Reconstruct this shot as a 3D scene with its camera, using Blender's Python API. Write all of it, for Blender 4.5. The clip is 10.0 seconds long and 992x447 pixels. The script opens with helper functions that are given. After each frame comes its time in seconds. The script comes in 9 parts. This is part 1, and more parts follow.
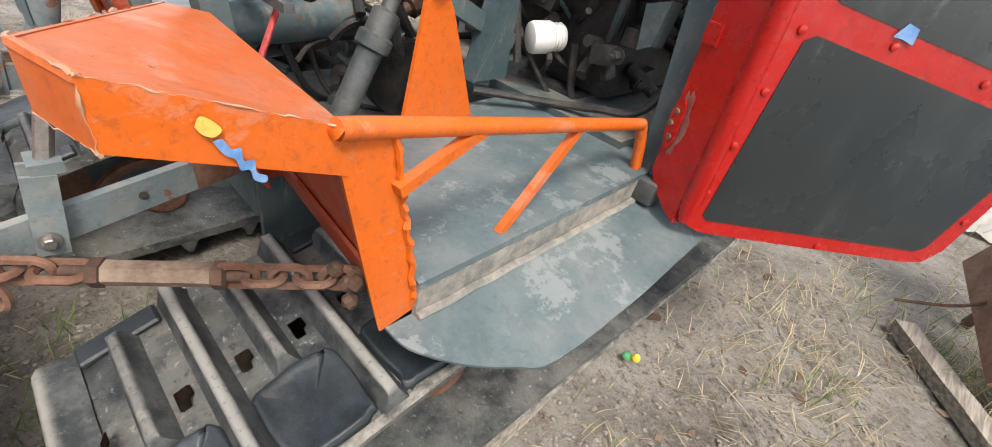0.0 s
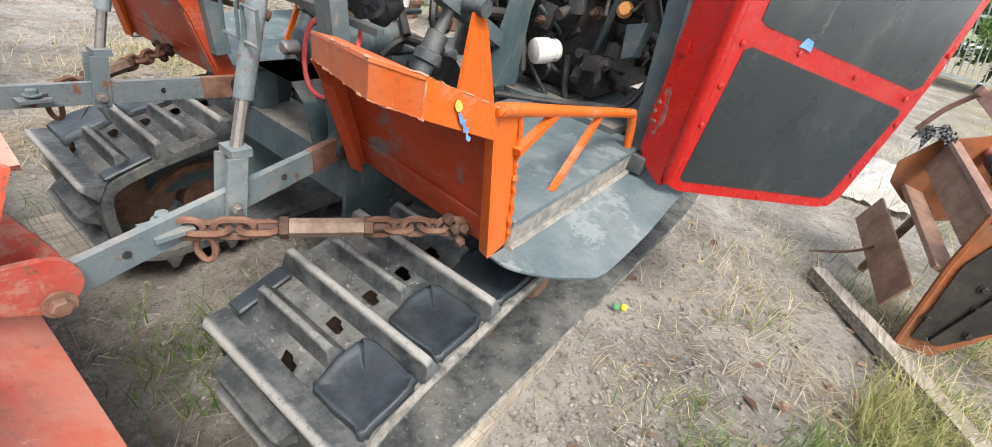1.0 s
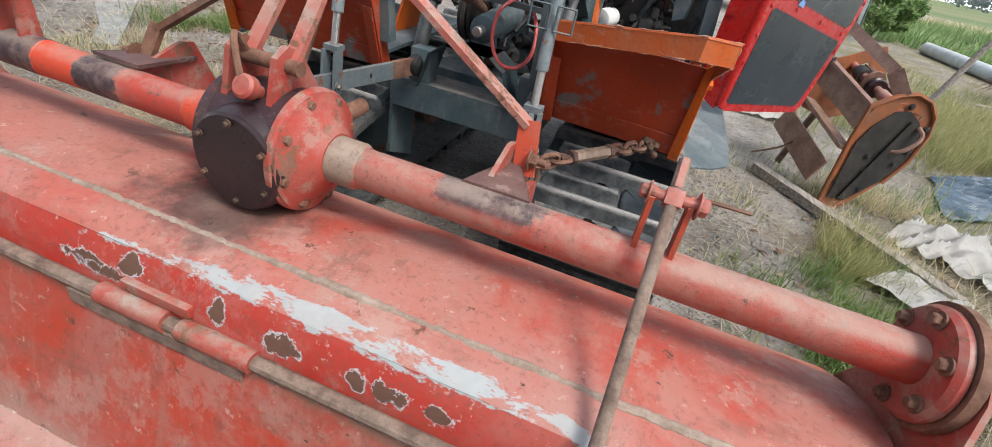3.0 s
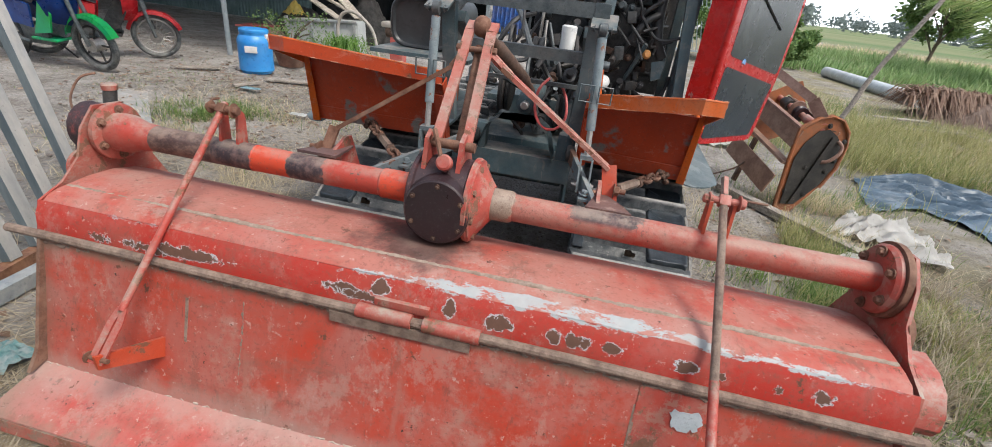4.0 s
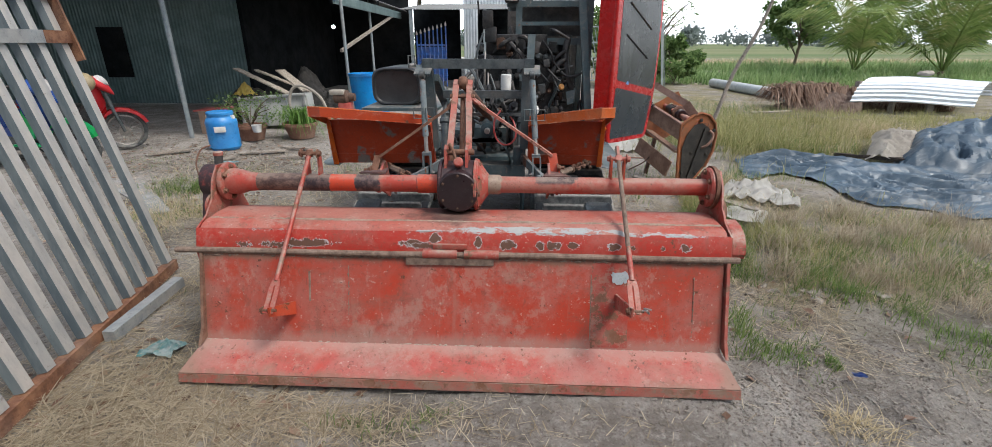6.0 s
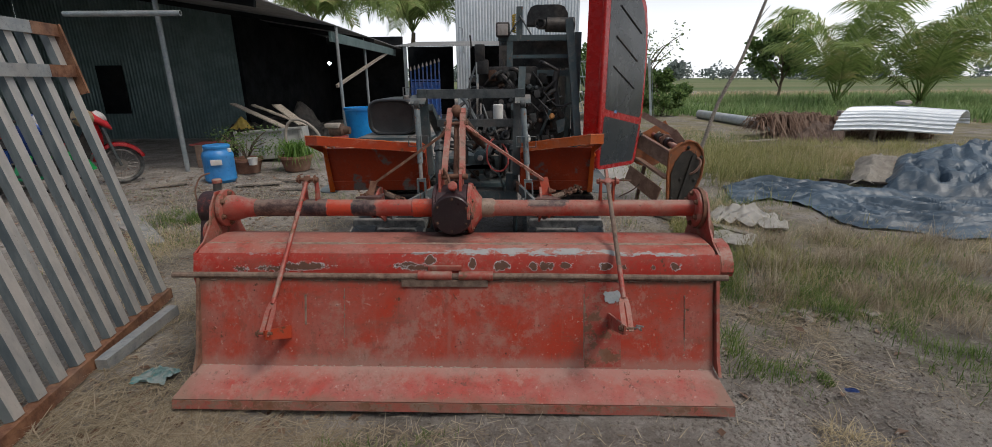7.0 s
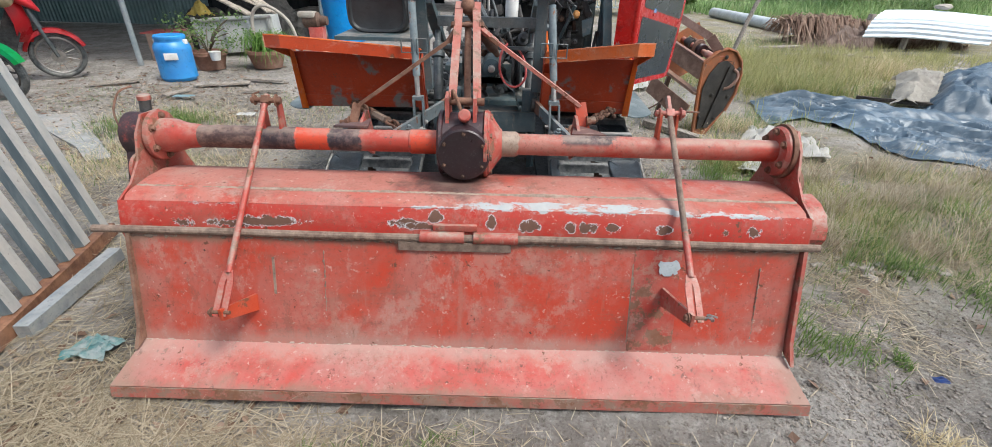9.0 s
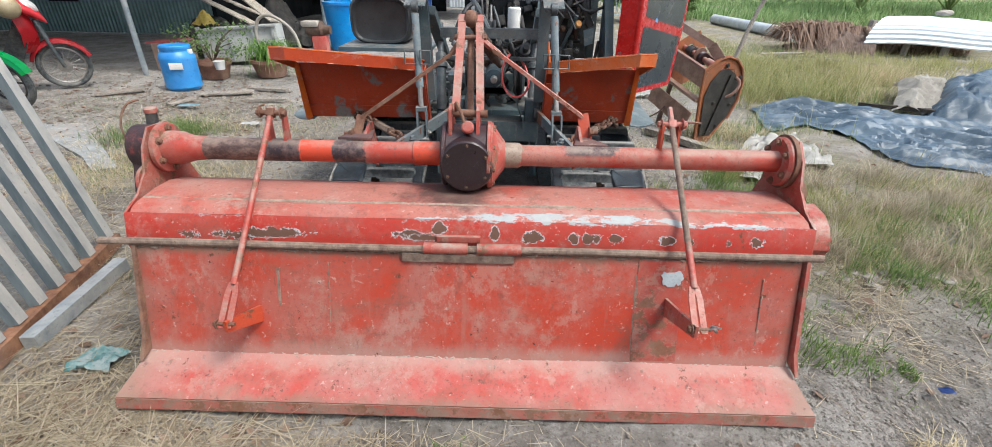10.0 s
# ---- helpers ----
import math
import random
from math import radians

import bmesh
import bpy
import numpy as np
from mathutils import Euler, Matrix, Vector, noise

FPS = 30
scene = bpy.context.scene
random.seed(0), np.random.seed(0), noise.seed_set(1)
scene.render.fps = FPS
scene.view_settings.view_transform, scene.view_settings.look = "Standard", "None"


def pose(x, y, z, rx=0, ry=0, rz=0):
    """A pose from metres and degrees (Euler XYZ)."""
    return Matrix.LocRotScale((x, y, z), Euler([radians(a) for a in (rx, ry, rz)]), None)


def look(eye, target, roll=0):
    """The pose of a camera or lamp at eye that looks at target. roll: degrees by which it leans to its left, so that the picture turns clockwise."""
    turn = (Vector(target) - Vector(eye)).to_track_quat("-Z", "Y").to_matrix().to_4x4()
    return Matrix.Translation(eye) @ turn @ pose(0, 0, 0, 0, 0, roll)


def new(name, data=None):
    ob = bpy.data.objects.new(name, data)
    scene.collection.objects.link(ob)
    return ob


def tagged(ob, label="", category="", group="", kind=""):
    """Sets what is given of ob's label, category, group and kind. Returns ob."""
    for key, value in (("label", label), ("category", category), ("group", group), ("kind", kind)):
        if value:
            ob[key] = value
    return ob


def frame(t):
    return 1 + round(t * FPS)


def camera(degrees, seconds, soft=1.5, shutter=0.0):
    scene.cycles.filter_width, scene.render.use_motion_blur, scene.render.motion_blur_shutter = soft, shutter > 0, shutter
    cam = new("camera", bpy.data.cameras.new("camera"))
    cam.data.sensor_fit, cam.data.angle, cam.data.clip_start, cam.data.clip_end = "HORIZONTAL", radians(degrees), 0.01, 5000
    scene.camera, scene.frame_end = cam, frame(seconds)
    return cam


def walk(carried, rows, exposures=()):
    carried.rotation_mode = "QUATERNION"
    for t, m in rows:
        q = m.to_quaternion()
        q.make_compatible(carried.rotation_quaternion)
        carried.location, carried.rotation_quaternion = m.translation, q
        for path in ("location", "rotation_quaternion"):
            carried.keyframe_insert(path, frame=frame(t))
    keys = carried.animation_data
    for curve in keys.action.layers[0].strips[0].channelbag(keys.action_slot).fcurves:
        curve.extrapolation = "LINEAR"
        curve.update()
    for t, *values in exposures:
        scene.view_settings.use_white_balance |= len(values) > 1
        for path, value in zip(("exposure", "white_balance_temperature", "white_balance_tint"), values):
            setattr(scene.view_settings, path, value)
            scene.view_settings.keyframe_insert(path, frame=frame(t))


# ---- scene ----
cam = camera(92.4, 10.0, soft=0.85)
PATH = [
    (0, (1.117, 0.784, 1.093), (0.057, 2.054, -0.031), 11.2),
    (0.5, (1.141, 0.595, 1.109), (0.032, 1.802, -0.037), 12.4),
    (1, (1.134, 0.406, 1.124), (0.238, 1.857, 0.08), 11.9),
    (1.5, (1.047, 0.258, 1.102), (0.269, 1.794, 0.084), 11.4),
    (2, (0.898, 0.119, 1.09), (0.311, 1.654, -0.049), 10.6),
    (2.5, (0.77, -0.077, 1.09), (0.36, 1.545, -0.007), 11.3),
    (3, (0.593, -0.381, 1.115), (0.188, 1.247, 0.027), 11.7),
    (3.2, (0.508, -0.464, 1.106), (0.069, 1.164, 0.031), 10.5),
    (4.3, (0.304, -1.024, 1.244), (0.102, 0.775, 0.393), 4.7),
    (4.5, (0.316, -1.1, 1.228), (0.143, 0.68, 0.331), 2.4),
    (5, (0.374, -1.328, 1.208), (0.321, 0.451, 0.295), 3.6),
    (5.5, (0.321, -1.525, 1.241), (0.242, 0.301, 0.429), 5.4),
    (6, (0.242, -1.776, 1.281), (0.154, 0.094, 0.574), -0.0),
    (7.3, (0.248, -1.834, 1.246), (0.186, 0.082, 0.676), -0.4),
    (7.5, (0.221, -1.814, 1.241), (0.166, 0.077, 0.593), 0.1),
    (8, (0.156, -1.642, 1.226), (0.11, 0.19, 0.424), 1.2),
    (8.5, (0.114, -1.407, 1.243), (0.098, 0.411, 0.408), 1.5),
    (9, (0.103, -1.318, 1.244), (0.099, 0.438, 0.286), 1.5),
    (9.5, (0.103, -1.311, 1.245), (0.096, 0.406, 0.218), 1.5),
    (10, (0.099, -1.316, 1.262), (0.085, 0.451, 0.326), 1.2),
]
walk(cam, [(t, look(eye, target, roll)) for t, eye, target, roll in PATH], exposures=[(0, 0.62, 6650, 8), (0.5, 0.85, 6400, 8), (1, 0.90, 6400, 8), (1.5, 0.80, 6300, 8), (2, 0.60, 6300, 8), (2.5, 0.45, 6250, 8), (3, 0.34, 6200, 8), (4.3, 0.28, 6200, 8), (5, 0.45, 6150, 8), (5.5, 0.34, 6200, 8), (6, 0.0, 6200, 8), (6.2, -0.08, 6250, 8), (7.3, -0.98, 6450, 10), (7.5, -0.85, 6450, 10), (8, 0.10, 6200, 8), (8.5, 0.38, 6050, 6), (9, 0.42, 6050, 6), (10, 0.50, 6050, 6)])

# ---- world, sun, exposure ----
world = bpy.data.worlds.new("world")
scene.world = world
world.use_nodes = True
wn, wl = world.node_tree.nodes, world.node_tree.links
wn.clear()
SUN_EL, SUN_AZ = radians(58), radians(122)
sky = wn.new("ShaderNodeTexSky")
sky.sky_type = "NISHITA"
sky.sun_disc = False
sky.sun_elevation, sky.sun_rotation = SUN_EL, SUN_AZ
sky.air_density, sky.dust_density, sky.ozone_density = 1.0, 6.0, 1.0
bg_sky = wn.new("ShaderNodeBackground")
bg_sky.inputs[1].default_value = 0.11
cloud = wn.new("ShaderNodeBackground")
cloud.inputs[0].default_value = (0.90, 0.91, 0.95, 1)
cloud.inputs[1].default_value = 0.50
both = wn.new("ShaderNodeAddShader")
wout = wn.new("ShaderNodeOutputWorld")
# haze: the veil of cloud grows brighter towards the horizon
veil_co = wn.new("ShaderNodeTexCoord")
veil_z = wn.new("ShaderNodeSeparateXYZ")
wl.new(veil_co.outputs["Generated"], veil_z.inputs[0])
veil = wn.new("ShaderNodeMapRange")
veil.interpolation_type = "SMOOTHSTEP"
for i, v in enumerate((0.0, 0.30, 2.5, 0.32)):
    veil.inputs[1 + i].default_value = v
wl.new(veil_z.outputs[2], veil.inputs[0])
wl.new(veil.outputs[0], cloud.inputs[1])
wl.new(sky.outputs[0], bg_sky.inputs[0])
wl.new(bg_sky.outputs[0], both.inputs[0])
wl.new(cloud.outputs[0], both.inputs[1])
wl.new(both.outputs[0], wout.inputs[0])
sun = new("sun", bpy.data.lights.new("sun", "SUN"))
sun.data.energy, sun.data.angle, sun.data.color = 2.1, radians(16), (1.0, 0.95, 0.88)
sun_dir = Vector((math.sin(SUN_AZ) * math.cos(SUN_EL), math.cos(SUN_AZ) * math.cos(SUN_EL), math.sin(SUN_EL)))
sun.matrix_world = look(sun_dir * 50, (0, 0, 0))


# ---- mesh helpers ----
def V(*a):
    return Vector(a)


def part(name, bm, material, parent=None, label="", smooth=35, bevel=0.0):
    """Links a bmesh as one mesh object under a thing or a part."""
    if bevel:
        edges = [e for e in bm.edges if len(e.link_faces) == 2 and e.calc_face_angle(0) > 0.6]
        bmesh.ops.bevel(bm, geom=edges, offset=bevel, segments=2, affect="EDGES", profile=0.6, clamp_overlap=True)
    bmesh.ops.recalc_face_normals(bm, faces=bm.faces)
    root = parent
    while root is not None and root.parent is not None:
        root = root.parent
    if root is not None:
        bmesh.ops.translate(bm, verts=bm.verts, vec=-root.location)
    mesh = bpy.data.meshes.new(name)
    bm.to_mesh(mesh)
    bm.free()
    for m in material if isinstance(material, (list, tuple)) else [material]:
        mesh.materials.append(m)
    mesh.shade_smooth()
    mesh.set_sharp_from_angle(angle=radians(smooth))
    ob = new(name, mesh)
    if parent is not None:
        ob.parent = parent
    if label:
        tagged(ob, label)
    return ob


def pieces(name, bm, material, parent, **kw):
    """Links every loose island of a bmesh as a part of its own."""
    todo = set(bm.verts)
    while todo:
        grow, isle = [next(v for v in bm.verts if v in todo)], set()
        while grow:
            v = grow.pop()
            if v in isle:
                continue
            isle.add(v)
            grow += [e.other_vert(v) for e in v.link_edges]
        todo -= isle
        order = [v for v in bm.verts if v in isle]
        nb = B()
        at = {v: nb.verts.new(v.co) for v in order}
        for f in [f for f in bm.faces if f.verts[0] in isle]:
            nb.faces.new([at[v] for v in f.verts])
        part(name, nb, material, parent, **kw)
    bm.free()


def thing(name, loc, label, category, group="", kind=""):
    ob = new(name)
    ob.location = loc
    ob.empty_display_size = 0.1
    return tagged(ob, label, category, group, kind)


def solo(name, bm, material, label, category="", group="", kind="", **kw):
    return tagged(part(name, bm, material, None, "", **kw), label, category, group, kind)


def basis(d):
    d = Vector(d).normalized()
    a = Vector((0, 0, 1)) if abs(d.z) < 0.9 else Vector((1, 0, 0))
    u = d.cross(a).normalized()
    return u, d.cross(u).normalized()


def box(bm, c, s, rot=(0, 0, 0)):
    m = Matrix.LocRotScale(c, Euler([radians(a) for a in rot]), None) @ Matrix.Diagonal((*s, 1))
    bmesh.ops.create_cube(bm, size=1, matrix=m)
    return bm


def beam(bm, p0, p1, w, h, up=(0, 0, 1)):
    """A square bar from p0 to p1, w wide, h high."""
    p0, p1 = Vector(p0), Vector(p1)
    d = (p1 - p0).normalized()
    s = d.cross(Vector(up))
    s = s.normalized() if s.length > 1e-4 else Vector((1, 0, 0))
    t = s.cross(d).normalized()
    vs = [bm.verts.new(p + s * (a * w / 2) + t * (b * h / 2)) for p in (p0, p1) for a, b in ((-1, -1), (1, -1), (1, 1), (-1, 1))]
    for f in ((3, 2, 1, 0), (4, 5, 6, 7), (0, 1, 5, 4), (1, 2, 6, 5), (2, 3, 7, 6), (3, 0, 4, 7)):
        bm.faces.new([vs[i] for i in f])
    return bm


def lathe(bm, p0, axis, rings, n=20, caps=True):
    """Rings of (distance along the axis, radius) about the axis from p0."""
    p0, axis = Vector(p0), Vector(axis).normalized()
    u, v = basis(axis)
    loops = []
    for d, r in rings:
        loops.append([bm.verts.new(p0 + axis * d + (u * math.cos(a) + v * math.sin(a)) * max(r, 1e-4)) for a in (2 * math.pi * i / n for i in range(n))])
    for a, b in zip(loops, loops[1:]):
        for i in range(n):
            bm.faces.new((a[i], a[(i + 1) % n], b[(i + 1) % n], b[i]))
    if caps:
        bm.faces.new(loops[0][::-1])
        bm.faces.new(loops[-1])
    return bm


def cyl(bm, p0, p1, r, r1=None, n=14):
    p0, p1 = Vector(p0), Vector(p1)
    return lathe(bm, p0, p1 - p0, [(0, r), ((p1 - p0).length, r if r1 is None else r1)], n)


def tube(bm, pts, r, n=8, closed=False):
    """A round bar swept along points; r may be a list."""
    pts = [Vector(p) for p in pts]
    k = len(pts)
    rs = r if isinstance(r, (list, tuple)) else [r] * k
    loops, u = [], None
    for i, p in enumerate(pts):
        a = pts[i - 1] if (i > 0 or closed) else p
        b = pts[(i + 1) % k] if (i < k - 1 or closed) else p
        d = (b - a).normalized()
        if u is None:
            u = basis(d)[0]
        u = (u - d * u.dot(d)).normalized()
        w = d.cross(u)
        loops.append([bm.verts.new(p + (u * math.cos(t) + w * math.sin(t)) * rs[i]) for t in (2 * math.pi * j / n for j in range(n))])
    pairs = list(zip(loops, loops[1:])) + ([(loops[-1], loops[0])] if closed else [])
    for a, b in pairs:
        for j in range(n):
            bm.faces.new((a[j], a[(j + 1) % n], b[(j + 1) % n], b[j]))
    if not closed:
        bm.faces.new(loops[0][::-1])
        bm.faces.new(loops[-1])
    return bm


def curve_pts(pts, k=6):
    """A smooth line through the points."""
    pts = [Vector(p) for p in pts]
    out = []
    for i in range(len(pts) - 1):
        a, b = pts[max(i - 1, 0)], pts[i]
        c, d = pts[i + 1], pts[min(i + 2, len(pts) - 1)]
        for j in range(k):
            t = j / k
            out.append(0.5 * ((2 * b) + (c - a) * t + (2 * a - 5 * b + 4 * c - d) * t * t + (3 * b - a - 3 * c + d) * t ** 3))
    return out + [pts[-1]]


def plate(bm, pts, thick):
    """A flat or folded face of those corners with a thickness behind it."""
    pts = [Vector(p) for p in pts]
    nrm = Vector()
    for i in range(len(pts)):
        a, b = pts[i], pts[(i + 1) % len(pts)]
        nrm += a.cross(b)
    nrm.normalize()
    f = [bm.verts.new(p) for p in pts]
    g = [bm.verts.new(p - nrm * thick) for p in pts]
    bm.faces.new(f)
    bm.faces.new(g[::-1])
    for i in range(len(pts)):
        j = (i + 1) % len(pts)
        bm.faces.new((f[j], f[i], g[i], g[j]))
    return bm


def fold(bm, profile, x0, x1, thick, nx=1, off=None):
    """A sheet bent along x: profile of (y, z), with thickness. off(x, y, z) may shift points."""
    k = len(profile)
    nor = []
    for i in range(k):
        a, b = Vector(profile[max(i - 1, 0)]), Vector(profile[min(i + 1, k - 1)])
        t = (b - a).normalized()
        nor.append(Vector((-t.y, t.x)))
    cols = []
    for ix in range(nx + 1):
        x = x0 + (x1 - x0) * ix / nx
        col = []
        for i, (y, z) in enumerate(profile):
            for s in (0, 1):
                p = Vector((x, y + nor[i].x * thick * s, z + nor[i].y * thick * s))
                if off:
                    p += off(*p)
                col.append(bm.verts.new(p))
        cols.append(col)
    for a, b in zip(cols, cols[1:]):
        for i in range(k - 1):
            bm.faces.new((a[2 * i], b[2 * i], b[2 * i + 2], a[2 * i + 2]))
            bm.faces.new((a[2 * i + 1], a[2 * i + 3], b[2 * i + 3], b[2 * i + 1]))
        bm.faces.new((a[0], a[1], b[1], b[0]))
        bm.faces.new((a[-2], b[-2], b[-1], a[-1]))
    for col in (cols[0], cols[-1]):
        for i in range(k - 1):
            bm.faces.new((col[2 * i], col[2 * i + 2], col[2 * i + 3], col[2 * i + 1]))
    return bm


def bolt(bm, p, d, r=0.011, h=0.012, shank=0.0):
    """A hexagon head with a washer at p, facing d."""
    p, d = Vector(p), Vector(d).normalized()
    lathe(bm, p, d, [(0, r * 1.5), (0.003, r * 1.5)], 14)
    lathe(bm, p + d * 0.003, d, [(0, r), (h * 0.8, r), (h, r * 0.8)], 6)
    if shank:
        cyl(bm, p + d * h, p + d * (h + shank), r * 0.55, n=10)
    return bm


def B():
    return bmesh.new()


# ---- materials ----
def nodes_of(name):
    m = bpy.data.materials.new(name)
    m.use_nodes = True
    t = m.node_tree
    t.nodes.clear()
    out = t.nodes.new("ShaderNodeOutputMaterial")
    bsdf = t.nodes.new("ShaderNodeBsdfPrincipled")
    t.links.new(bsdf.outputs[0], out.inputs[0])
    return m, t.nodes, t.links, bsdf


class N:
    """Short hands for node trees."""

    def __init__(self, name):
        self.m, self.n, self.l, self.b = nodes_of(name)
        self.co = self.n.new("ShaderNodeTexCoord").outputs["Object"]

    def noise(self, scale, detail=6, rough=0.6, stretch=None, seed=0.0, distort=0.0):
        co = self.co
        mp = self.n.new("ShaderNodeMapping")
        mp.inputs["Location"].default_value = (seed * 3.1, seed * 1.7, seed * 2.3)
        if stretch:
            mp.inputs["Scale"].default_value = stretch
        self.l.new(co, mp.inputs[0])
        t = self.n.new("ShaderNodeTexNoise")
        t.inputs["Scale"].default_value, t.inputs["Detail"].default_value, t.inputs["Roughness"].default_value = scale, detail, rough
        t.inputs["Distortion"].default_value = distort
        self.l.new(mp.outputs[0], t.inputs["Vector"])
        return t.outputs["Fac"]

    def voronoi(self, scale, feature="F1", stretch=None):
        mp = self.n.new("ShaderNodeMapping")
        if stretch:
            mp.inputs["Scale"].default_value = stretch
        self.l.new(self.co, mp.inputs[0])
        t = self.n.new("ShaderNodeTexVoronoi")
        t.feature = feature
        t.inputs["Scale"].default_value = scale
        self.l.new(mp.outputs[0], t.inputs["Vector"])
        return t.outputs["Distance"]

    def step(self, fac, a, b):
        """0 below a, 1 above b (or the other way round when a > b)."""
        r = self.n.new("ShaderNodeMapRange")
        r.interpolation_type = "SMOOTHSTEP"
        lo, hi, o0, o1 = (a, b, 0, 1) if a < b else (b, a, 1, 0)
        for i, v in enumerate((lo, hi, o0, o1)):
            r.inputs[1 + i].default_value = v
        self.l.new(fac, r.inputs[0])
        return r.outputs[0]

    def math(self, op, a, b=0.0, c=None):
        t = self.n.new("ShaderNodeMath")
        t.operation = op
        for i, v in enumerate((a, b) if c is None else (a, b, c)):
            if isinstance(v, (int, float)):
                t.inputs[i].default_value = v
            else:
                self.l.new(v, t.inputs[i])
        return t.outputs[0]

    def mix(self, fac, a, b):
        t = self.n.new("ShaderNodeMix")
        t.data_type = "RGBA"
        for i, v in ((0, fac), (6, a), (7, b)):
            if isinstance(v, (int, float)):
                t.inputs[i].default_value = v
            elif isinstance(v, tuple):
                t.inputs[i].default_value = (*v, 1)
            else:
                self.l.new(v, t.inputs[i])
        return t.outputs[2]

    def axis(self, which):
        s = self.n.new("ShaderNodeSeparateXYZ")
        self.l.new(self.co, s.inputs[0])
        return s.outputs["XYZ".index(which)]

    def near(self, p):
        d = self.n.new("ShaderNodeVectorMath")
        d.operation = "DISTANCE"
        d.inputs[1].default_value = p
        self.l.new(self.co, d.inputs[0])
        return d.outputs["Value"]

    def random(self):
        return self.n.new("ShaderNodeObjectInfo").outputs["Random"]

    def island(self):
        return self.n.new("ShaderNodeNewGeometry").outputs["Random Per Island"]

    def up(self):
        g = self.n.new("ShaderNodeNewGeometry")
        s = self.n.new("ShaderNodeSeparateXYZ")
        self.l.new(g.outputs["Normal"], s.inputs[0])
        return s.outputs[2]

    def bump(self, fac, strength=0.3, dist=0.01):
        t = self.n.new("ShaderNodeBump")
        t.inputs["Strength"].default_value, t.inputs["Distance"].default_value = strength, dist
        self.l.new(fac, t.inputs["Height"])
        if self.b.inputs["Normal"].is_linked:
            self.l.new(self.b.inputs["Normal"].links[0].from_socket, t.inputs["Normal"])
        self.l.new(t.outputs[0], self.b.inputs["Normal"])

    def done(self, col, rough=0.6, metal=0.0, spec=0.5):
        for name, v in (("Base Color", col), ("Roughness", rough), ("Metallic", metal), ("Specular IOR Level", spec)):
            if isinstance(v, tuple):
                self.b.inputs[name].default_value = (*v, 1)
            elif isinstance(v, (int, float)):
                self.b.inputs[name].default_value = v
            else:
                self.l.new(v, self.b.inputs[name])
        return self.m


RUST, DUST = (0.13, 0.055, 0.03), (0.33, 0.27, 0.22)


def paint(name, col, faded, rust=0.35, dust=0.5, rough=0.5, scale=1.0, rust_col=RUST, dust_col=DUST, grey=0.0, grey_col=(0.20, 0.20, 0.19), worn=0.0, worn_col=(0.52, 0.40, 0.33)):
    """Worn paint: sun-faded patches, settled dust on top faces, rust and bare spots."""
    k = N(name)
    c = k.mix(k.step(k.noise(3.2 * scale, 7, 0.62, seed=1), 0.42, 0.68), col, faded)
    c = k.mix(k.math("MULTIPLY", k.step(k.noise(17 * scale, 5, 0.7, seed=2), 0.5, 0.75), 0.45), c, tuple(0.7 * v for v in col))
    if grey:
        c = k.mix(k.step(k.noise(5.5 * scale, 7, 0.55, seed=7), 0.745 - 0.14 * grey, 0.80 - 0.14 * grey), c, grey_col)
    c = k.mix(k.math("MULTIPLY", k.step(k.noise(75, 5, 0.72, seed=13), 0.53, 0.64), 0.42), c, tuple(0.45 * v + 0.02 for v in col))
    c = k.mix(k.math("MULTIPLY", k.step(k.noise(6.5 * scale, 9, 0.76, (1, 1, 1.6), 19), 0.58 - 0.05 * worn, 0.63 - 0.05 * worn), min(0.85, 0.55 * worn)), c, worn_col)
    c = k.mix(k.math("MULTIPLY", k.step(k.noise(120, 5, 0.75, seed=21), 0.60, 0.66), 0.4), c, tuple(min(0.8, 1.25 * v + 0.06) for v in col))
    scr = k.math("MULTIPLY", k.step(k.noise(9, 8, 0.72, (1.0, 6.0, 9.0), 27, 0.6), 0.66, 0.70), 0.45)
    c = k.mix(scr, c, tuple(0.35 * v + 0.09 for v in col))
    c = k.mix(k.math("MULTIPLY", k.step(k.noise(30, 6, 0.7, (1, 1, 0.3), 14), 0.58, 0.68), 0.5 * dust), c, dust_col)
    spots = k.noise(11 * scale, 10, 0.72, seed=4)
    big = k.noise(2.3 * scale, 5, 0.6, seed=5)
    r = k.step(k.math("ADD", spots, k.math("MULTIPLY", big, 0.35)), 0.90 - 0.16 * rust, 0.94 - 0.16 * rust)
    c = k.mix(r, c, k.mix(k.noise(60, 3), rust_col, tuple(1.8 * v for v in rust_col)))
    up = k.step(k.up(), 0.2, 0.95)
    d = k.math("MULTIPLY", k.math("MULTIPLY", k.math("ADD", up, 0.28), k.step(k.noise(8 * scale, 8, 0.7, seed=9), 0.35, 0.75)), dust)
    c = k.mix(d, c, dust_col)
    k.bump(k.math("ADD", k.math("MULTIPLY", r, -0.6), k.noise(40, 6, 0.7)), 0.35, 0.003)
    k.bump(k.noise(4.5, 3), 0.18, 0.012)
    ro = k.math("ADD", k.math("MULTIPLY", r, 0.25), k.math("MULTIPLY_ADD", k.noise(23, 4), 0.3, rough - 0.13))
    return k.done(c, ro)


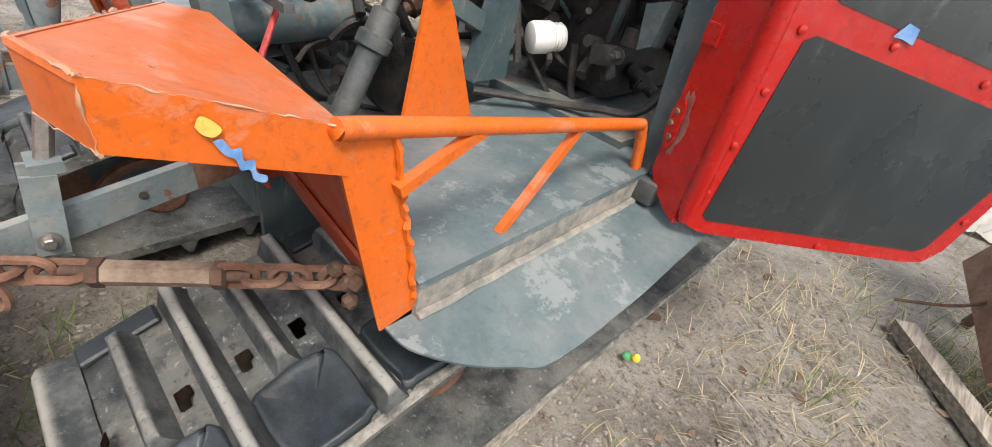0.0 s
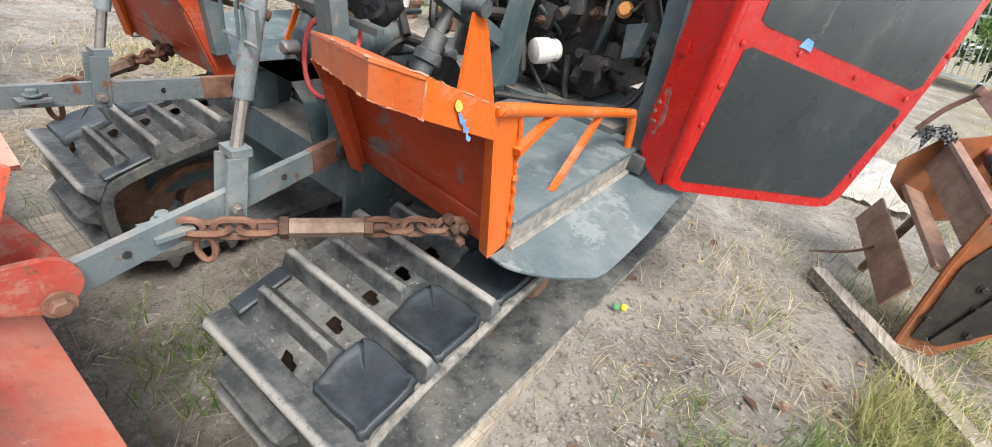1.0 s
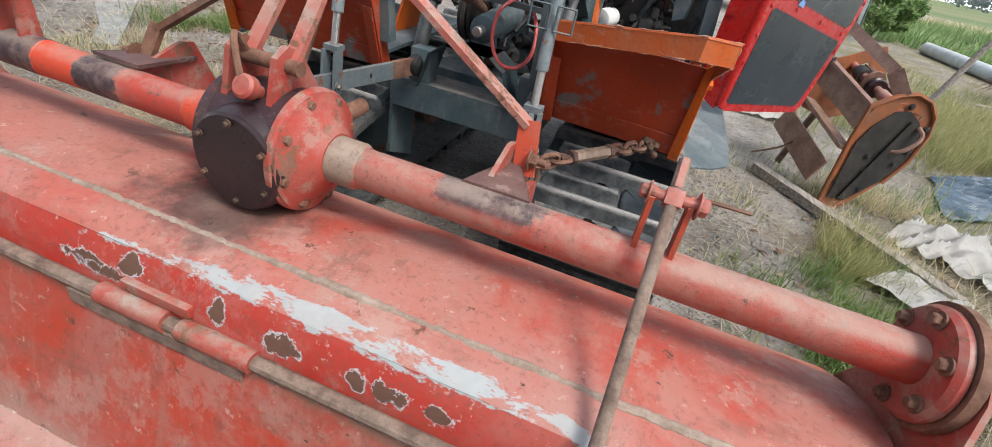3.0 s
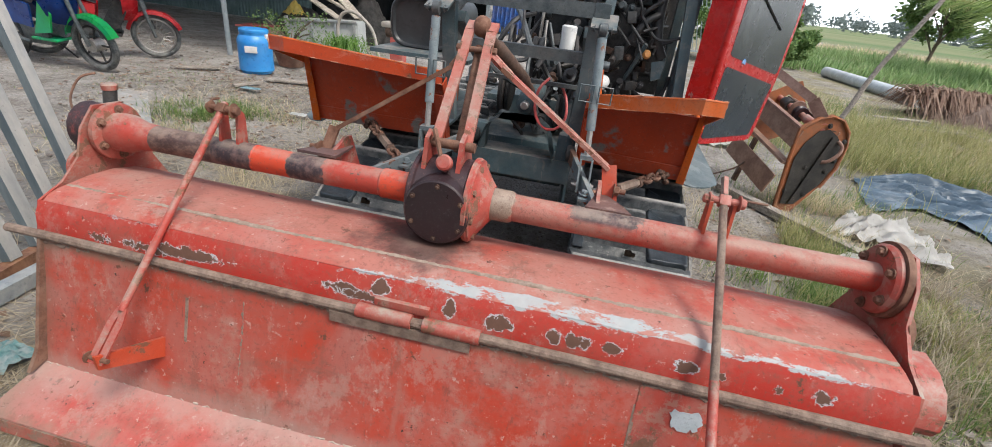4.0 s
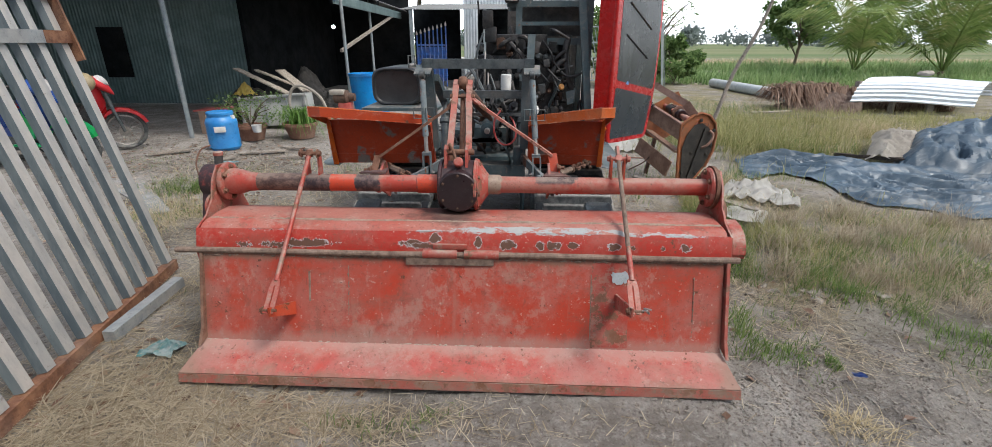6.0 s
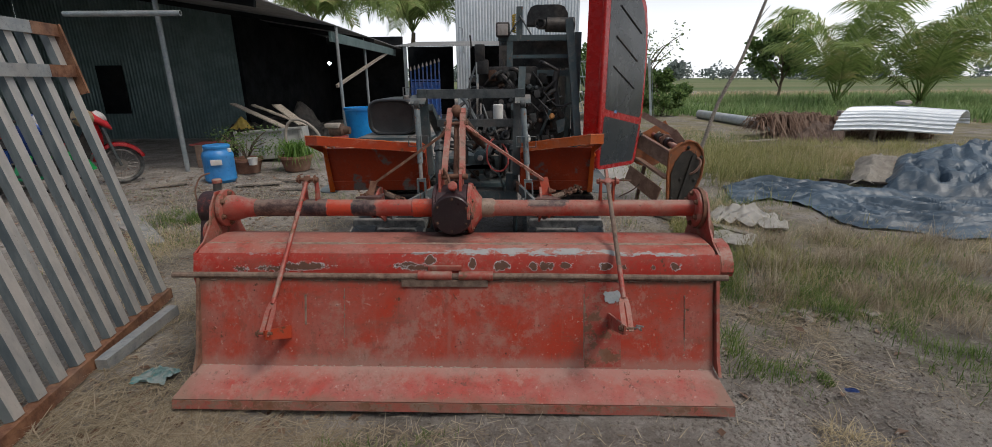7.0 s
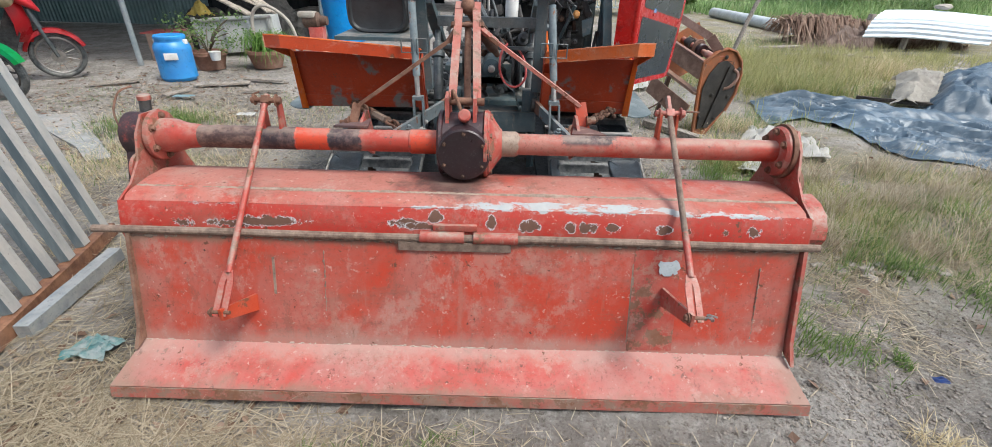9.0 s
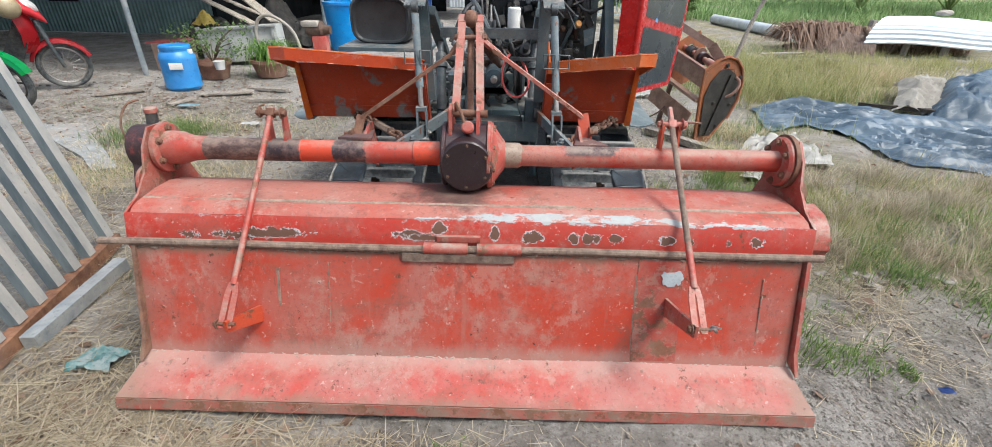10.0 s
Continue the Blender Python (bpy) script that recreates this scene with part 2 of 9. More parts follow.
def dusty(name, col, col2, rough=0.7, metal=0.0, scale=20, dust=0.4, bump=0.4, dist=0.004, stretch=None, dust_col=DUST, spec=0.5):
    k = N(name)
    c = k.mix(k.step(k.noise(scale, 8, 0.68, stretch, 3), 0.33, 0.67), col, col2)
    c = k.mix(k.math("MULTIPLY", k.step(k.noise(scale * 0.22, 6, 0.65, seed=8), 0.42, 0.72), dust), c, dust_col)
    c = k.mix(k.math("MULTIPLY", k.step(k.noise(scale * 5.0, 6, 0.75, seed=17), 0.54, 0.66), 0.40), c, tuple(0.45 * v for v in col))
    c = k.mix(k.math("MULTIPLY", k.step(k.noise(scale * 3.1, 6, 0.75, seed=23), 0.58, 0.70), 0.35 * min(1.0, dust * 2)), c, dust_col)
    k.bump(k.noise(scale * 2.5, 7, 0.7, stretch, 6), bump, dist)
    return k.done(c, k.math("MULTIPLY_ADD", k.noise(scale * 0.7, 5), 0.35, rough - 0.17), metal, spec)


def tiller_red(name, base, faded, primer=False, chips=False, streak=False, clean=1.0, soft=0.0, lip=False):
    """The tiller's red paint, sun-faded to pink, with rust; primer and chips show on its band."""
    k = N(name)
    c = k.mix(k.step(k.noise(2.4, 9, 0.62, seed=2, distort=0.9), 0.44 - soft, 0.58 + soft), base, faded)
    c = k.mix(k.math("MULTIPLY", k.step(k.noise(1.9, 8, 0.7, (1, 1, 1.5), 61, 0.6), 0.52, 0.70), 0.40 * clean), c, (0.36, 0.22, 0.19))
    c = k.mix(k.math("MULTIPLY", k.step(k.noise(5.0, 8, 0.7, seed=11), 0.50, 0.66), 0.55 * clean), c, (0.40, 0.20, 0.17))
    c = k.mix(k.math("MULTIPLY", k.step(k.noise(7, 9, 0.74, (0.5, 1, 1.6), 12), 0.50, 0.66), 0.7 * clean), c, (0.22, 0.10, 0.075))
    c = k.mix(k.math("MULTIPLY", k.step(k.noise(3.4, 9, 0.74, seed=23), 0.55, 0.68), 0.6 * clean), c, (0.36, 0.28, 0.235))
    c = k.mix(k.math("MULTIPLY", k.step(k.noise(90, 5, 0.7, seed=31), 0.54, 0.64), 0.45), c, (0.17, 0.07, 0.055))
    c = k.mix(k.math("MULTIPLY", k.step(k.noise(46, 6, 0.7, seed=33), 0.61, 0.67), 0.6), c, (0.52, 0.38, 0.33))
    c = k.mix(k.math("MULTIPLY", k.step(k.noise(11, 9, 0.75, (3.0, 1, 0.5), 37), 0.62, 0.66), 0.5), c, (0.15, 0.06, 0.045))
    c = k.mix(k.step(k.noise(21, 6, 0.65, seed=39), 0.685, 0.70), c, (0.07, 0.04, 0.032))
    c = k.mix(k.math("MULTIPLY", k.step(k.noise(4.2, 10, 0.8, (1, 1, 0.7), 71), 0.54, 0.60), 0.45 * clean), c, (0.42, 0.30, 0.255))
    c = k.mix(k.math("MULTIPLY", k.step(k.noise(6.1, 10, 0.8, (1.6, 1, 0.6), 73), 0.56, 0.62), 0.55 * clean), c, (0.17, 0.085, 0.062))
    if streak:
        # dried mud under the hinge and above the fold
        z = k.math("ADD", k.axis("Z"), k.math("MULTIPLY", k.math("SUBTRACT", k.noise(8, 8, 0.7, (1, 1, 0.4), 41), 0.5), 0.10))
        ends = k.math("ADD", k.math("ABSOLUTE", k.axis("X")), k.math("MULTIPLY", k.math("SUBTRACT", k.noise(9, 8, 0.7, seed=45), 0.5), 0.09))
        c = k.mix(k.math("MULTIPLY", k.step(ends, 1.03, 1.08), 0.55), c, (0.22, 0.12, 0.09))
        c = k.mix(k.math("MULTIPLY", k.step(z, 0.425, 0.455), 0.75), c, (0.20, 0.125, 0.09))
        c = k.mix(k.math("MULTIPLY", k.step(z, 0.165, 0.11), 0.5), c, (0.38, 0.28, 0.24))
        c = k.mix(k.math("MULTIPLY", k.step(k.noise(5, 8, 0.7, (3.0, 1, 0.35), 43), 0.56, 0.70), 0.45), c, (0.33, 0.16, 0.125))
    if lip:
        # splashed mud along the lower edge and at the ends
        z = k.math("ADD", k.axis("Z"), k.math("MULTIPLY", k.math("SUBTRACT", k.noise(10, 9, 0.74, seed=81), 0.5), 0.075))
        c = k.mix(k.math("MULTIPLY", k.step(z, 0.060, 0.040), 0.75), c, (0.22, 0.135, 0.10))
        ends = k.math("ADD", k.math("ABSOLUTE", k.axis("X")), k.math("MULTIPLY", k.math("SUBTRACT", k.noise(6, 8, 0.7, seed=83), 0.5), 0.16))
        c = k.mix(k.math("MULTIPLY", k.step(ends, 1.0, 1.09), 0.8), c, (0.27, 0.18, 0.14))
        c = k.mix(k.math("MULTIPLY", k.step(k.noise(30, 8, 0.72, seed=85), 0.60, 0.65), 0.8), c, (0.10, 0.055, 0.045))
        c = k.mix(k.math("MULTIPLY", k.step(z, 0.075, 0.10), 0.5), c, (0.42, 0.31, 0.27))
    rs = k.step(k.noise(14, 11, 0.76, seed=5), 0.615, 0.645)
    c = k.mix(rs, c, k.mix(k.noise(70, 3), (0.09, 0.04, 0.03), (0.19, 0.08, 0.05)))
    if primer:
        # bare primer along the hood's rear fold, widest towards one end
        xr = k.math("MULTIPLY", k.step(k.axis("X"), -0.30, 0.10), k.step(k.axis("X"), 1.02, 0.80))
        xw = k.math("MULTIPLY", k.step(k.axis("X"), -0.06, 0.12), k.step(k.axis("X"), 0.75, 0.52))
        reach = k.math("ADD", k.math("MULTIPLY_ADD", xr, 0.009, -0.006), k.math("MULTIPLY", xw, 0.022))
        line = k.math("ADD", k.axis("Y"), k.math("MULTIPLY", k.math("SUBTRACT", k.noise(17, 9, 0.75, (0.6, 1, 1), 14), 0.50), 0.048))
        flecks = k.step(k.noise(26, 8, 0.75, (0.4, 1, 1), 47), 0.45, 0.50)
        inside = k.math("MULTIPLY", k.step(k.math("SUBTRACT", line, reach), PRIMER_Y[1] + 0.002, PRIMER_Y[1]), k.step(line, PRIMER_Y[0], PRIMER_Y[0] + 0.002))
        inside = k.math("MULTIPLY", inside, k.math("MULTIPLY", flecks, k.step(k.math("ADD", k.math("MULTIPLY", xr, 0.5), k.noise(3.1, 8, 0.7, (1, 0.2, 0.2), 48)), 0.50, 0.60)))
        c = k.mix(inside, c, k.mix(k.noise(30, 4), (0.27, 0.31, 0.32), (0.45, 0.48, 0.485)))
        # oil under the gearbox
        oil = k.math("ADD", k.near((-0.07, 0.11, 0.58)), k.math("MULTIPLY", k.math("SUBTRACT", k.noise(9, 9, 0.72, seed=53), 0.5), 0.34))
        c = k.mix(k.math("MULTIPLY", k.step(oil, 0.20, 0.08), 0.85), c, (0.045, 0.028, 0.026))
        # faded paint made paler towards the front to paint in brighter light there
        front_light = k.math("ADD", k.axis("Y"), k.math("MULTIPLY", k.math("SUBTRACT", k.noise(5, 8, 0.65, seed=57), 0.5), 0.22))
        c = k.mix(k.math("MULTIPLY", k.step(front_light, 0.26, 0.40), 0.6), c, k.mix(k.step(k.noise(7, 7, 0.6, seed=58), 0.45, 0.6), (0.56, 0.25, 0.18), (0.54, 0.13, 0.06)))
    if chips:
        for i, (x, z, r, s) in enumerate(CHIPS):
            d = k.n.new("ShaderNodeVectorMath")
            d.operation = "MULTIPLY_ADD"
            d.inputs[1].default_value, d.inputs[2].default_value = (1 / s, 0.0, 1.0), (-x / s, 0.0, -z)
            k.l.new(k.co, d.inputs[0])
            ln = k.n.new("ShaderNodeVectorMath")
            ln.operation = "LENGTH"
            k.l.new(d.outputs[0], ln.inputs[0])
            e = k.math("ADD", ln.outputs["Value"], k.math("MULTIPLY", k.math("SUBTRACT", k.noise(34, 8, 0.72, seed=20 + i), 0.5), 0.055))
            c = k.mix(k.math("MULTIPLY", k.step(e, r + 0.001, r), k.step(k.noise(60, 5, 0.7, seed=50 + i), 0.40, 0.48)), c, (0.50, 0.52, 0.54))
            c = k.mix(k.step(e, r * 0.86 + 0.001, r * 0.86), c, k.mix(k.noise(50, 4), (0.10, 0.055, 0.04), (0.17, 0.09, 0.065)))
    d = k.math("MULTIPLY", k.step(k.up(), 0.3, 0.9), k.step(k.noise(6, 8, 0.7, seed=9), 0.38, 0.78))
    c = k.mix(k.math("MULTIPLY", d, 0.32), c, (0.40, 0.27, 0.225))
    k.bump(k.math("ADD", k.math("MULTIPLY", rs, -0.5), k.noise(55, 6, 0.7)), 0.3, 0.002)
    k.bump(k.noise(2.6, 3), 0.25, 0.02)
    return k.done(c, k.math("MULTIPLY_ADD", k.noise(9, 5), 0.35, 0.36), 0.0, 0.22)


PRIMER_Y = (-0.0755, -0.0675)
# chipped spots on the red band: x, z, radius, stretch
CHIPS = [(-0.185, 0.513, 0.016, 3.2), (-0.09, 0.536, 0.018, 1.5), (0.085, 0.522, 0.021, 0.7), (0.205, 0.514, 0.019, 1.7), (0.335, 0.512, 0.017, 1.0), (0.392, 0.514, 0.016, 1.7),
         (-0.80, 0.499, 0.011, 3.0), (-0.90, 0.497, 0.012, 2.5), (-0.74, 0.496, 0.010, 4.0), (-0.14, 0.505, 0.012, 5.0), (0.475, 0.514, 0.016, 1.5), (0.635, 0.512, 0.016, 1.5), (0.71, 0.512, 0.007, 1.0), (0.83, 0.512, 0.008, 1.1), (0.92, 0.515, 0.016, 1.2), (-0.62, 0.509, 0.017, 6.0)]

M_TOP = tiller_red("faded_red_paint", (0.40, 0.072, 0.050), (0.40, 0.155, 0.122), primer=True)
M_BAND = tiller_red("chipped_red_paint", (0.41, 0.034, 0.023), (0.39, 0.056, 0.040), primer=True, chips=True, clean=0.5)
M_BOARD = tiller_red("weathered_red_paint", (0.42, 0.052, 0.028), (0.37, 0.125, 0.100), streak=True, clean=0.75, soft=0.06)
M_LIP = tiller_red("pink_faded_red_paint", (0.42, 0.070, 0.056), (0.38, 0.150, 0.132), clean=0.8, soft=0.05, lip=True)
M_RED = paint("red_implement_paint", (0.37, 0.042, 0.027), (0.34, 0.095, 0.068), 1.1, 1.0, scale=1.5, worn=0.9, worn_col=(0.33, 0.23, 0.18))
M_PINK = paint("sun_bleached_red_paint", (0.40, 0.10, 0.072), (0.41, 0.21, 0.165), 0.95, 0.7, scale=1.6, worn=1.0, worn_col=(0.38, 0.30, 0.25))
M_ORANGE = paint("orange_tractor_paint", (0.62, 0.118, 0.007), (0.57, 0.112, 0.010), 0.3, 0.15, 0.36, worn=0.35)
M_ORANGE_B = paint("patched_orange_paint", (0.47, 0.056, 0.012), (0.37, 0.046, 0.012), 0.45, 0.25, 0.42, grey=0.95, worn=0.3)
M_LIPO = paint("pale_worn_orange_paint", (0.60, 0.112, 0.010), (0.54, 0.16, 0.06), 0.40, 0.25, 0.40, 1.6, worn=0.45, worn_col=(0.58, 0.42, 0.33))
M_CHIP = paint("pale_chipped_undercoat", (0.50, 0.25, 0.15), (0.56, 0.40, 0.31), 0.8, 0.3, 0.6, 3.0, worn=0.4)
M_CAB = paint("glossy_red_cab_paint", (0.40, 0.007, 0.006), (0.36, 0.009, 0.009), 0.25, 0.07, 0.25, worn=0.08)
M_GREY = paint("grey_tractor_paint", (0.046, 0.082, 0.096), (0.085, 0.130, 0.146), 0.5, 0.7, 0.5, worn=0.5, worn_col=(0.20, 0.19, 0.175))
M_PLATFORM = paint("dusty_grey_platform_paint", (0.075, 0.112, 0.126), (0.115, 0.155, 0.170), 0.25, 0.4, 0.45, dust_col=(0.24, 0.255, 0.25), worn=0.8, worn_col=(0.33, 0.36, 0.36))
M_BLACK = dusty("oily_black_metal", (0.012, 0.013, 0.014), (0.04, 0.042, 0.045), 0.55, 0.3, 18, 0.25)
M_TYRE = dusty("dusty_black_rubber", (0.022, 0.028, 0.032), (0.105, 0.112, 0.112), 0.50, 0.0, 20, 0.75, 0.9, dust_col=(0.25, 0.242, 0.222))


def caked_rubber():
    """Crawler rubber under dried silt: grey cakes, pale splashes, black where it is rubbed wet."""
    k = N("silt_caked_rubber")
    c = k.mix(k.step(k.noise(20, 8, 0.7, seed=3), 0.34, 0.66), (0.020, 0.026, 0.030), (0.10, 0.108, 0.108))
    cake = k.step(k.noise(5.5, 9, 0.72, seed=5), 0.42, 0.62)
    c = k.mix(k.math("MULTIPLY", cake, 0.80), c, k.mix(k.noise(38, 8, 0.75), (0.12, 0.116, 0.106), (0.25, 0.242, 0.222)))
    c = k.mix(k.math("MULTIPLY", k.step(k.noise(62, 7, 0.75, seed=9), 0.58, 0.66), 0.65), c, (0.44, 0.43, 0.405))
    c = k.mix(k.math("MULTIPLY", k.step(k.noise(27, 9, 0.78, seed=11), 0.56, 0.64), 0.75), c, (0.018, 0.021, 0.025))
    k.bump(k.noise(48, 8, 0.75), 1.0, 0.006)
    return k.done(c, k.math("MULTIPLY_ADD", cake, 0.3, 0.42))


M_RUBBER = caked_rubber()
M_RUBBER_WET = dusty("wet_black_rubber", (0.010, 0.014, 0.018), (0.030, 0.042, 0.054), 0.36, 0.0, 16, 0.25, 0.6, dust_col=(0.11, 0.115, 0.11))
M_TANK = dusty("black_tank_plastic", (0.010, 0.012, 0.014), (0.026, 0.029, 0.032), 0.36, 0.0, 7, 0.15, 0.15, dust_col=(0.10, 0.10, 0.095))
M_HOSE = dusty("black_rubber_hose", (0.014, 0.014, 0.015), (0.035, 0.036, 0.038), 0.5, 0.0, 25, 0.2)
M_RUST = dusty("rusty_steel", (0.13, 0.06, 0.038), (0.25, 0.13, 0.085), 0.78, 0.25, 26, 0.3)
M_RUST_D = dusty("dark_rusty_steel", (0.06, 0.035, 0.027), (0.13, 0.07, 0.045), 0.75, 0.3, 22, 0.25)
M_STEEL = dusty("dull_grey_steel", (0.060, 0.075, 0.082), (0.125, 0.142, 0.148), 0.5, 0.4, 22, 0.25)
M_LINK = paint("worn_pale_grey_link_paint", (0.125, 0.165, 0.182), (0.20, 0.245, 0.26), 0.9, 0.5, 0.5, scale=1.8, worn=0.6, worn_col=(0.26, 0.24, 0.215))
M_BARE = dusty("bare_bright_steel", (0.30, 0.29, 0.28), (0.42, 0.40, 0.37), 0.4, 0.8, 40, 0.25)
M_SOILED = dusty("soil_caked_metal", (0.13, 0.085, 0.065), (0.27, 0.195, 0.15), 0.85, 0.0, 30, 0.4, 0.7, 0.006)
M_OILY = paint("oil_stained_dark_red_paint", (0.022, 0.011, 0.014), (0.055, 0.016, 0.017), 0.4, 0.06, 0.32)
M_BRIGHT = paint("fresh_orange_red_paint", (0.44, 0.055, 0.018), (0.38, 0.06, 0.028), 0.7, 0.4, 0.45)
M_WHITEP = dusty("white_plastic", (0.62, 0.62, 0.60), (0.74, 0.74, 0.72), 0.45, 0, 8, 0.18)


def tube_paint():
    """The cross tube's paint: bands of black, fresh red and bleached red with ragged edges, mud at the joints."""
    k = N("banded_worn_tube_paint")
    x = k.math("ADD", k.axis("X"), k.math("MULTIPLY", k.math("SUBTRACT", k.noise(16, 8, 0.7, seed=3), 0.5), 0.07))
    red = k.mix(k.step(k.noise(4.5, 8, 0.68, seed=5), 0.42, 0.60), (0.39, 0.046, 0.028), (0.38, 0.15, 0.115))
    tan = k.mix(k.noise(30, 9, 0.78), (0.13, 0.085, 0.062), (0.40, 0.31, 0.24))
    dark = k.mix(k.step(k.noise(22, 8, 0.7, seed=8), 0.40, 0.62), (0.030, 0.020, 0.026), (0.15, 0.095, 0.085))
    brown = k.mix(k.step(k.noise(34, 9, 0.75, (0.6, 1, 1), 6), 0.40, 0.64), (0.055, 0.028, 0.026), (0.19, 0.12, 0.095))
    fresh = k.mix(k.noise(12, 5), (0.58, 0.060, 0.018), (0.48, 0.05, 0.02))
    c = red
    for a, b, col in ((-1.0, -0.72, brown), (-0.73, -0.60, dark), (-0.60, -0.483, fresh), (-0.483, -0.376, dark), (-0.205, -0.09, fresh), (0.05, 0.17, tan)):
        c = k.mix(k.math("MULTIPLY", k.step(x, a - 0.004, a + 0.004), k.step(x, b + 0.004, b - 0.004)), c, col)
    worn = k.step(k.noise(9, 10, 0.78, (0.6, 1, 1), 14), 0.46, 0.58)
    reach = k.step(k.math("ADD", k.axis("X"), k.math("MULTIPLY", k.noise(3, 4, seed=2), 0.6)), 0.95, 0.35)
    c = k.mix(k.math("MULTIPLY", k.math("MULTIPLY", worn, k.step(x, 0.1, 0.2)), k.math("MULTIPLY_ADD", reach, 0.55, 0.22)), c, tan)
    blot = k.step(k.math("ADD", k.near((0.41, 0.20, 0.72)), k.math("MULTIPLY", k.noise(26, 10, 0.82, seed=21), 0.20)), 0.205, 0.195)
    c = k.mix(k.math("MULTIPLY", blot, k.step(k.up(), 0.15, 0.6)), c, dark)
    c = k.mix(k.math("MULTIPLY", k.step(k.noise(90, 6, 0.72, seed=31), 0.54, 0.64), 0.55), c, (0.14, 0.07, 0.055))
    c = k.mix(k.step(k.noise(19, 9, 0.75, seed=33), 0.63, 0.66), c, (0.10, 0.05, 0.035))
    crust = k.math("MULTIPLY", k.step(k.up(), 0.45, 0.85), k.step(k.noise(8, 9, 0.74, seed=9), 0.42, 0.56))
    c = k.mix(k.math("MULTIPLY", crust, k.math("MULTIPLY_ADD", k.step(x, 0.25, 0.45), 0.20, 0.40)), c, k.mix(k.noise(60, 7, 0.75), (0.24, 0.175, 0.135), (0.50, 0.40, 0.33)))
    k.bump(k.noise(60, 7, 0.75), 0.6, 0.003)
    return k.done(c, k.math("MULTIPLY_ADD", k.noise(20, 5), 0.4, 0.38))


M_TUBE = tube_paint()


def oily_red(name, lo, hi):
    """Gearbox casting: old red paint under thick black oil."""
    k = N(name)
    red = k.mix(k.noise(7, 7, 0.7), (0.30, 0.035, 0.028), (0.44, 0.10, 0.075))
    oil = k.step(k.noise(8, 9, 0.72, seed=4), lo, hi)
    c = k.mix(oil, red, k.mix(k.noise(40, 6, 0.7), (0.016, 0.010, 0.013), (0.062, 0.030, 0.034)))
    c = k.mix(k.math("MULTIPLY", k.step(k.noise(70, 6, 0.75, seed=6), 0.58, 0.66), 0.6), c, (0.20, 0.10, 0.085))
    k.bump(k.noise(55, 7, 0.7), 0.6, 0.004)
    return k.done(c, k.math("MULTIPLY_ADD", k.noise(14, 5), 0.45, 0.22))


M_OILRED = oily_red("oil_soaked_red_casting", 0.26, 0.42)
M_CASE = oily_red("oil_streaked_red_casting", 0.35, 0.48)


def lug_rubber():
    """Rubber bars, rubbed pale along the crest."""
    k = N("worn_crest_rubber")
    c = k.mix(k.step(k.noise(18, 8, 0.7, seed=2), 0.35, 0.65), (0.028, 0.034, 0.038), (0.105, 0.112, 0.114))
    z = k.math("ADD", k.axis("Z"), k.math("MULTIPLY", k.math("SUBTRACT", k.noise(45, 7, 0.7), 0.5), 0.016))
    c = k.mix(k.math("MULTIPLY", k.step(z, 0.030, 0.046), 0.9), c, (0.31, 0.305, 0.29))
    c = k.mix(k.math("MULTIPLY", k.step(k.noise(60, 6, 0.75, seed=7), 0.57, 0.68), 0.35), c, (0.24, 0.225, 0.20))
    c = k.mix(k.math("MULTIPLY", k.step(k.noise(95, 6, 0.75, seed=9), 0.55, 0.65), 0.5), c, (0.02, 0.02, 0.02))
    k.bump(k.noise(70, 7, 0.75), 0.7, 0.004)
    return k.done(c, 0.6)


M_LUG = lug_rubber()
M_RIM = dusty("silt_whitened_rubber", (0.06, 0.062, 0.060), (0.30, 0.29, 0.265), 0.8, 0.0, 26, 0.3, 0.9)
M_TAN_RUST = dusty("tan_rubbed_rusty_steel", (0.12, 0.078, 0.056), (0.26, 0.195, 0.15), 0.7, 0.1, 20, 0.25)
M_FLAKED = paint("flaked_purple_brown_paint", (0.085, 0.045, 0.045), (0.15, 0.075, 0.062), 0.6, 0.12, 0.6, scale=2.2, worn=0.7, worn_col=(0.42, 0.32, 0.27))

M_SEAM = dusty("tan_dirt_seam", (0.22, 0.16, 0.12), (0.36, 0.285, 0.23), 0.9, 0, 30, 0.3)
M_CAKED = dusty("dirt_caked_grey_paint", (0.15, 0.155, 0.15), (0.34, 0.315, 0.275), 0.9, 0, 22, 0.3, 0.6)
# mud colour darkened with the shade inside the track slots
M_SLOT = dusty("muddy_hole_shade", (0.02, 0.015, 0.012), (0.10, 0.065, 0.045), 0.9, 0, 40, 0.1)
M_MUD = dusty("pale_dried_mud", (0.32, 0.26, 0.215), (0.46, 0.39, 0.335), 0.95, 0, 40, 0.3)
M_ZINC = dusty("bare_zinc_primer", (0.33, 0.38, 0.41), (0.44, 0.49, 0.52), 0.5, 0.1, 22, 0.1)
M_EDGE = paint("muddy_red_edge_paint", (0.34, 0.075, 0.055), (0.26, 0.15, 0.115), 1.2, 1.0, scale=1.6, worn=1.8, worn_col=(0.20, 0.135, 0.10))


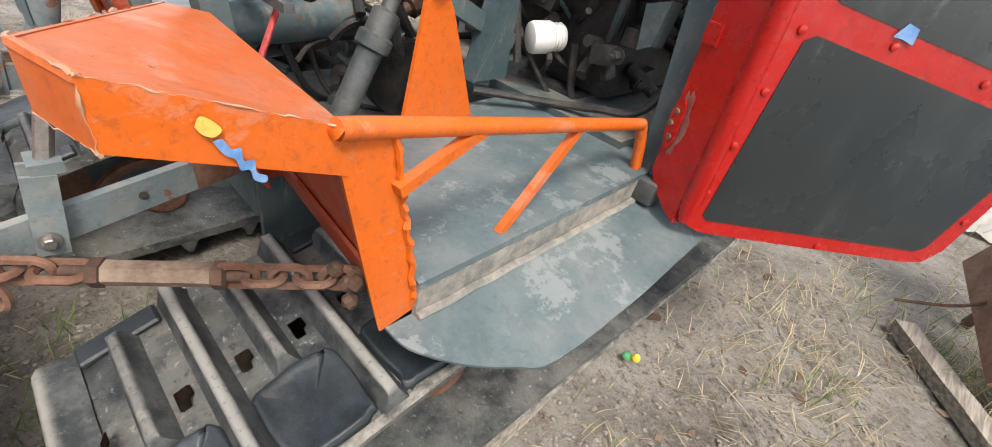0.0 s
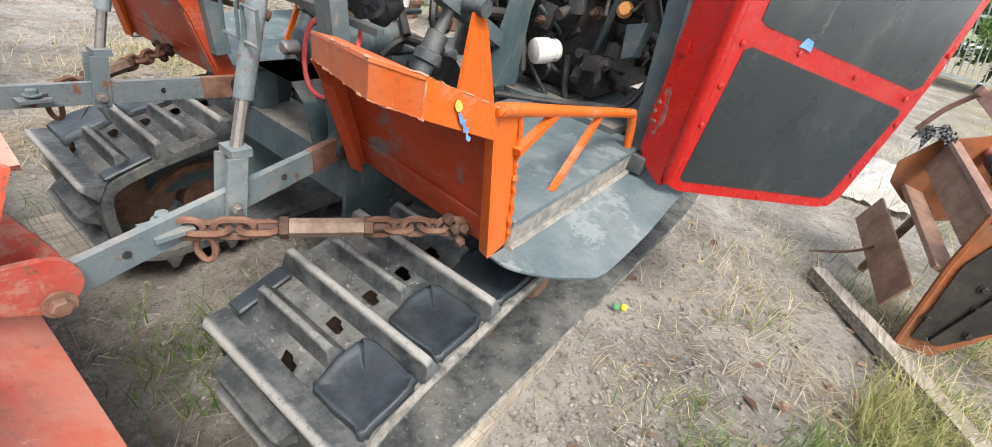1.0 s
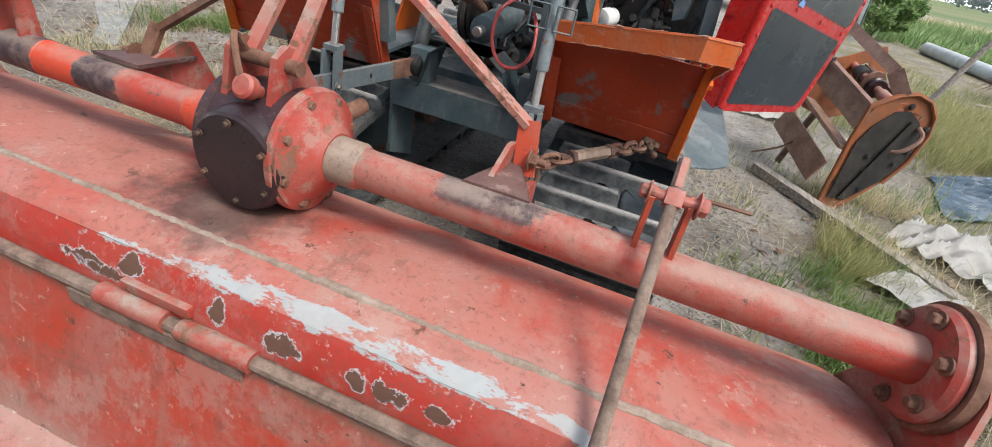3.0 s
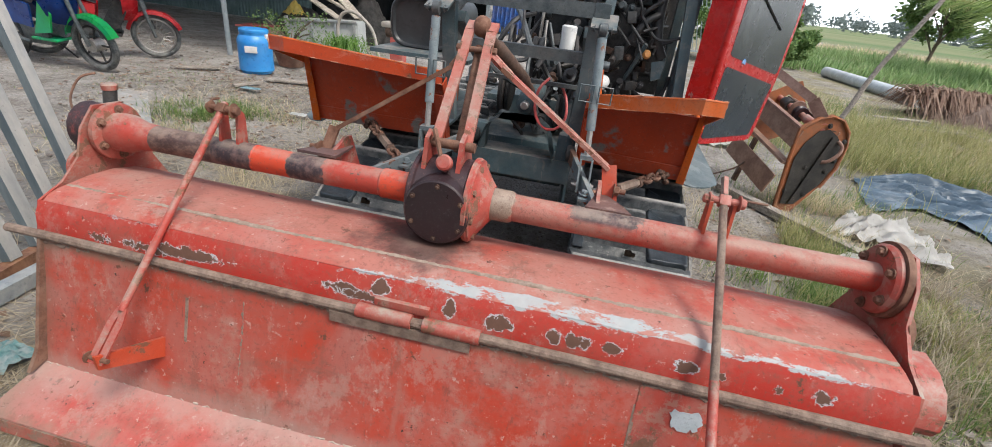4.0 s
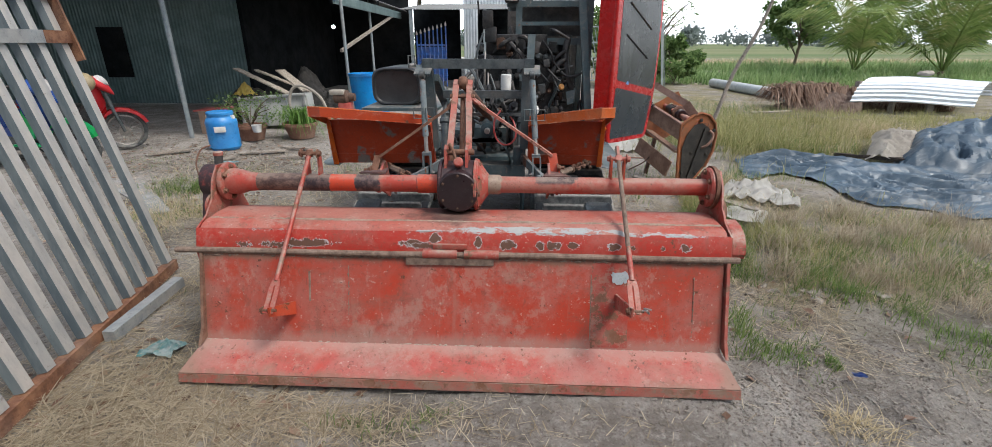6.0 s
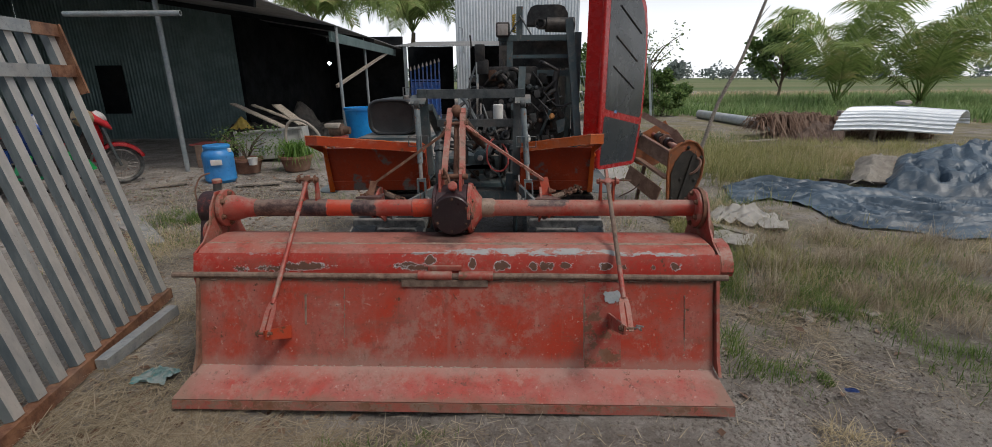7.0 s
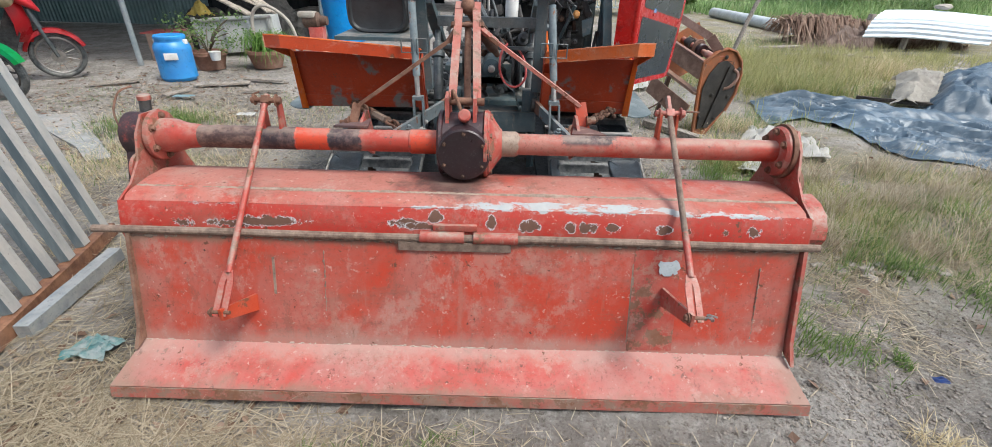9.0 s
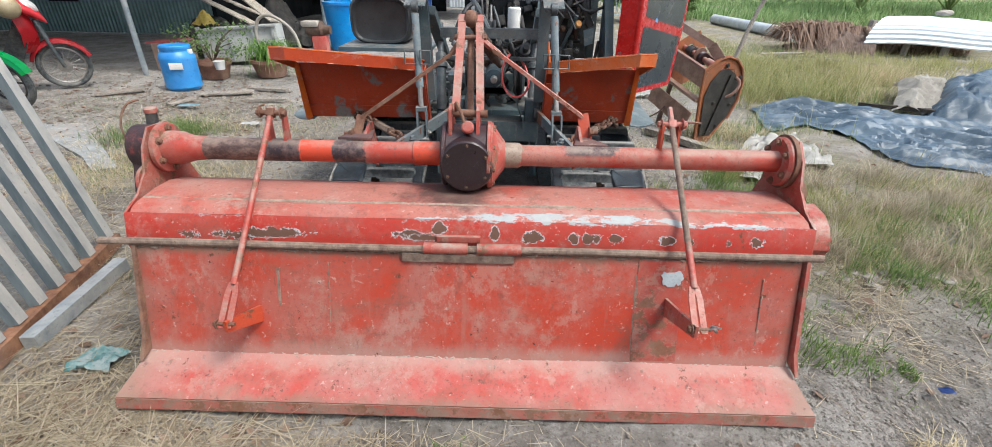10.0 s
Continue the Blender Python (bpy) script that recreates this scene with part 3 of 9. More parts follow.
# ---- rotary tiller ----
def build_tiller():
    root = thing("rotary_tiller", (0, 0.1, 0), "faded red rotary tiller with chipped hood and hinged rear board", "tiller")
    # hood: band, rolled top, sharp front edge
    top = [(0.028, 0.559), (0.042, 0.571), (0.075, 0.578), (0.16, 0.583), (0.24, 0.580), (0.31, 0.564), (0.375, 0.535), (0.43, 0.504), (0.469, 0.480)]

    def dent(x, y, z):
        return Vector((0, 0, 0.004 * noise.noise(Vector((x * 2.2, y * 3, z * 2)))))

    hood = part("hood", fold(B(), top, -1.085, 1.085, -0.005, 40, dent), M_TOP, root, "sun-faded red sheet metal hood")
    part("rear_band", fold(B(), [(-0.001, 0.474), (0.003, 0.490), (0.008, 0.525), (0.028, 0.5585)], -1.10, 1.10, -0.005, 30), M_BAND, hood, "chipped bright red band with rust spots")
    for s in (-1, 1):
        bm = B()
        prof = [(0.0, 0.46), (0.028, 0.555), (0.10, 0.585), (0.16, 0.64), (0.19, 0.72), (0.24, 0.775), (0.33, 0.77), (0.38, 0.70), (0.40, 0.58), (0.47, 0.45), (0.52, 0.30), (0.46, 0.16), (0.30, 0.10), (0.12, 0.16), (0.02, 0.30)]
        plate(bm, [(s * 1.10, y, z) for y, z in (prof if s > 0 else prof[::-1])], 0.008)
        part("side_plate", bm, M_RED, root, "red steel side plate with soil", bevel=0.002)
    rs = random.Random(4)
    part("hood_seam", tube(B(), [(x, 0.098 + 0.002 * rs.uniform(-1, 1), 0.5755 + 0.001 * rs.uniform(-1, 1)) for x in np.linspace(-1.08, 1.08, 240)], [0.0046 + 0.0045 * max(0.0, 0.4 + noise.noise(V(x * 6, 2.2, 0))) + 0.0015 * rs.random() for x in np.linspace(-1.08, 1.08, 240)], 10), M_SEAM, hood, "dirt-filled weld seam")
    # rear board with folded lip
    board = part("rear_board", fold(B(), [(-0.006, 0.462), (-0.03, 0.36), (-0.062, 0.25), (-0.104, 0.100)], -1.075, 1.075, -0.005, 30,
                                    lambda x, y, z: Vector((0, 0.006 * noise.noise(Vector((x * 1.7, 4, z * 3))), 0))), M_BOARD, root, "weathered red hinged levelling board")
    bm = B()
    plate(bm, [(-1.078, -0.104, 0.100), (1.078, -0.104, 0.100), (1.108, -0.258, 0.040), (-1.108, -0.258, 0.040)], 0.005)
    lip = part("board_lip", bm, M_LIP, board, "pink-faded folded lower lip")
    part("lip_edge", plate(B(), [(-1.108, -0.2575, 0.0395), (1.108, -0.2575, 0.0395), (1.108, -0.266, 0.006), (-1.108, -0.266, 0.006)], 0.005), M_EDGE, board, "muddy folded lip edge", bevel=0.0015)
    for s in (-1, 1):
        bm = B()
        plate(bm, [(s * 1.082, -0.02, 0.465), (s * 1.082, 0.012, 0.465), (s * 1.082, -0.085, 0.115), (s * 1.082, -0.155, 0.10), (s * 1.082, -0.115, 0.16)], 0.012)
        part("end_rib", bm, M_RUST if s < 0 else M_RED, board)
    for x in (0.55, -0.62):
        part("stiffener_weld", box(B(), (x, -0.052, 0.295), (0.009, 0.006, 0.33), (-15.4, 0, 0)), M_SOILED, board)
    bm = B()
    fold(bm, [(-0.0125, 0.452), (-0.036, 0.352), (-0.0685, 0.24), (-0.1045, 0.112)], 0.55, 0.70, -0.003)
    part("patch_panel", bm, M_RED, board, "brighter red welded patch panel")
    bm = B()
    rz = random.Random(15)
    ring = [(0.661 + 0.034 * rz.uniform(0.75, 1.15) * math.copysign(abs(math.cos(g)) ** 0.6, math.cos(g)), 0.396 + 0.025 * rz.uniform(0.65, 1.15) * math.copysign(abs(math.sin(g)) ** 0.6, math.sin(g))) for g in np.linspace(0, 2 * math.pi, 22, endpoint=False)]
    plate(bm, [(x, -0.0165 - (0.462 - z) * 0.235, z) for x, z in ring], 0.0012)
    part("bare_patch", bm, M_ZINC, board, "ragged patch of bare grey metal")
    # dried mud in the fold and under the hinge
    rm = random.Random(9)
    part("mud_line", tube(B(), [(x, -0.107 + 0.003 * rm.uniform(-1, 1), 0.103 + 0.003 * rm.uniform(-1, 1)) for x in np.linspace(-1.07, 1.07, 260)], [0.0006 + 0.004 * max(0.0, noise.noise(V(x * 3.5, 1.7, 0)) + 0.25) + 0.0018 * rm.random() for x in np.linspace(-1.07, 1.07, 260)], 6), M_MUD, board, "pale dried mud along the fold")
    part("mud_line", tube(B(), [(x, -0.012 + 0.003 * rm.uniform(-1, 1), 0.456 + 0.003 * rm.uniform(-1, 1)) for x in np.linspace(-1.07, 1.07, 260)], [0.001 + 0.006 * rm.random() ** 1.6 for _ in range(260)], 6), M_SOILED, board, "brown dirt under the hinge pipe")
    for x0, z0, z1 in ((-0.455, 0.42, 0.15), (0.96, 0.40, 0.16)):
        zz = np.linspace(z0, z1, 60)
        part("weld_seam", tube(B(), [(x0 + 0.002 * rm.uniform(-1, 1), np.interp(z, (0.100, 0.25, 0.36, 0.462), (-0.109, -0.068, -0.036, -0.012)) + 0.002, z) for z in zz], [0.0008 + 0.0035 * rm.random() ** 2 for _ in zz], 5), M_SOILED, board, "broken line of dirt in a seam")
    # hinge pipe
    bm = B()
    tube(bm, [(x, -0.012, 0.474 + 0.002 * math.sin(x * 5)) for x in np.linspace(-1.185, 1.13, 25)], 0.0125, 10)
    part("hinge_pipe", bm, M_SOILED, root, "soil-caked hinge pipe")
    for x in (-0.14, 0.03):
        part("hinge_knuckle", cyl(B(), (x, -0.012, 0.476), (x + 0.14, -0.012, 0.476), 0.019, n=12), M_RED, root)
    part("hinge_plate", box(B(), (-0.03, -0.022, 0.447), (0.36, 0.006, 0.03)), M_SOILED, root)
    part("hinge_cleat", box(B(), (-0.03, 0.004, 0.505), (0.14, 0.02, 0.022)), M_RED, root, bevel=0.003)
    # cross tube, left part dark
    Y, Z = 0.282, 0.690
    part("cross_tube", cyl(B(), (0.10, Y, Z), (1.07, Y, Z), 0.037, n=28), M_TUBE, root, "red cross tube with worn muddy paint")
    part("tube_sleeve", lathe(B(), (0.085, Y, Z), (1, 0, 0), [(0, 0.044), (0.075, 0.044), (0.085, 0.038)], 28), M_TUBE, root, "soil-caked tube collar")
    part("cross_tube", lathe(B(), (-0.945, Y, Z), (1, 0, 0), [(0, 0.0395), (0.345, 0.0395), (0.347, 0.038), (0.735, 0.038), (0.74, 0.042), (0.845, 0.042)], 28), M_TUBE, root, "cross tube banded in black and red")
    part("tube_cone", lathe(B(), (-1.078, Y, Z), (1, 0, 0), [(0, 0.06), (0.05, 0.058), (0.09, 0.045), (0.14, 0.0395)], 28), M_RED, root)
    # end flanges
    bm = B()
    lathe(bm, (1.065, Y, Z), (1, 0, 0), [(0, 0.08), (0.008, 0.086), (0.016, 0.086)], 32)
    fl = part("end_flange", bm, M_RED, root, bevel=0.0)
    part("flange_disc", lathe(B(), (1.083, Y, Z), (1, 0, 0), [(0, 0.094), (0.014, 0.094), (0.018, 0.09)], 32), M_RUST, root)
    lb = B()
    lathe(lb, (-1.09, Y, Z), (1, 0, 0), [(0, 0.086), (0.014, 0.086), (0.018, 0.08)], 32)
    fl2 = part("end_flange", lb, M_RED, root)
    for f, x, d in ((fl, 1.064, -1), (fl2, -1.072, 1)):
        bm = B()
        for i in range(6):
            a = i * math.pi / 3 + 0.4
            bolt(bm, (x, Y + 0.068 * math.cos(a), Z + 0.068 * math.sin(a)), (d, 0, 0), 0.009, 0.010)
        pieces("bolt", bm, M_RUST, f)
    # drive case on one end
    bm = B()
    part("case_boss", cyl(B(), (-1.125, Y, Z), (-1.089, Y, Z), 0.07, n=28), M_RED, root)
    plate(bm, [(-1.118, Y + 0.074 * math.cos(a), Z + 0.078 * math.sin(a)) for a in np.linspace(-0.6, math.pi + 0.6, 14)] + [(-1.118, 0.12, 0.36), (-1.118, 0.20, 0.16), (-1.118, 0.40, 0.16), (-1.118, 0.44, 0.36)], 0.062)
    case = part("drive_case", bm, M_CASE, root, "red chain case with dark oil stains", bevel=0.006)
    part("case_cover", lathe(B(), (-1.180, Y, Z), (-1, 0, 0), [(0, 0.06), (0.008, 0.055)], 28), M_OILY, case)
    part("filler_neck", cyl(B(), (-1.155, 0.335, 0.730), (-1.155, 0.350, 0.795), 0.019), M_HOSE, case)
    part("filler_cap", lathe(B(), (-1.155, 0.350, 0.795), (0, 0, 1), [(0, 0.022), (0.014, 0.022), (0.018, 0.018)], 16), M_RED, case, "red plastic filler cap")
    part("bent_wire", tube(B(), curve_pts([(-1.21, 0.27, 0.70), (-1.215, 0.27, 0.77), (-1.20, 0.30, 0.83), (-1.17, 0.33, 0.845)]), 0.0035, 6), M_RUST, case)
    part("lug_ear", lathe(B(), (-1.125, 0.19, 0.60), (1, 0, 0), [(0, 0.055), (0.012, 0.055)], 20), M_RED, case)
    # rounded ear and curved guard at the other end
    part("lug_ear", lathe(B(), (1.105, 0.20, 0.60), (1, 0, 0), [(0, 0.06), (0.014, 0.06)], 20), M_RUST, root)
    bm = B()
    arc = [(0.02, 0.485), (0.028, 0.52), (0.055, 0.556), (0.10, 0.578), (0.16, 0.585)]
    fold(bm, arc, 1.115, 1.165, -0.006, 2)
    plate(bm, [(1.165, 0.02, 0.485), (1.115, 0.02, 0.485), (1.115, 0.03, 0.462), (1.165, 0.03, 0.462)], 0.012)
    part("curved_guard", bm, M_RED, root, "pink-faded curved side guard")
    # gearbox
    bm = B()
    lathe(bm, (-0.105, Y, Z), (1, 0, 0), [(0, 0.102), (0.006, 0.112), (0.016, 0.112), (0.02, 0.105), (0.15, 0.105), (0.155, 0.112)], 36)
    gb = part("gearbox", bm, M_OILRED, root, "oil-stained dark gearbox housing")
    part("gearbox_top", lathe(B(), (0.0, Y, Z), (1, 0, 0), [(0, 0.1075), (0.05, 0.1075)], 36), M_OILRED, gb)
    bm = B()
    lathe(bm, (0.052, Y, Z), (1, 0, 0), [(0, 0.116), (0.01, 0.116), (0.013, 0.112), (0.018, 0.112), (0.022, 0.10), (0.05, 0.06), (0.06, 0.048)], 36)
    gf = part("gearbox_flange", bm, M_RED, gb, "red side flange")
    bm = B()
    for i in range(8):
        a = i * math.pi / 4 + 0.2
        bolt(bm, (0.068, Y + 0.098 * math.cos(a), Z + 0.098 * math.sin(a)), (1, 0, 0), 0.009, 0.009)
    pieces("bolt", bm, M_RUST, gf)
    bm = B()
    lathe(bm, (-0.015, 0.232, 0.682), (0, -1, 0.03), [(0, 0.095), (0.045, 0.092), (0.052, 0.088), (0.058, 0.088), (0.062, 0.083), (0.064, 0.0)], 36, False)
    cov = part("gearbox_cover", bm, M_OILY, gb, "round bolted oily cover")
    bm = B()
    for i in range(6):
        a = i * math.pi / 3 + 0.5
        bolt(bm, (-0.015 + 0.073 * math.cos(a), 0.170, 0.684 + 0.073 * math.sin(a)), (0, -1, 0.03), 0.0045, 0.006)
    pieces("bolt", bm, M_RUST_D, cov)
    cp = part("breather_cap", lathe(B(), (-0.013, 0.215, 0.806), (0, -0.85, 0.5), [(-0.03, 0.012), (-0.008, 0.012), (-0.008, 0.021), (0.008, 0.021), (0.012, 0.016)], 18), M_RED, gb, "red breather cap")
    part("input_shaft", cyl(B(), (0.01, 0.38, 0.695), (0.02, 0.50, 0.705), 0.018, n=12), M_RUST, gb, "splined rusty input shaft")
    # mast: two leaning straps, pin, clevis ears
    mast = part("mast_strap", beam(beam(B(), (-0.058, 0.272, 0.835), (-0.050, 0.500, 1.10), 0.012, 0.027, (1, 0, 0)), (-0.050, 0.500, 1.10), (-0.05, 0.535, 1.12), 0.012, 0.027, (1, 0, 0)), M_PINK, root, "pink-faded mast strap", bevel=0.003)
    part("mast_strap", beam(beam(B(), (0.026, 0.272, 0.835), (0.012, 0.500, 1.10), 0.012, 0.027, (1, 0, 0)), (0.012, 0.500, 1.10), (0.012, 0.535, 1.12), 0.012, 0.027, (1, 0, 0)), M_PINK, root, bevel=0.003)
    part("mast_strap", cyl(B(), (-0.012, 0.33, 0.80), (-0.018, 0.50, 1.06), 0.012), M_RUST, root)
    part("mast_pin", cyl(B(), (-0.082, 0.272, 0.838), (0.05, 0.272, 0.838), 0.013), M_RUST, root)
    for x in (-0.066, 0.026):
        part("mast_ear", plate(B(), [(x, 0.22, 0.765), (x, 0.36, 0.765), (x, 0.305, 0.855), (x, 0.275, 0.87), (x, 0.245, 0.855)], 0.012), M_RED, root, bevel=0.003)
    part("mast_ball", lathe(B(), (-0.042, 0.517, 1.112), (1, 0, 0), [(0, 0.012), (0.006, 0.024), (0.016, 0.029), (0.03, 0.029), (0.04, 0.024), (0.046, 0.012)], 20), M_RUST, root)
    bm = B()
    bolt(bm, (-0.060, 0.468, 1.055), (-1, 0, 0), 0.012, 0.012)
    bolt(bm, (0.024, 0.468, 1.055), (1, 0, 0), 0.012, 0.012)
    cyl(bm, (-0.06, 0.468, 1.055), (0.02, 0.468, 1.055), 0.008)
    part("mast_bolt", bm, M_RUST, root)
    part("lynch_pin", tube(B(), curve_pts([(-0.055, 0.272, 0.838), (-0.052, 0.245, 0.878), (-0.04, 0.228, 0.862), (-0.022, 0.215, 0.815)]), 0.006, 7), M_RUST, root)
    # braces with lower hitch brackets
    for s, y, mt in ((1, 0.480, M_PINK), (-1, 0.395, M_RUST)):
        x1 = 0.404 if s > 0 else 0.414
        bm = B()
        tube(bm, curve_pts([(s * 0.03 - 0.02, 0.470, 1.058), (s * 0.05 - 0.01, 0.468, 1.035), (s * 0.085, 0.468, 1.0)], 3), [0.012] * 7, 6)
        beam(bm, (s * 0.06, 0.468, 1.018), (s * x1, y, 0.781), 0.012, 0.034 if s > 0 else 0.026, (0, 1, 0))
        br = part("brace", bm, mt, root, "bent flat-bar brace", bevel=0.003)
        bm = beam(B(), (s * x1, y, 0.790), (s * (x1 + 0.020), y - 0.045, 0.695), 0.042 if s > 0 else 0.03, 0.013, (0, 1, 0))
        part("brace_foot", bm, M_BRIGHT if s > 0 else mt, br, "bright orange-red bent foot" if s > 0 else "", bevel=0.003)
        bm = B()
        xa = s * 0.392
        plate(bm, [(xa, 0.30, 0.712), (xa, 0.30, 0.665), (xa, 0.48, 0.565), (xa, 0.515, 0.60), (xa, 0.50, 0.65), (xa, 0.455, 0.75), (xa, 0.425, 0.755)], 0.010)
        hb = part("hitch_bracket", bm, M_RED, root, bevel=0.002)
        bm = B()
        plate(bm, [(s * 0.355, 0.288, 0.731), (s * 0.475, 0.288, 0.731), (s * 0.455, 0.34, 0.728), (s * 0.41, 0.45, 0.712), (s * 0.385, 0.45, 0.712)], 0.008)
        part("gusset", bm, M_FLAKED, hb, bevel=0.002)
        bm = B()
        bolt(bm, (s * (x1 + 0.024), y - 0.042, 0.732), (s, 0, 0), 0.014, 0.014, 0.02)
        cyl(bm, (s * 0.37, 0.478, 0.605), (s * 0.455, 0.478, 0.605), 0.013)
        bolt(bm, (s * 0.452, 0.478, 0.605), (s, 0, 0), 0.013, 0.012)
        pieces("hitch_bolt", bm, M_RUST, hb)
        bm = B()
        plate(bm, [(s * 0.44, 0.415, 0.675), (s * 0.44, 0.415, 0.612)] + [(s * 0.44, 0.472 + 0.041 * math.cos(g), 0.628 + 0.041 * math.sin(g)) for g in np.linspace(-1.9, 1.6, 12)], 0.012)
        part("outer_ear", bm, M_RED, hb, bevel=0.002)
    # depth rods
    for s, top_p, low_p, mt in ((1, (0.680, 0.340, 0.853), (0.677, -0.250, 0.372), M_PINK), (-1, (-0.679, 0.275, 0.842), (-0.713, -0.215, 0.316), M_RED)):
        t3, l3 = Vector(top_p), Vector(low_p)
        d = (l3 - t3).normalized()
        rod = part("depth_rod", cyl(B(), t3, l3 - d * 0.12, 0.0095, n=12), M_SOILED if s > 0 else mt, root, "soil-streaked depth adjusting rod")
        if s > 0:
            part("rod_tip", beam(B(), t3 - d * 0.0, t3 + d * 0.05, 0.020, 0.010, (1, 0, 0)), M_PINK, rod)
            part("rod_sleeve", cyl(B(), t3 + d * 0.50, l3 - d * 0.12, 0.0105, n=12), M_RED, rod)
        bm = B()
        sx = Vector((1, 0, 0))
        for e in (-1, 1):
            beam(bm, l3 - d * 0.125 + sx * e * 0.005, l3 - d * 0.09 + sx * e * 0.012, 0.005, 0.018, (1, 0, 0))
            beam(bm, l3 - d * 0.09 + sx * e * 0.012, l3 + d * 0.012 + sx * e * 0.012, 0.005, 0.018, (1, 0, 0))
        part("fork", bm, mt, rod)
        bm = B()
        cyl(bm, l3 - sx * 0.03, l3 + sx * 0.03, 0.006)
        bolt(bm, l3 - sx * 0.022, (-1, 0, 0), 0.010, 0.009)
        part("fork_pin", bm, M_RUST, rod)
        if s > 0:
            part("wire_tie", tube(B(), curve_pts([l3 + sx * 0.02, l3 + V(0.04, -0.01, 0.01), l3 + V(0.05, 0.0, -0.01), l3 + V(0.03, 0.0, 0.012), l3 + V(0.055, -0.01, 0.012)]), 0.003, 5), M_BARE, rod)
        # lug on the board
        bm = B()
        xl = 0.668 if s > 0 else -0.702
        yb = -0.045 if s > 0 else -0.05
        xi = 0.655 if s > 0 else -0.678
        plate(bm, [(xi, yb + 0.01, 0.325 if s > 0 else 0.262), (xl, l3.y - 0.012, l3.z + 0.018), (xl, l3.y - 0.012, l3.z - 0.022), (xi, yb - 0.02, 0.270 if s > 0 else 0.212)], 0.009)
        part("board_lug", bm, M_RED if s > 0 else M_BRIGHT, board, bevel=0.002)
        # ears on the tube with cross pin
        bm = B()
        for e in (-0.028, 0.028):
            c = Vector((t3.x + 0.003 + e, 0.285, 0.70))
            plate(bm, [c + V(0, -0.024, -0.02), c + V(0, 0.024, -0.02), c + V(0, 0.024, 0.105), c + V(0, 0.012, 0.120), c + V(0, -0.006, 0.108)], 0.008)
        pieces("rod_ear", bm, M_BRIGHT if s > 0 else M_RED, root, bevel=0.002)
        bm = B()
        p = t3 + d * 0.066 if s > 0 else t3 + d * 0.02
        cyl(bm, p - sx * 0.048, p + sx * 0.044, 0.009, n=10)
        bolt(bm, p + sx * 0.034, (1, 0, 0), 0.014, 0.014)
        bolt(bm, p - sx * 0.034, (-1, 0, 0), 0.012, 0.012)
        box(bm, p, (0.026, 0.024, 0.026), (-40, 0, 0))
        part("swivel_pin", bm, M_PINK if s > 0 else M_RUST, root, bevel=0.0015)
        part("tie_wire", tube(B(), curve_pts([p + V(0.0, 0.012, 0.0), p + V(0.05, 0.028, 0.0), p + V(0.115, 0.04, -0.004)]) if s > 0 else curve_pts([p + V(-0.04, 0, 0), p + V(-0.05, 0.02, 0.012), p + V(-0.03, 0.03, 0.02)]), 0.0032, 6), M_RUST, root)
    # rotor with tines
    part("rotor_shaft", cyl(B(), (-1.10, 0.30, 0.25), (1.09, 0.30, 0.25), 0.035, n=16), M_RUST_D, root)
    bm = B()
    a = math.pi
    pts = [(0, 0.03, 0), (0, 0.14, 0.01), (0, 0.20, 0.03), (0.035, 0.225, 0.06), (0.055, 0.215, 0.075)]
    for p, q in zip(pts, pts[1:]):
        beam(bm, p, q, 0.008, 0.05, (1, 0, 0.1))
    bmesh.ops.translate(bm, verts=bm.verts, vec=root.location)
    tine0 = part("tine", bm, M_RUST_D, root)
    tine0.location = (-1.02, 0.20, 0.25)
    for i in range(1, 44):
        t = tine0.copy()
        scene.collection.objects.link(t)
        t.location = (-1.02 + (i // 2) * 0.097, 0.20, 0.25)
        t.rotation_euler, t.scale = (i * 2.4, 0, 0), (1, 0.76, 0.76)
    tine0.rotation_euler, tine0.scale = (0.3, 0, 0), (1, 0.76, 0.76)
    return root


build_tiller()


# ---- crawler tractor ----
def track_path(step):
    """Points of the belt's outer line in (y, z), with their direction, evenly spaced."""
    # from the corner of the steep rear end, up over the top and back underneath
    pts = [(0.712, 0.352), (0.725, 0.368), (0.745, 0.380), (0.775, 0.393), (0.85, 0.416), (1.0, 0.449), (1.2, 0.482), (1.5, 0.505), (2.0, 0.52), (2.6, 0.53)]
    for a in np.linspace(90, -60, 18):
        pts.append((2.75 + 0.20 * math.cos(radians(a)), 0.325 + 0.20 * math.sin(radians(a))))
    pts += [(2.7, 0.08), (2.0, 0.08), (1.2, 0.08), (0.86, 0.08), (0.81, 0.085), (0.77, 0.10), (0.738, 0.13), (0.716, 0.17), (0.704, 0.215), (0.700, 0.26), (0.701, 0.30), (0.705, 0.332)]
    P = np.array(pts + [pts[0]])
    seg = np.linalg.norm(np.diff(P, axis=0), axis=1)
    s = np.concatenate([[0], np.cumsum(seg)])
    n = int(round(s[-1] / step / 2)) * 2
    out = []
    for i in range(n):
        q = s[-1] * i / n
        y, z = np.interp(q, s, P[:, 0]), np.interp(q, s, P[:, 1])
        y2, z2 = np.interp((q + 0.02) % s[-1], s, P[:, 0]), np.interp((q + 0.02) % s[-1], s, P[:, 1])
        y1, z1 = np.interp((q - 0.02) % s[-1], s, P[:, 0]), np.interp((q - 0.02) % s[-1], s, P[:, 1])
        d = Vector((0, y2 - y1, z2 - z1)).normalized()
        out.append((Vector((0, y, z)), d))
    return out


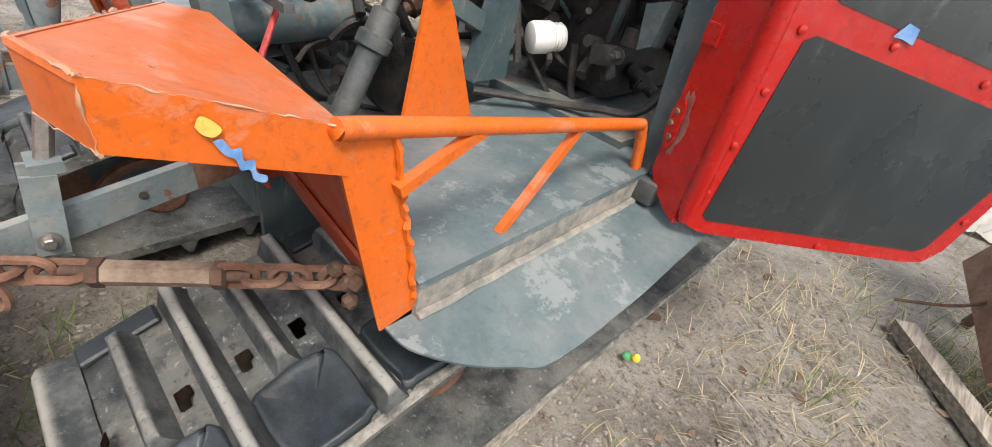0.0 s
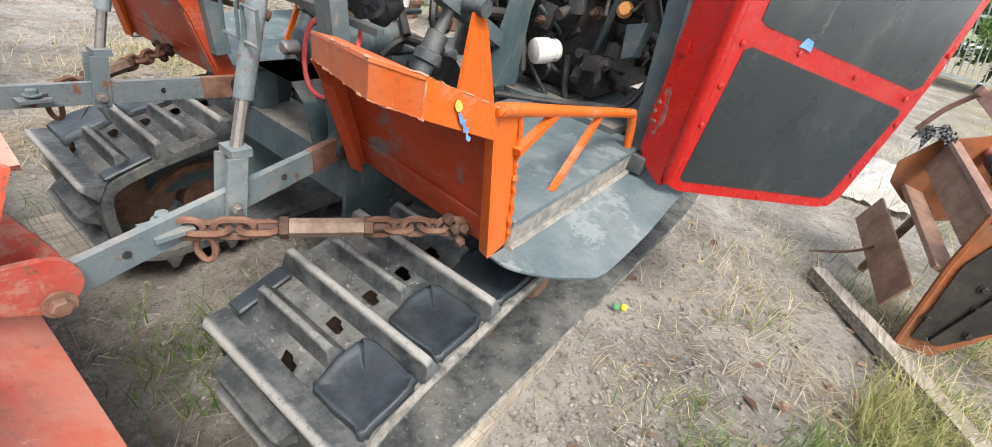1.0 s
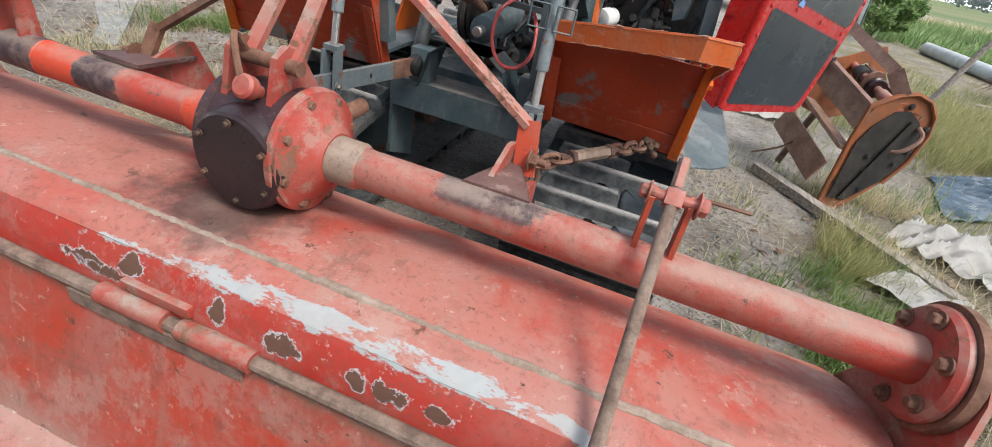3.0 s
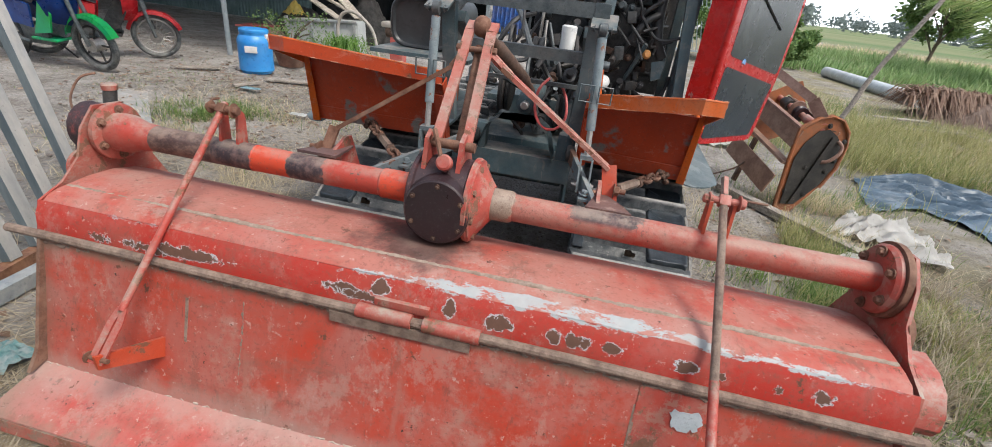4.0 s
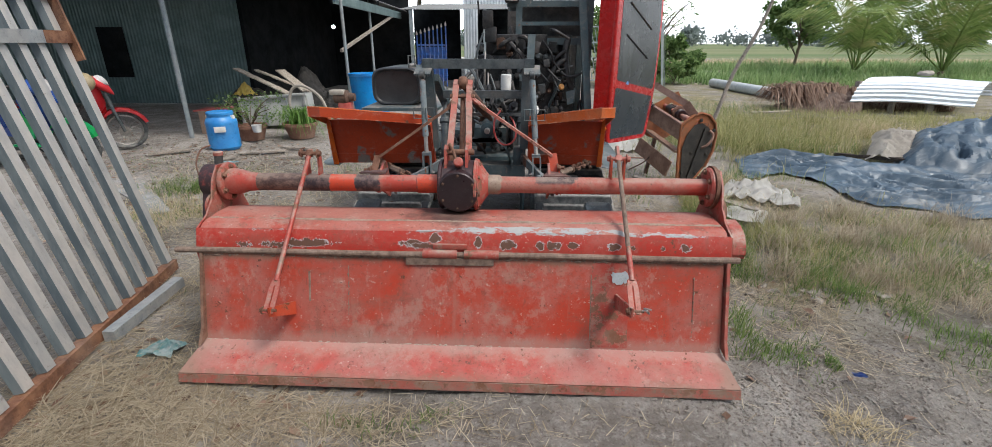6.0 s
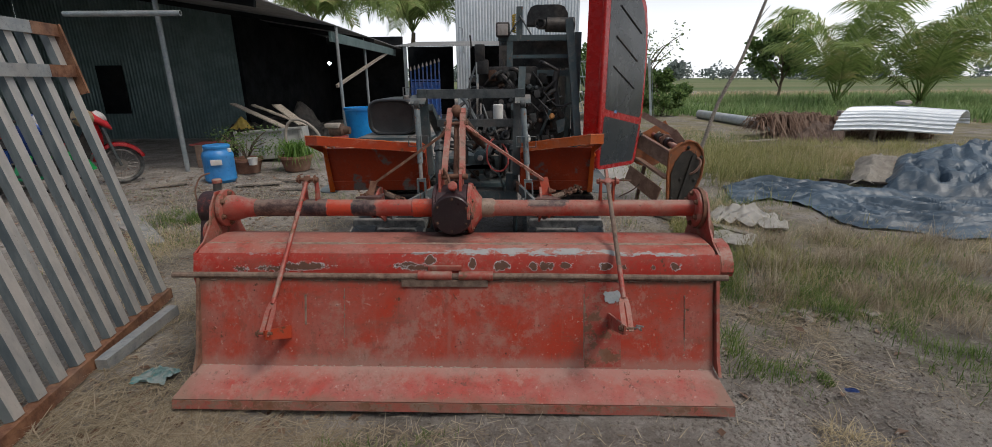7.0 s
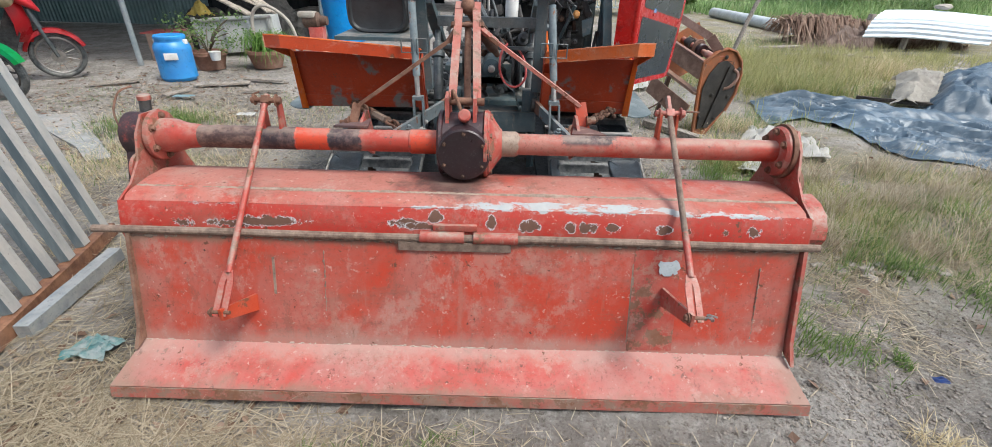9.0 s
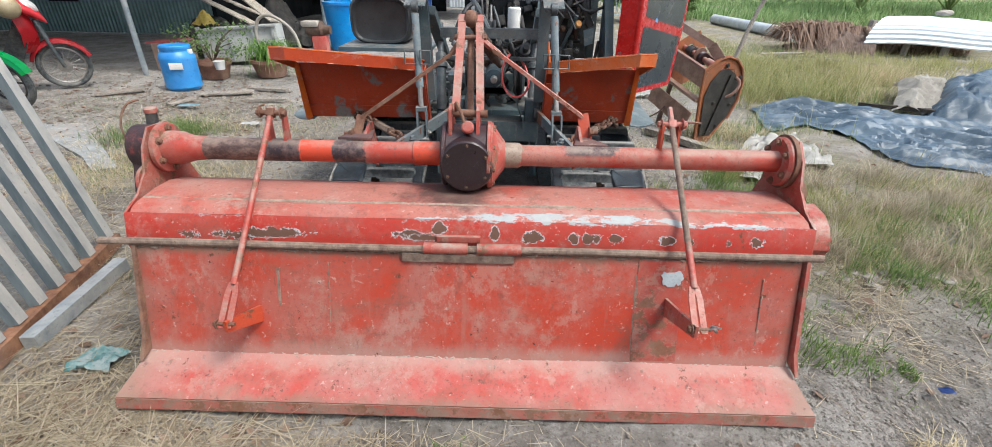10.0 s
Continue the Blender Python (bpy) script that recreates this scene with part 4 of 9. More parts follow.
def lug_mesh(length, h=0.046, w0=0.050, w1=0.019):
    """A rubber bar along x, standing in z, with a rounded crest and sloping ends."""
    bm = B()
    L = length / 2
    prof = [(1.0, 0.0, -0.004), (0.66, 0.002, h * 0.30), (0.50, 0.006, h * 0.72), (0.42, 0.012, h * 0.92), (0.20, 0.020, h)]
    rings = []
    for f, e, z in prof:
        w = w0 / 2 * f if f > 0.5 else w1 / 2 * f * 2
        n = 9
        xs = [-(L - e) + 2 * (L - e) * i / n for i in range(n + 1)]
        wob = [0.0016 * noise.noise(Vector((x * 22, z * 60, length))) for x in xs]
        rings.append([bm.verts.new((x, -w + o, z + o)) for x, o in zip(xs, wob)] + [bm.verts.new((x, w + o, z - o)) for x, o in zip(xs[::-1], wob)])
    k = len(rings[0])
    for a, b in zip(rings, rings[1:]):
        for i in range(k):
            bm.faces.new((a[i], a[(i + 1) % k], b[(i + 1) % k], b[i]))
    bm.faces.new(rings[-1])
    bm.faces.new(rings[0][::-1])
    bmesh.ops.recalc_face_normals(bm, faces=bm.faces)
    me = bpy.data.meshes.new("lug")
    bm.to_mesh(me)
    bm.free()
    me.materials.append(M_LUG)
    me.shade_smooth()
    me.set_sharp_from_angle(angle=radians(60))
    return me


def build_track(tractor, xi, xo, inner):
    """One crawler between xi (inner) and xo (outer edge)."""
    x0, x1 = min(xi, xo), max(xi, xo)
    xc, w = (x0 + x1) / 2, x1 - x0
    belt_pts = track_path(0.045)
    bm = B()
    rows = []
    for p, d in belt_pts:
        nrm = Vector((0, -d.z, d.y))
        if nrm.dot(p - Vector((0, 1.6, 0.28))) < 0:
            nrm = -nrm
        row = []
        for x, o in ((x0, 0.0), (x0 + 0.02, 0.004), (x1 - 0.02, 0.004), (x1, 0.0), (x1, -0.028), (x0, -0.028)):
            q = p + nrm * o
            row.append(bm.verts.new((x, q.y, q.z)))
        rows.append(row)
    for a, b in zip(rows, rows[1:] + rows[:1]):
        for i in range(6):
            bm.faces.new((a[i], a[(i + 1) % 6], b[(i + 1) % 6], b[i]))
    belt = part("rubber_track", bm, M_RUBBER, tractor, "worn dusty black rubber crawler track")
    rim = [p + Vector((x1 if xo > xi else x0, 0, 0)) for p, d in track_path(0.06)]
    part("track_rim", tube(B(), rim, 0.0085, 6, True), M_RIM, belt)
    long_m, short_m = lug_mesh(w), lug_mesh(w * 0.55, 0.038)
    pad = bpy.data.meshes.new("pad")
    bm = B()
    hw, hd = w * 0.165, 0.066
    rp = random.Random(12)
    shape = [math.copysign(abs(math.cos(g)) ** 0.22, math.cos(g)) * hw * rp.uniform(0.94, 1.04) + 1j * math.copysign(abs(math.sin(g)) ** 0.22, math.sin(g)) * hd * rp.uniform(0.92, 1.04) for g in (2 * math.pi * i / 28 for i in range(28))]
    rings = [[bm.verts.new((q.real * g, q.imag * g, z)) for q in shape] for g, z in ((1.05, -0.006), (1.0, 0.012), (0.95, 0.014), (0.86, 0.0105), (0.55, 0.0085), (0.2, 0.008))]
    for p, q in zip(rings, rings[1:]):
        for i in range(28):
            bm.faces.new((p[i], p[(i + 1) % 28], q[(i + 1) % 28], q[i]))
    bm.faces.new(rings[-1])
    bmesh.ops.recalc_face_normals(bm, faces=bm.faces)
    bm.to_mesh(pad)
    bm.free()
    pad.materials.append(M_RUBBER_WET)
    pad.shade_smooth()
    edge_pad = bpy.data.meshes.new("edge_pad")
    bm = B()
    box(bm, (0, 0, 0.003), (w * 0.10, 0.124, 0.014))
    bmesh.ops.bevel(bm, geom=bm.edges[:], offset=0.004, segments=1, affect="EDGES")
    bm.to_mesh(edge_pad)
    bm.free()
    edge_pad.materials.append(M_RUBBER_WET)
    # a slot is a thin raised plate, coloured like a shaded muddy hole
    hole = bpy.data.meshes.new("slot")
    bm = B()
    loop = [bm.verts.new((x, y, 0.0052)) for x, y in ((-0.019, -0.012), (0.016, -0.013), (0.019, -0.010), (0.020, 0.003), (0.006, 0.005), (0.003, 0.012), (-0.017, 0.012), (-0.020, 0.008))]
    bm.faces.new(loop)
    bmesh.ops.solidify(bm, geom=bm.faces[:], thickness=0.003)
    bm.to_mesh(hole)
    bm.free()
    hole.materials.append(M_SLOT)
    out_dir = 1 if xo > xi else -1

    def put(name, mesh, p, d, x):
        nrm = Vector((0, -d.z, d.y))
        if nrm.dot(p - Vector((0, 1.6, 0.28))) < 0:
            nrm = -nrm
        m = Matrix((Vector((1, 0, 0)), nrm.cross(Vector((1, 0, 0))), nrm)).transposed().to_4x4()
        ob = new(name, mesh)
        ob.parent = belt
        ob.matrix_basis = Matrix.Translation(Vector((x, p.y, p.z)) - tractor.location + nrm * 0.004) @ m

    stops = track_path(0.09)
    for i, (p, d) in enumerate(stops):
        if i % 2 == 0:
            put("lug", long_m, p, d, xc)
        else:
            put("lug", short_m, p, d, xc - out_dir * w * 0.14)
            if p.z > 0.2 and 0.72 < p.y < 1.5:
                put("pad", pad, p, d, xc + out_dir * w * 0.31)
                if i % 4 == 1:
                    put("pad", edge_pad, p, d, xc - out_dir * w * 0.44)
        q, e = p + d * 0.045, d
        if p.z > 0.2 and p.y < 1.6:
            put("slot", hole, q, e, xc)
    # wheels and frame inside the belt
    part("idler_wheel", lathe(B(), (xc - 0.05, 0.842, 0.225), (1, 0, 0), [(0, 0.03), (0, 0.08), (0.01, 0.104), (0.03, 0.104), (0.035, 0.085), (0.065, 0.085), (0.07, 0.104), (0.09, 0.104), (0.10, 0.08), (0.10, 0.03)], 28), M_RUST, tractor, "rusty idler wheel")
    for y in (1.02, 1.30, 1.58, 1.86, 2.14, 2.42):
        part("track_roller", lathe(B(), (xc - 0.07, y, 0.165), (1, 0, 0), [(0, 0.02), (0, 0.055), (0.012, 0.068), (0.035, 0.068), (0.04, 0.045), (0.10, 0.045), (0.105, 0.068), (0.128, 0.068), (0.14, 0.055), (0.14, 0.02)], 22), M_RUST, tractor)
    part("sprocket", lathe(B(), (xc - 0.04, 2.75, 0.325), (1, 0, 0), [(0, 0.04), (0, 0.15), (0.03, 0.165), (0.05, 0.165), (0.08, 0.15), (0.08, 0.04)], 24), M_RUST_D, tractor)
    bm = B()
    beam(bm, (xc, 0.86, 0.262), (xc, 2.7, 0.275), 0.11, 0.10)
    box(bm, (xc + inner * 0.09, 1.25, 0.33), (0.08, 0.20, 0.20))
    part("track_frame", bm, M_GREY, tractor, "grey painted track frame", bevel=0.006)
    part("guide_arm", tube(B(), curve_pts([(xc + inner * 0.10, 0.842, 0.225), (xc + inner * 0.10, 0.93, 0.30), (xc + inner * 0.10, 1.05, 0.30), (xc + inner * 0.10, 1.12, 0.20)]), 0.017, 8), M_RUST, tractor)
    return belt


def chain(name, p0, p1, n, parent, r=0.0065, L=0.062, W=0.036, mat=None):
    """Oval links in a line from p0 to p1, turned in turn."""
    p0, p1 = Vector(p0), Vector(p1)
    d = (p1 - p0).normalized()
    u, v = basis(d)
    for i in range(n):
        c = p0 + (p1 - p0) * ((i + 0.5) / n)
        s = u if i % 2 else v
        pts = []
        for a in np.linspace(0, 2 * math.pi, 14, endpoint=False):
            e = (L - W) / 2 * (1 if math.cos(a) > 0 else -1)
            pts.append(c + d * (e + W / 2 * math.cos(a)) + s * (W / 2 * math.sin(a)))
        part(name, tube(B(), pts, r, 6, True), mat or M_RUST, parent)


def fender(tractor, s, x_in, x_out, y_rear):
    """A box fender: leaning rear panel, triangular top with a turned-down skirt, corner post."""
    xa, xb = s * x_in, s * x_out
    zl = 0.90
    bm = B()
    plate(bm, [(xa, 1.105, 0.59), (xb - s * 0.03, 1.07, 0.592), (xb - s * 0.015, 1.0, 0.865), (xa, 1.01, 0.87)][::s], 0.006)
    pan = part("fender", bm, M_ORANGE_B, tractor, "orange fender panel with grey filler patches")
    bm = B()
    plate(bm, [(xa, 1.098, 0.592), (xb - s * 0.03, 1.062, 0.594), (xb - s * 0.03, 1.045, 0.655), (xa, 1.080, 0.655)][::s], 0.006)
    part("fender_flange", bm, M_ORANGE_B, pan)
    bm = B()
    A, C, D, E = (xa, 0.961, zl), (xb, y_rear, 0.966), (xb - s * 0.012, 0.995, 0.893), (xa, 1.02, 0.885)
    F = (xb - s * 0.075, y_rear - 0.022, 0.968)
    plate(bm, [A, F, C, D, E][::s], 0.005)
    part("fender_top", bm, M_LIPO if s > 0 else M_ORANGE, pan, "worn orange fender top")
    low = [(p[0], p[1], p[2] - 0.053) for p in (A, F, C, D)]
    for (p, q, lp, lq) in ((A, F, low[0], low[1]), (F, C, low[1], low[2])):
        part("fender_skirt", plate(B(), [p, lp, lq, q][::s], 0.005), M_LIPO if s > 0 else M_ORANGE_B, pan)
    bm = B()
    plate(bm, [C, low[2], low[3], D][::s], 0.005)
    part("fender_skirt", bm, M_ORANGE, pan)
    bm = B()
    plate(bm, [(xb - s * 0.014, 0.984, 0.885), (xb - s * 0.010, 1.039, 0.588), (xb - s * 0.011, 1.093, 0.60), (xb - s * 0.012, 1.05, 0.87)][::s], 0.007)
    part("corner_post", bm, M_ORANGE, pan, "bright orange welded corner post")
    bm = B()
    plate(bm, [(xb - s * 0.035, 0.99, 0.865), (xb - s * 0.04, 1.046, 0.588), (xb - s * 0.011, 1.036, 0.588), (xb - s * 0.015, 0.981, 0.885)][::s], 0.006)
    part("corner_post", bm, M_ORANGE, pan)
    bm = B()
    plate(bm, [(xa, 1.11, 0.588), (xa, 1.015, 0.87), (xa, 0.961, zl - 0.055), (xa, 0.985, 0.80), (xa, 1.06, 0.588)][::s], 0.006)
    part("inner_flange", bm, M_ORANGE_B, pan)
    bm = B()
    plate(bm, [(xa, 1.06, 0.59), (xa, 0.985, 0.80), (xa + s * 0.035, 0.99, 0.80), (xa + s * 0.035, 1.065, 0.59)][::s], 0.005)
    part("inner_flange", bm, M_ORANGE_B, pan)
    rng = random.Random(5 + s)
    # paint rubbed off along the folded edges
    for n_, (p, q) in enumerate(((A, F), (F, C), (C, D), (low[0], low[1]), (low[1], low[2]), (C, low[2]))):
        p, q = Vector(p), Vector(q)
        n = int((q - p).length / 0.006) + 4
        line = [p + (q - p) * (i / n) + V(rng.uniform(-1, 1), rng.uniform(-1, 1), rng.uniform(-1, 1)) * 0.0012 for i in range(n + 1)]
        rad = [0.0002 + 0.0050 * max(0.0, -0.04 + noise.noise(V(i * 0.16, 3.1 * n_, s))) for i in range(n + 1)]
        part("chipped_edge", tube(B(), line, rad, 6), M_CHIP, pan, "pale chipped paint along the edge")
    # weld beads
    bm = B()
    a, b = Vector((xb - s * 0.010, 1.05, 0.875)), Vector((xb - s * 0.009, 1.093, 0.61))
    tube(bm, [a + (b - a) * (i / 30) + V(rng.uniform(-1, 1), rng.uniform(-1, 1), 0) * 0.0025 for i in range(31)], [0.004 + 0.002 * rng.random() for _ in range(31)], 6)
    part("weld_bead", bm, M_ORANGE, pan)
    bm = B()
    a, b = Vector(D) + V(0, 0, 0.003), Vector((xb - s * 0.075, 1.0, 0.87))
    tube(bm, [a + (b - a) * (i / 10) + V(0, rng.uniform(-1, 1), rng.uniform(-1, 1)) * 0.002 for i in range(11)], 0.005, 6)
    part("weld_bead", bm, M_LIPO, pan)
    return pan


def build_tractor():
    T = thing("crawler_tractor", (0, 2.0, 0), "grey and orange crawler tractor, engine exposed, red cab door open", "tractor")
    build_track(T, 0.343, 0.785, -1)
    build_track(T, -0.265, -0.70, 1)
    fr = fender(T, 1, 0.305, 0.752, 0.81)
    fl = fender(T, -1, 0.270, 0.897, 0.79)
    # paint daubs on the fender's side
    blue = dusty("blue_paint_daub", (0.07, 0.22, 0.55), (0.20, 0.36, 0.62), 0.5, 0, 40, 0.1)
    yellow = dusty("yellow_paint_daub", (0.72, 0.52, 0.04), (0.75, 0.60, 0.10), 0.5)

    def on_skirt(u, z, o=0.003):
        y = 0.81 + u * 0.185
        return (0.752 - u * 0.012 + o, y, z + 0.010)

    def daub(k, pts):
        cu, cz = sum(u for u, z in pts) / len(pts), sum(z for u, z in pts) / len(pts)
        line = [on_skirt(cu + (u - cu) * k, cz + (z - cz) * k) for u, z in pts]
        return plate(B(), curve_pts(line + line[:1], 4)[:-1], 0.0008)

    part("paint_daub", daub(0.8, ((0.30, 0.912), (0.33, 0.921), (0.38, 0.916), (0.42, 0.905), (0.38, 0.899), (0.33, 0.903))), yellow, fr, "yellow paint daub")
    part("paint_daub", daub(0.95, ((0.36, 0.899), (0.40, 0.899), (0.43, 0.889), (0.47, 0.888), (0.475, 0.876), (0.52, 0.874), (0.525, 0.862), (0.57, 0.856), (0.56, 0.850), (0.51, 0.855), (0.495, 0.866), (0.455, 0.868), (0.44, 0.879), (0.395, 0.886))), blue, fr, "pale blue wavy paint daub")
    # platform and step
    for s, xi, xo in ((1, 0.31, 0.752), (-1, 0.27, 0.86)):
        bm = B()
        z = 0.655
        plate(bm, [(s * xi, 1.09, z), (s * xo, 1.09, z), (s * xo, 1.74, z + 0.02), (s * xi, 1.74, z + 0.02)][::s], 0.012)
        pf = part("platform", bm, M_PLATFORM, T, "dusty grey sheet metal foot platform")
        bm = B()
        plate(bm, [(s * xo, 1.09, z - 0.013), (s * (xo - 0.004), 1.09, z - 0.07), (s * (xo - 0.004), 1.76, z - 0.045), (s * xo, 1.76, z + 0.007)][::s], 0.008)
        part("platform_edge", bm, M_CAKED, pf, "dirt-caked platform edge")
        bm = B()
        edge = [(0.742, 1.045, 0.590), (0.785, 1.055, 0.582), (0.84, 1.10, 0.573), (0.885, 1.16, 0.567), (0.914, 1.226, 0.564), (0.916, 1.45, 0.574), (0.910, 1.60, 0.586), (0.903, 1.76, 0.595), (0.750, 1.78, 0.615), (0.746, 1.45, 0.604)]
        edge = [tuple(q) for q in curve_pts(edge[:6], 4)] + edge[6:]
        dx = xo - 0.752
        plate(bm, [(s * (x + dx), y, zz) for x, y, zz in edge][::s], 0.005)
        part("step_plate", bm, M_PLATFORM, pf, "bent grey step plate with worn patches", bevel=0.0)
        part("weld_bead", tube(B(), [(s * (xo + 0.002), y, z - 0.062 + (y - 1.09) * 0.030 + 0.0015 * math.sin(y * 70)) for y in np.linspace(1.09, 1.72, 40)], 0.007, 6), M_CAKED, pf)
    # step rail
    bm = B()
    tube(bm, curve_pts([(0.742, 0.985, 0.893), (0.740, 1.02, 0.888), (0.730, 1.32, 0.832), (0.720, 1.615, 0.777), (0.719, 1.638, 0.771), (0.720, 1.648, 0.755), (0.723, 1.658, 0.72), (0.726, 1.668, 0.66)], 4), 0.0118, 14)
    rail = part("step_rail", bm, M_ORANGE, T, "orange tube step rail")
    part("rail_strut", beam(B(), (0.748, 1.049, 0.811), (0.735, 1.185, 0.855), 0.014, 0.015, (1, 0, 0)), M_ORANGE, rail, bevel=0.002)
    part("rail_strut", beam(B(), (0.727, 1.261, 0.657), (0.726, 1.415, 0.812), 0.014, 0.014, (1, 0, 0)), M_ORANGE, rail, bevel=0.002)
    # orange cone bracket on the platform
    for s in (1, -1):
        bm = B()
        x = s * 0.365
        plate(bm, [(x + s * 0.02, 1.31, 0.66), (x, 1.52, 0.665), (x - s * 0.02, 1.455, 0.89), (x - s * 0.02, 1.42, 0.95), (x - s * 0.02, 1.39, 0.95), (x - s * 0.015, 1.375, 0.88)][::s], 0.010)
        c = part("cylinder_bracket", bm, M_ORANGE, T, "orange tapered cylinder bracket")
        part("bracket_boss", cyl(B(), (x - s * 0.06, 1.405, 0.95), (x, 1.405, 0.95), 0.022), M_STEEL, c)
    # lower links
    for s, xf, zf, mt in ((1, 0.275, 0.631, M_GREY), (-1, -0.137, 0.645, M_GREY)):
        rear = Vector((0.415 if s > 0 else -0.365, 0.47, 0.605))
        front = Vector((xf, 1.051, zf))
        bm = B()
        beam(bm, rear, front, 0.016, 0.052)
        ln = part("lower_link", bm, M_LINK, T, "grey flat-bar lower link with rusty ends", bevel=0.003)
        d = (front - rear).normalized()
        part("link_end", beam(B(), front - d * 0.10, front - d * 0.005, 0.0175, 0.054), M_RUST, ln, bevel=0.003)
        part("link_ball", lathe(B(), front - V(0.02, 0, 0), (1, 0, 0), [(0, 0.018), (0.004, 0.032), (0.016, 0.036), (0.03, 0.032), (0.04, 0.018)], 20), M_BLACK, ln)
        # holes are raised black discs, the shade inside them put into the colour
        for t in (0.18, 0.34, 0.50, 0.70):
            p = rear + (front - rear) * t
            part("link_hole", lathe(B(), p + V(0.009, 0, 0), (1, 0, 0), [(0, 0.007), (0.001, 0.007)], 10), M_BLACK, ln)
        # lift rod
        q = rear + (front - rear) * 0.49
        topj = Vector((0.310 if s > 0 else -0.285, 0.90, 1.125))
        dd = (topj - q).normalized()
        bm = B()
        cyl(bm, q + dd * 0.10, q + dd * 0.20, 0.011, n=10)
        lr = part("lift_rod", bm, M_BARE, T, "grey threaded lift rod")
        part("rod_tube", cyl(B(), q + dd * 0.19, topj - dd * 0.03, 0.0165, n=16), M_LINK, lr)
        bm = B()
        for e in (-1, 1):
            beam(bm, q + V(e * 0.020, 0, -0.03), q + V(e * 0.020, 0, 0.03) + dd * 0.06, 0.007, 0.036, (0, 1, 0))
        box(bm, q + dd * 0.098, (0.046, 0.036, 0.016))
        pieces("rod_fork", bm, M_LINK, lr, bevel=0.004)
        bm = B()
        bolt(bm, q + V(0.024, 0, -0.005), (1, 0, 0), 0.009, 0.010)
        bolt(bm, q + V(-0.024, 0, -0.005), (-1, 0, 0), 0.009, 0.010, 0.008)
        pieces("fork_bolt", bm, M_BARE, lr)
        # lift arm
        bm = B()
        for e in (-0.022, 0.022):
            beam(bm, topj + V(e, -0.01, 0.0), (s * 0.298 + 0.012 + e, 1.0, 1.168), 0.008, 0.045, (1, 0, 0))
        pieces("lift_arm", bm, M_GREY, T, bevel=0.003)
        bm = B()
        lathe(bm, topj - V(0.016, 0, 0), (1, 0, 0), [(0, 0.014), (0.004, 0.023), (0.028, 0.023), (0.032, 0.014)], 16)
        bolt(bm, topj + V(0.028, 0, 0), (1, 0, 0), 0.009, 0.01)
        bolt(bm, topj - V(0.028, 0, 0), (-1, 0, 0), 0.009, 0.01)
        part("rod_eye", bm, M_STEEL, lr)
        # wire locking hoops
        c = q + dd * 0.30
        for o, wx in ((-0.030, 0.024), (0.034, 0.022)):
            p = c + V(o, -0.02, 0.02)
            pts = [p + V(-wx, 0, 0.026), p + V(wx, 0, 0.026), p + V(wx, 0, -0.030), p + V(-wx, 0, -0.030)]
            part("locking_hoop", tube(B(), pts, 0.0035, 6, True), M_GREY, lr)
        # check chain with turnbuckle
        e0 = Vector((0.366 if s > 0 else -0.295, 0.645, 0.611))
        e1 = Vector((0.649 if s > 0 else -0.61, 1.050, 0.608))
        cd = (e1 - e0).normalized()
        tb = part("turnbuckle", lathe(B(), e0 + cd * 0.170, cd, [(0, 0.012), (0.003, 0.0175), (0.152, 0.0175), (0.157, 0.012)], 6), M_TAN_RUST, T, "rusty turnbuckle check chain")
        for o in (0.166, 0.310):
            part("lock_nut", lathe(B(), e0 + cd * o, cd, [(0, 0.014), (0.003, 0.0205), (0.017, 0.0205), (0.020, 0.014)], 6), M_RUST_D, tb)
        part("turnbuckle_rod", cyl(B(), e0 + cd * 0.135, e0 + cd * 0.36, 0.009), M_RUST_D, tb)
        chain("chain_link", e0 + cd * 0.0, e0 + cd * 0.155, 4, tb)
        chain("chain_link", e0 + cd * 0.325, e1, 5, tb, L=0.05)
        bm = B()
        tube(bm, [e0 + cd * 0.05 + V(0.0, 0, -0.012) + V(0.012 * math.sin(a), 0.01 * math.sin(a), -0.028 + 0.026 * math.cos(a)) for a in np.linspace(0, 6.28, 14, endpoint=False)], 0.006, 6, True)
        part("chain_link", bm, M_RUST, tb)
        bm = B()
        bolt(bm, e0 + V(-s * 0.012, 0, 0.012), (0, 0, 1), 0.012, 0.012)
        plate(bm, [e0 + V(-0.03, -0.035, 0.006), e0 + V(0.03, -0.03, 0.006), e0 + V(0.03, 0.03, 0.006), e0 + V(-0.03, 0.035, 0.006)], 0.008)
        pieces("chain_anchor", bm, M_LINK, tb)
        box_b = B()
        rng = random.Random(3)
        for i in range(9):
            lathe(box_b, e1 + V(rng.uniform(-0.03, 0.03), rng.uniform(-0.02, 0.01), rng.uniform(-0.025, 0.025)), (rng.random(), rng.random(), rng.random() + 0.1), [(-0.012, 0.004), (-0.006, 0.012), (0.006, 0.012), (0.012, 0.004)], 8)
        part("chain_shackle", box_b, M_RUST_D, tb)
    # hitch frame bars
    bm = B()
    beam(bm, (-0.294, 0.99, 1.178), (0.324, 0.99, 1.178), 0.05, 0.05)
    ub = part("upper_cross_bar", bm, M_STEEL, T, "blue-grey square cross bar", bevel=0.003)
    for x in (0.295, -0.268):
        part("bar_collar", box(B(), (x, 0.99, 1.177), (0.054, 0.056, 0.056)), M_STEEL, ub, bevel=0.003)
    part("lower_cross_bar", beam(B(), (-0.19, 1.02, 1.012), (0.257, 1.02, 1.012), 0.045, 0.042), M_STEEL, T, bevel=0.003)
    part("thin_cross_bar", beam(B(), (-0.20, 1.15, 0.882), (0.28, 1.15, 0.882), 0.02, 0.016), M_STEEL, T)
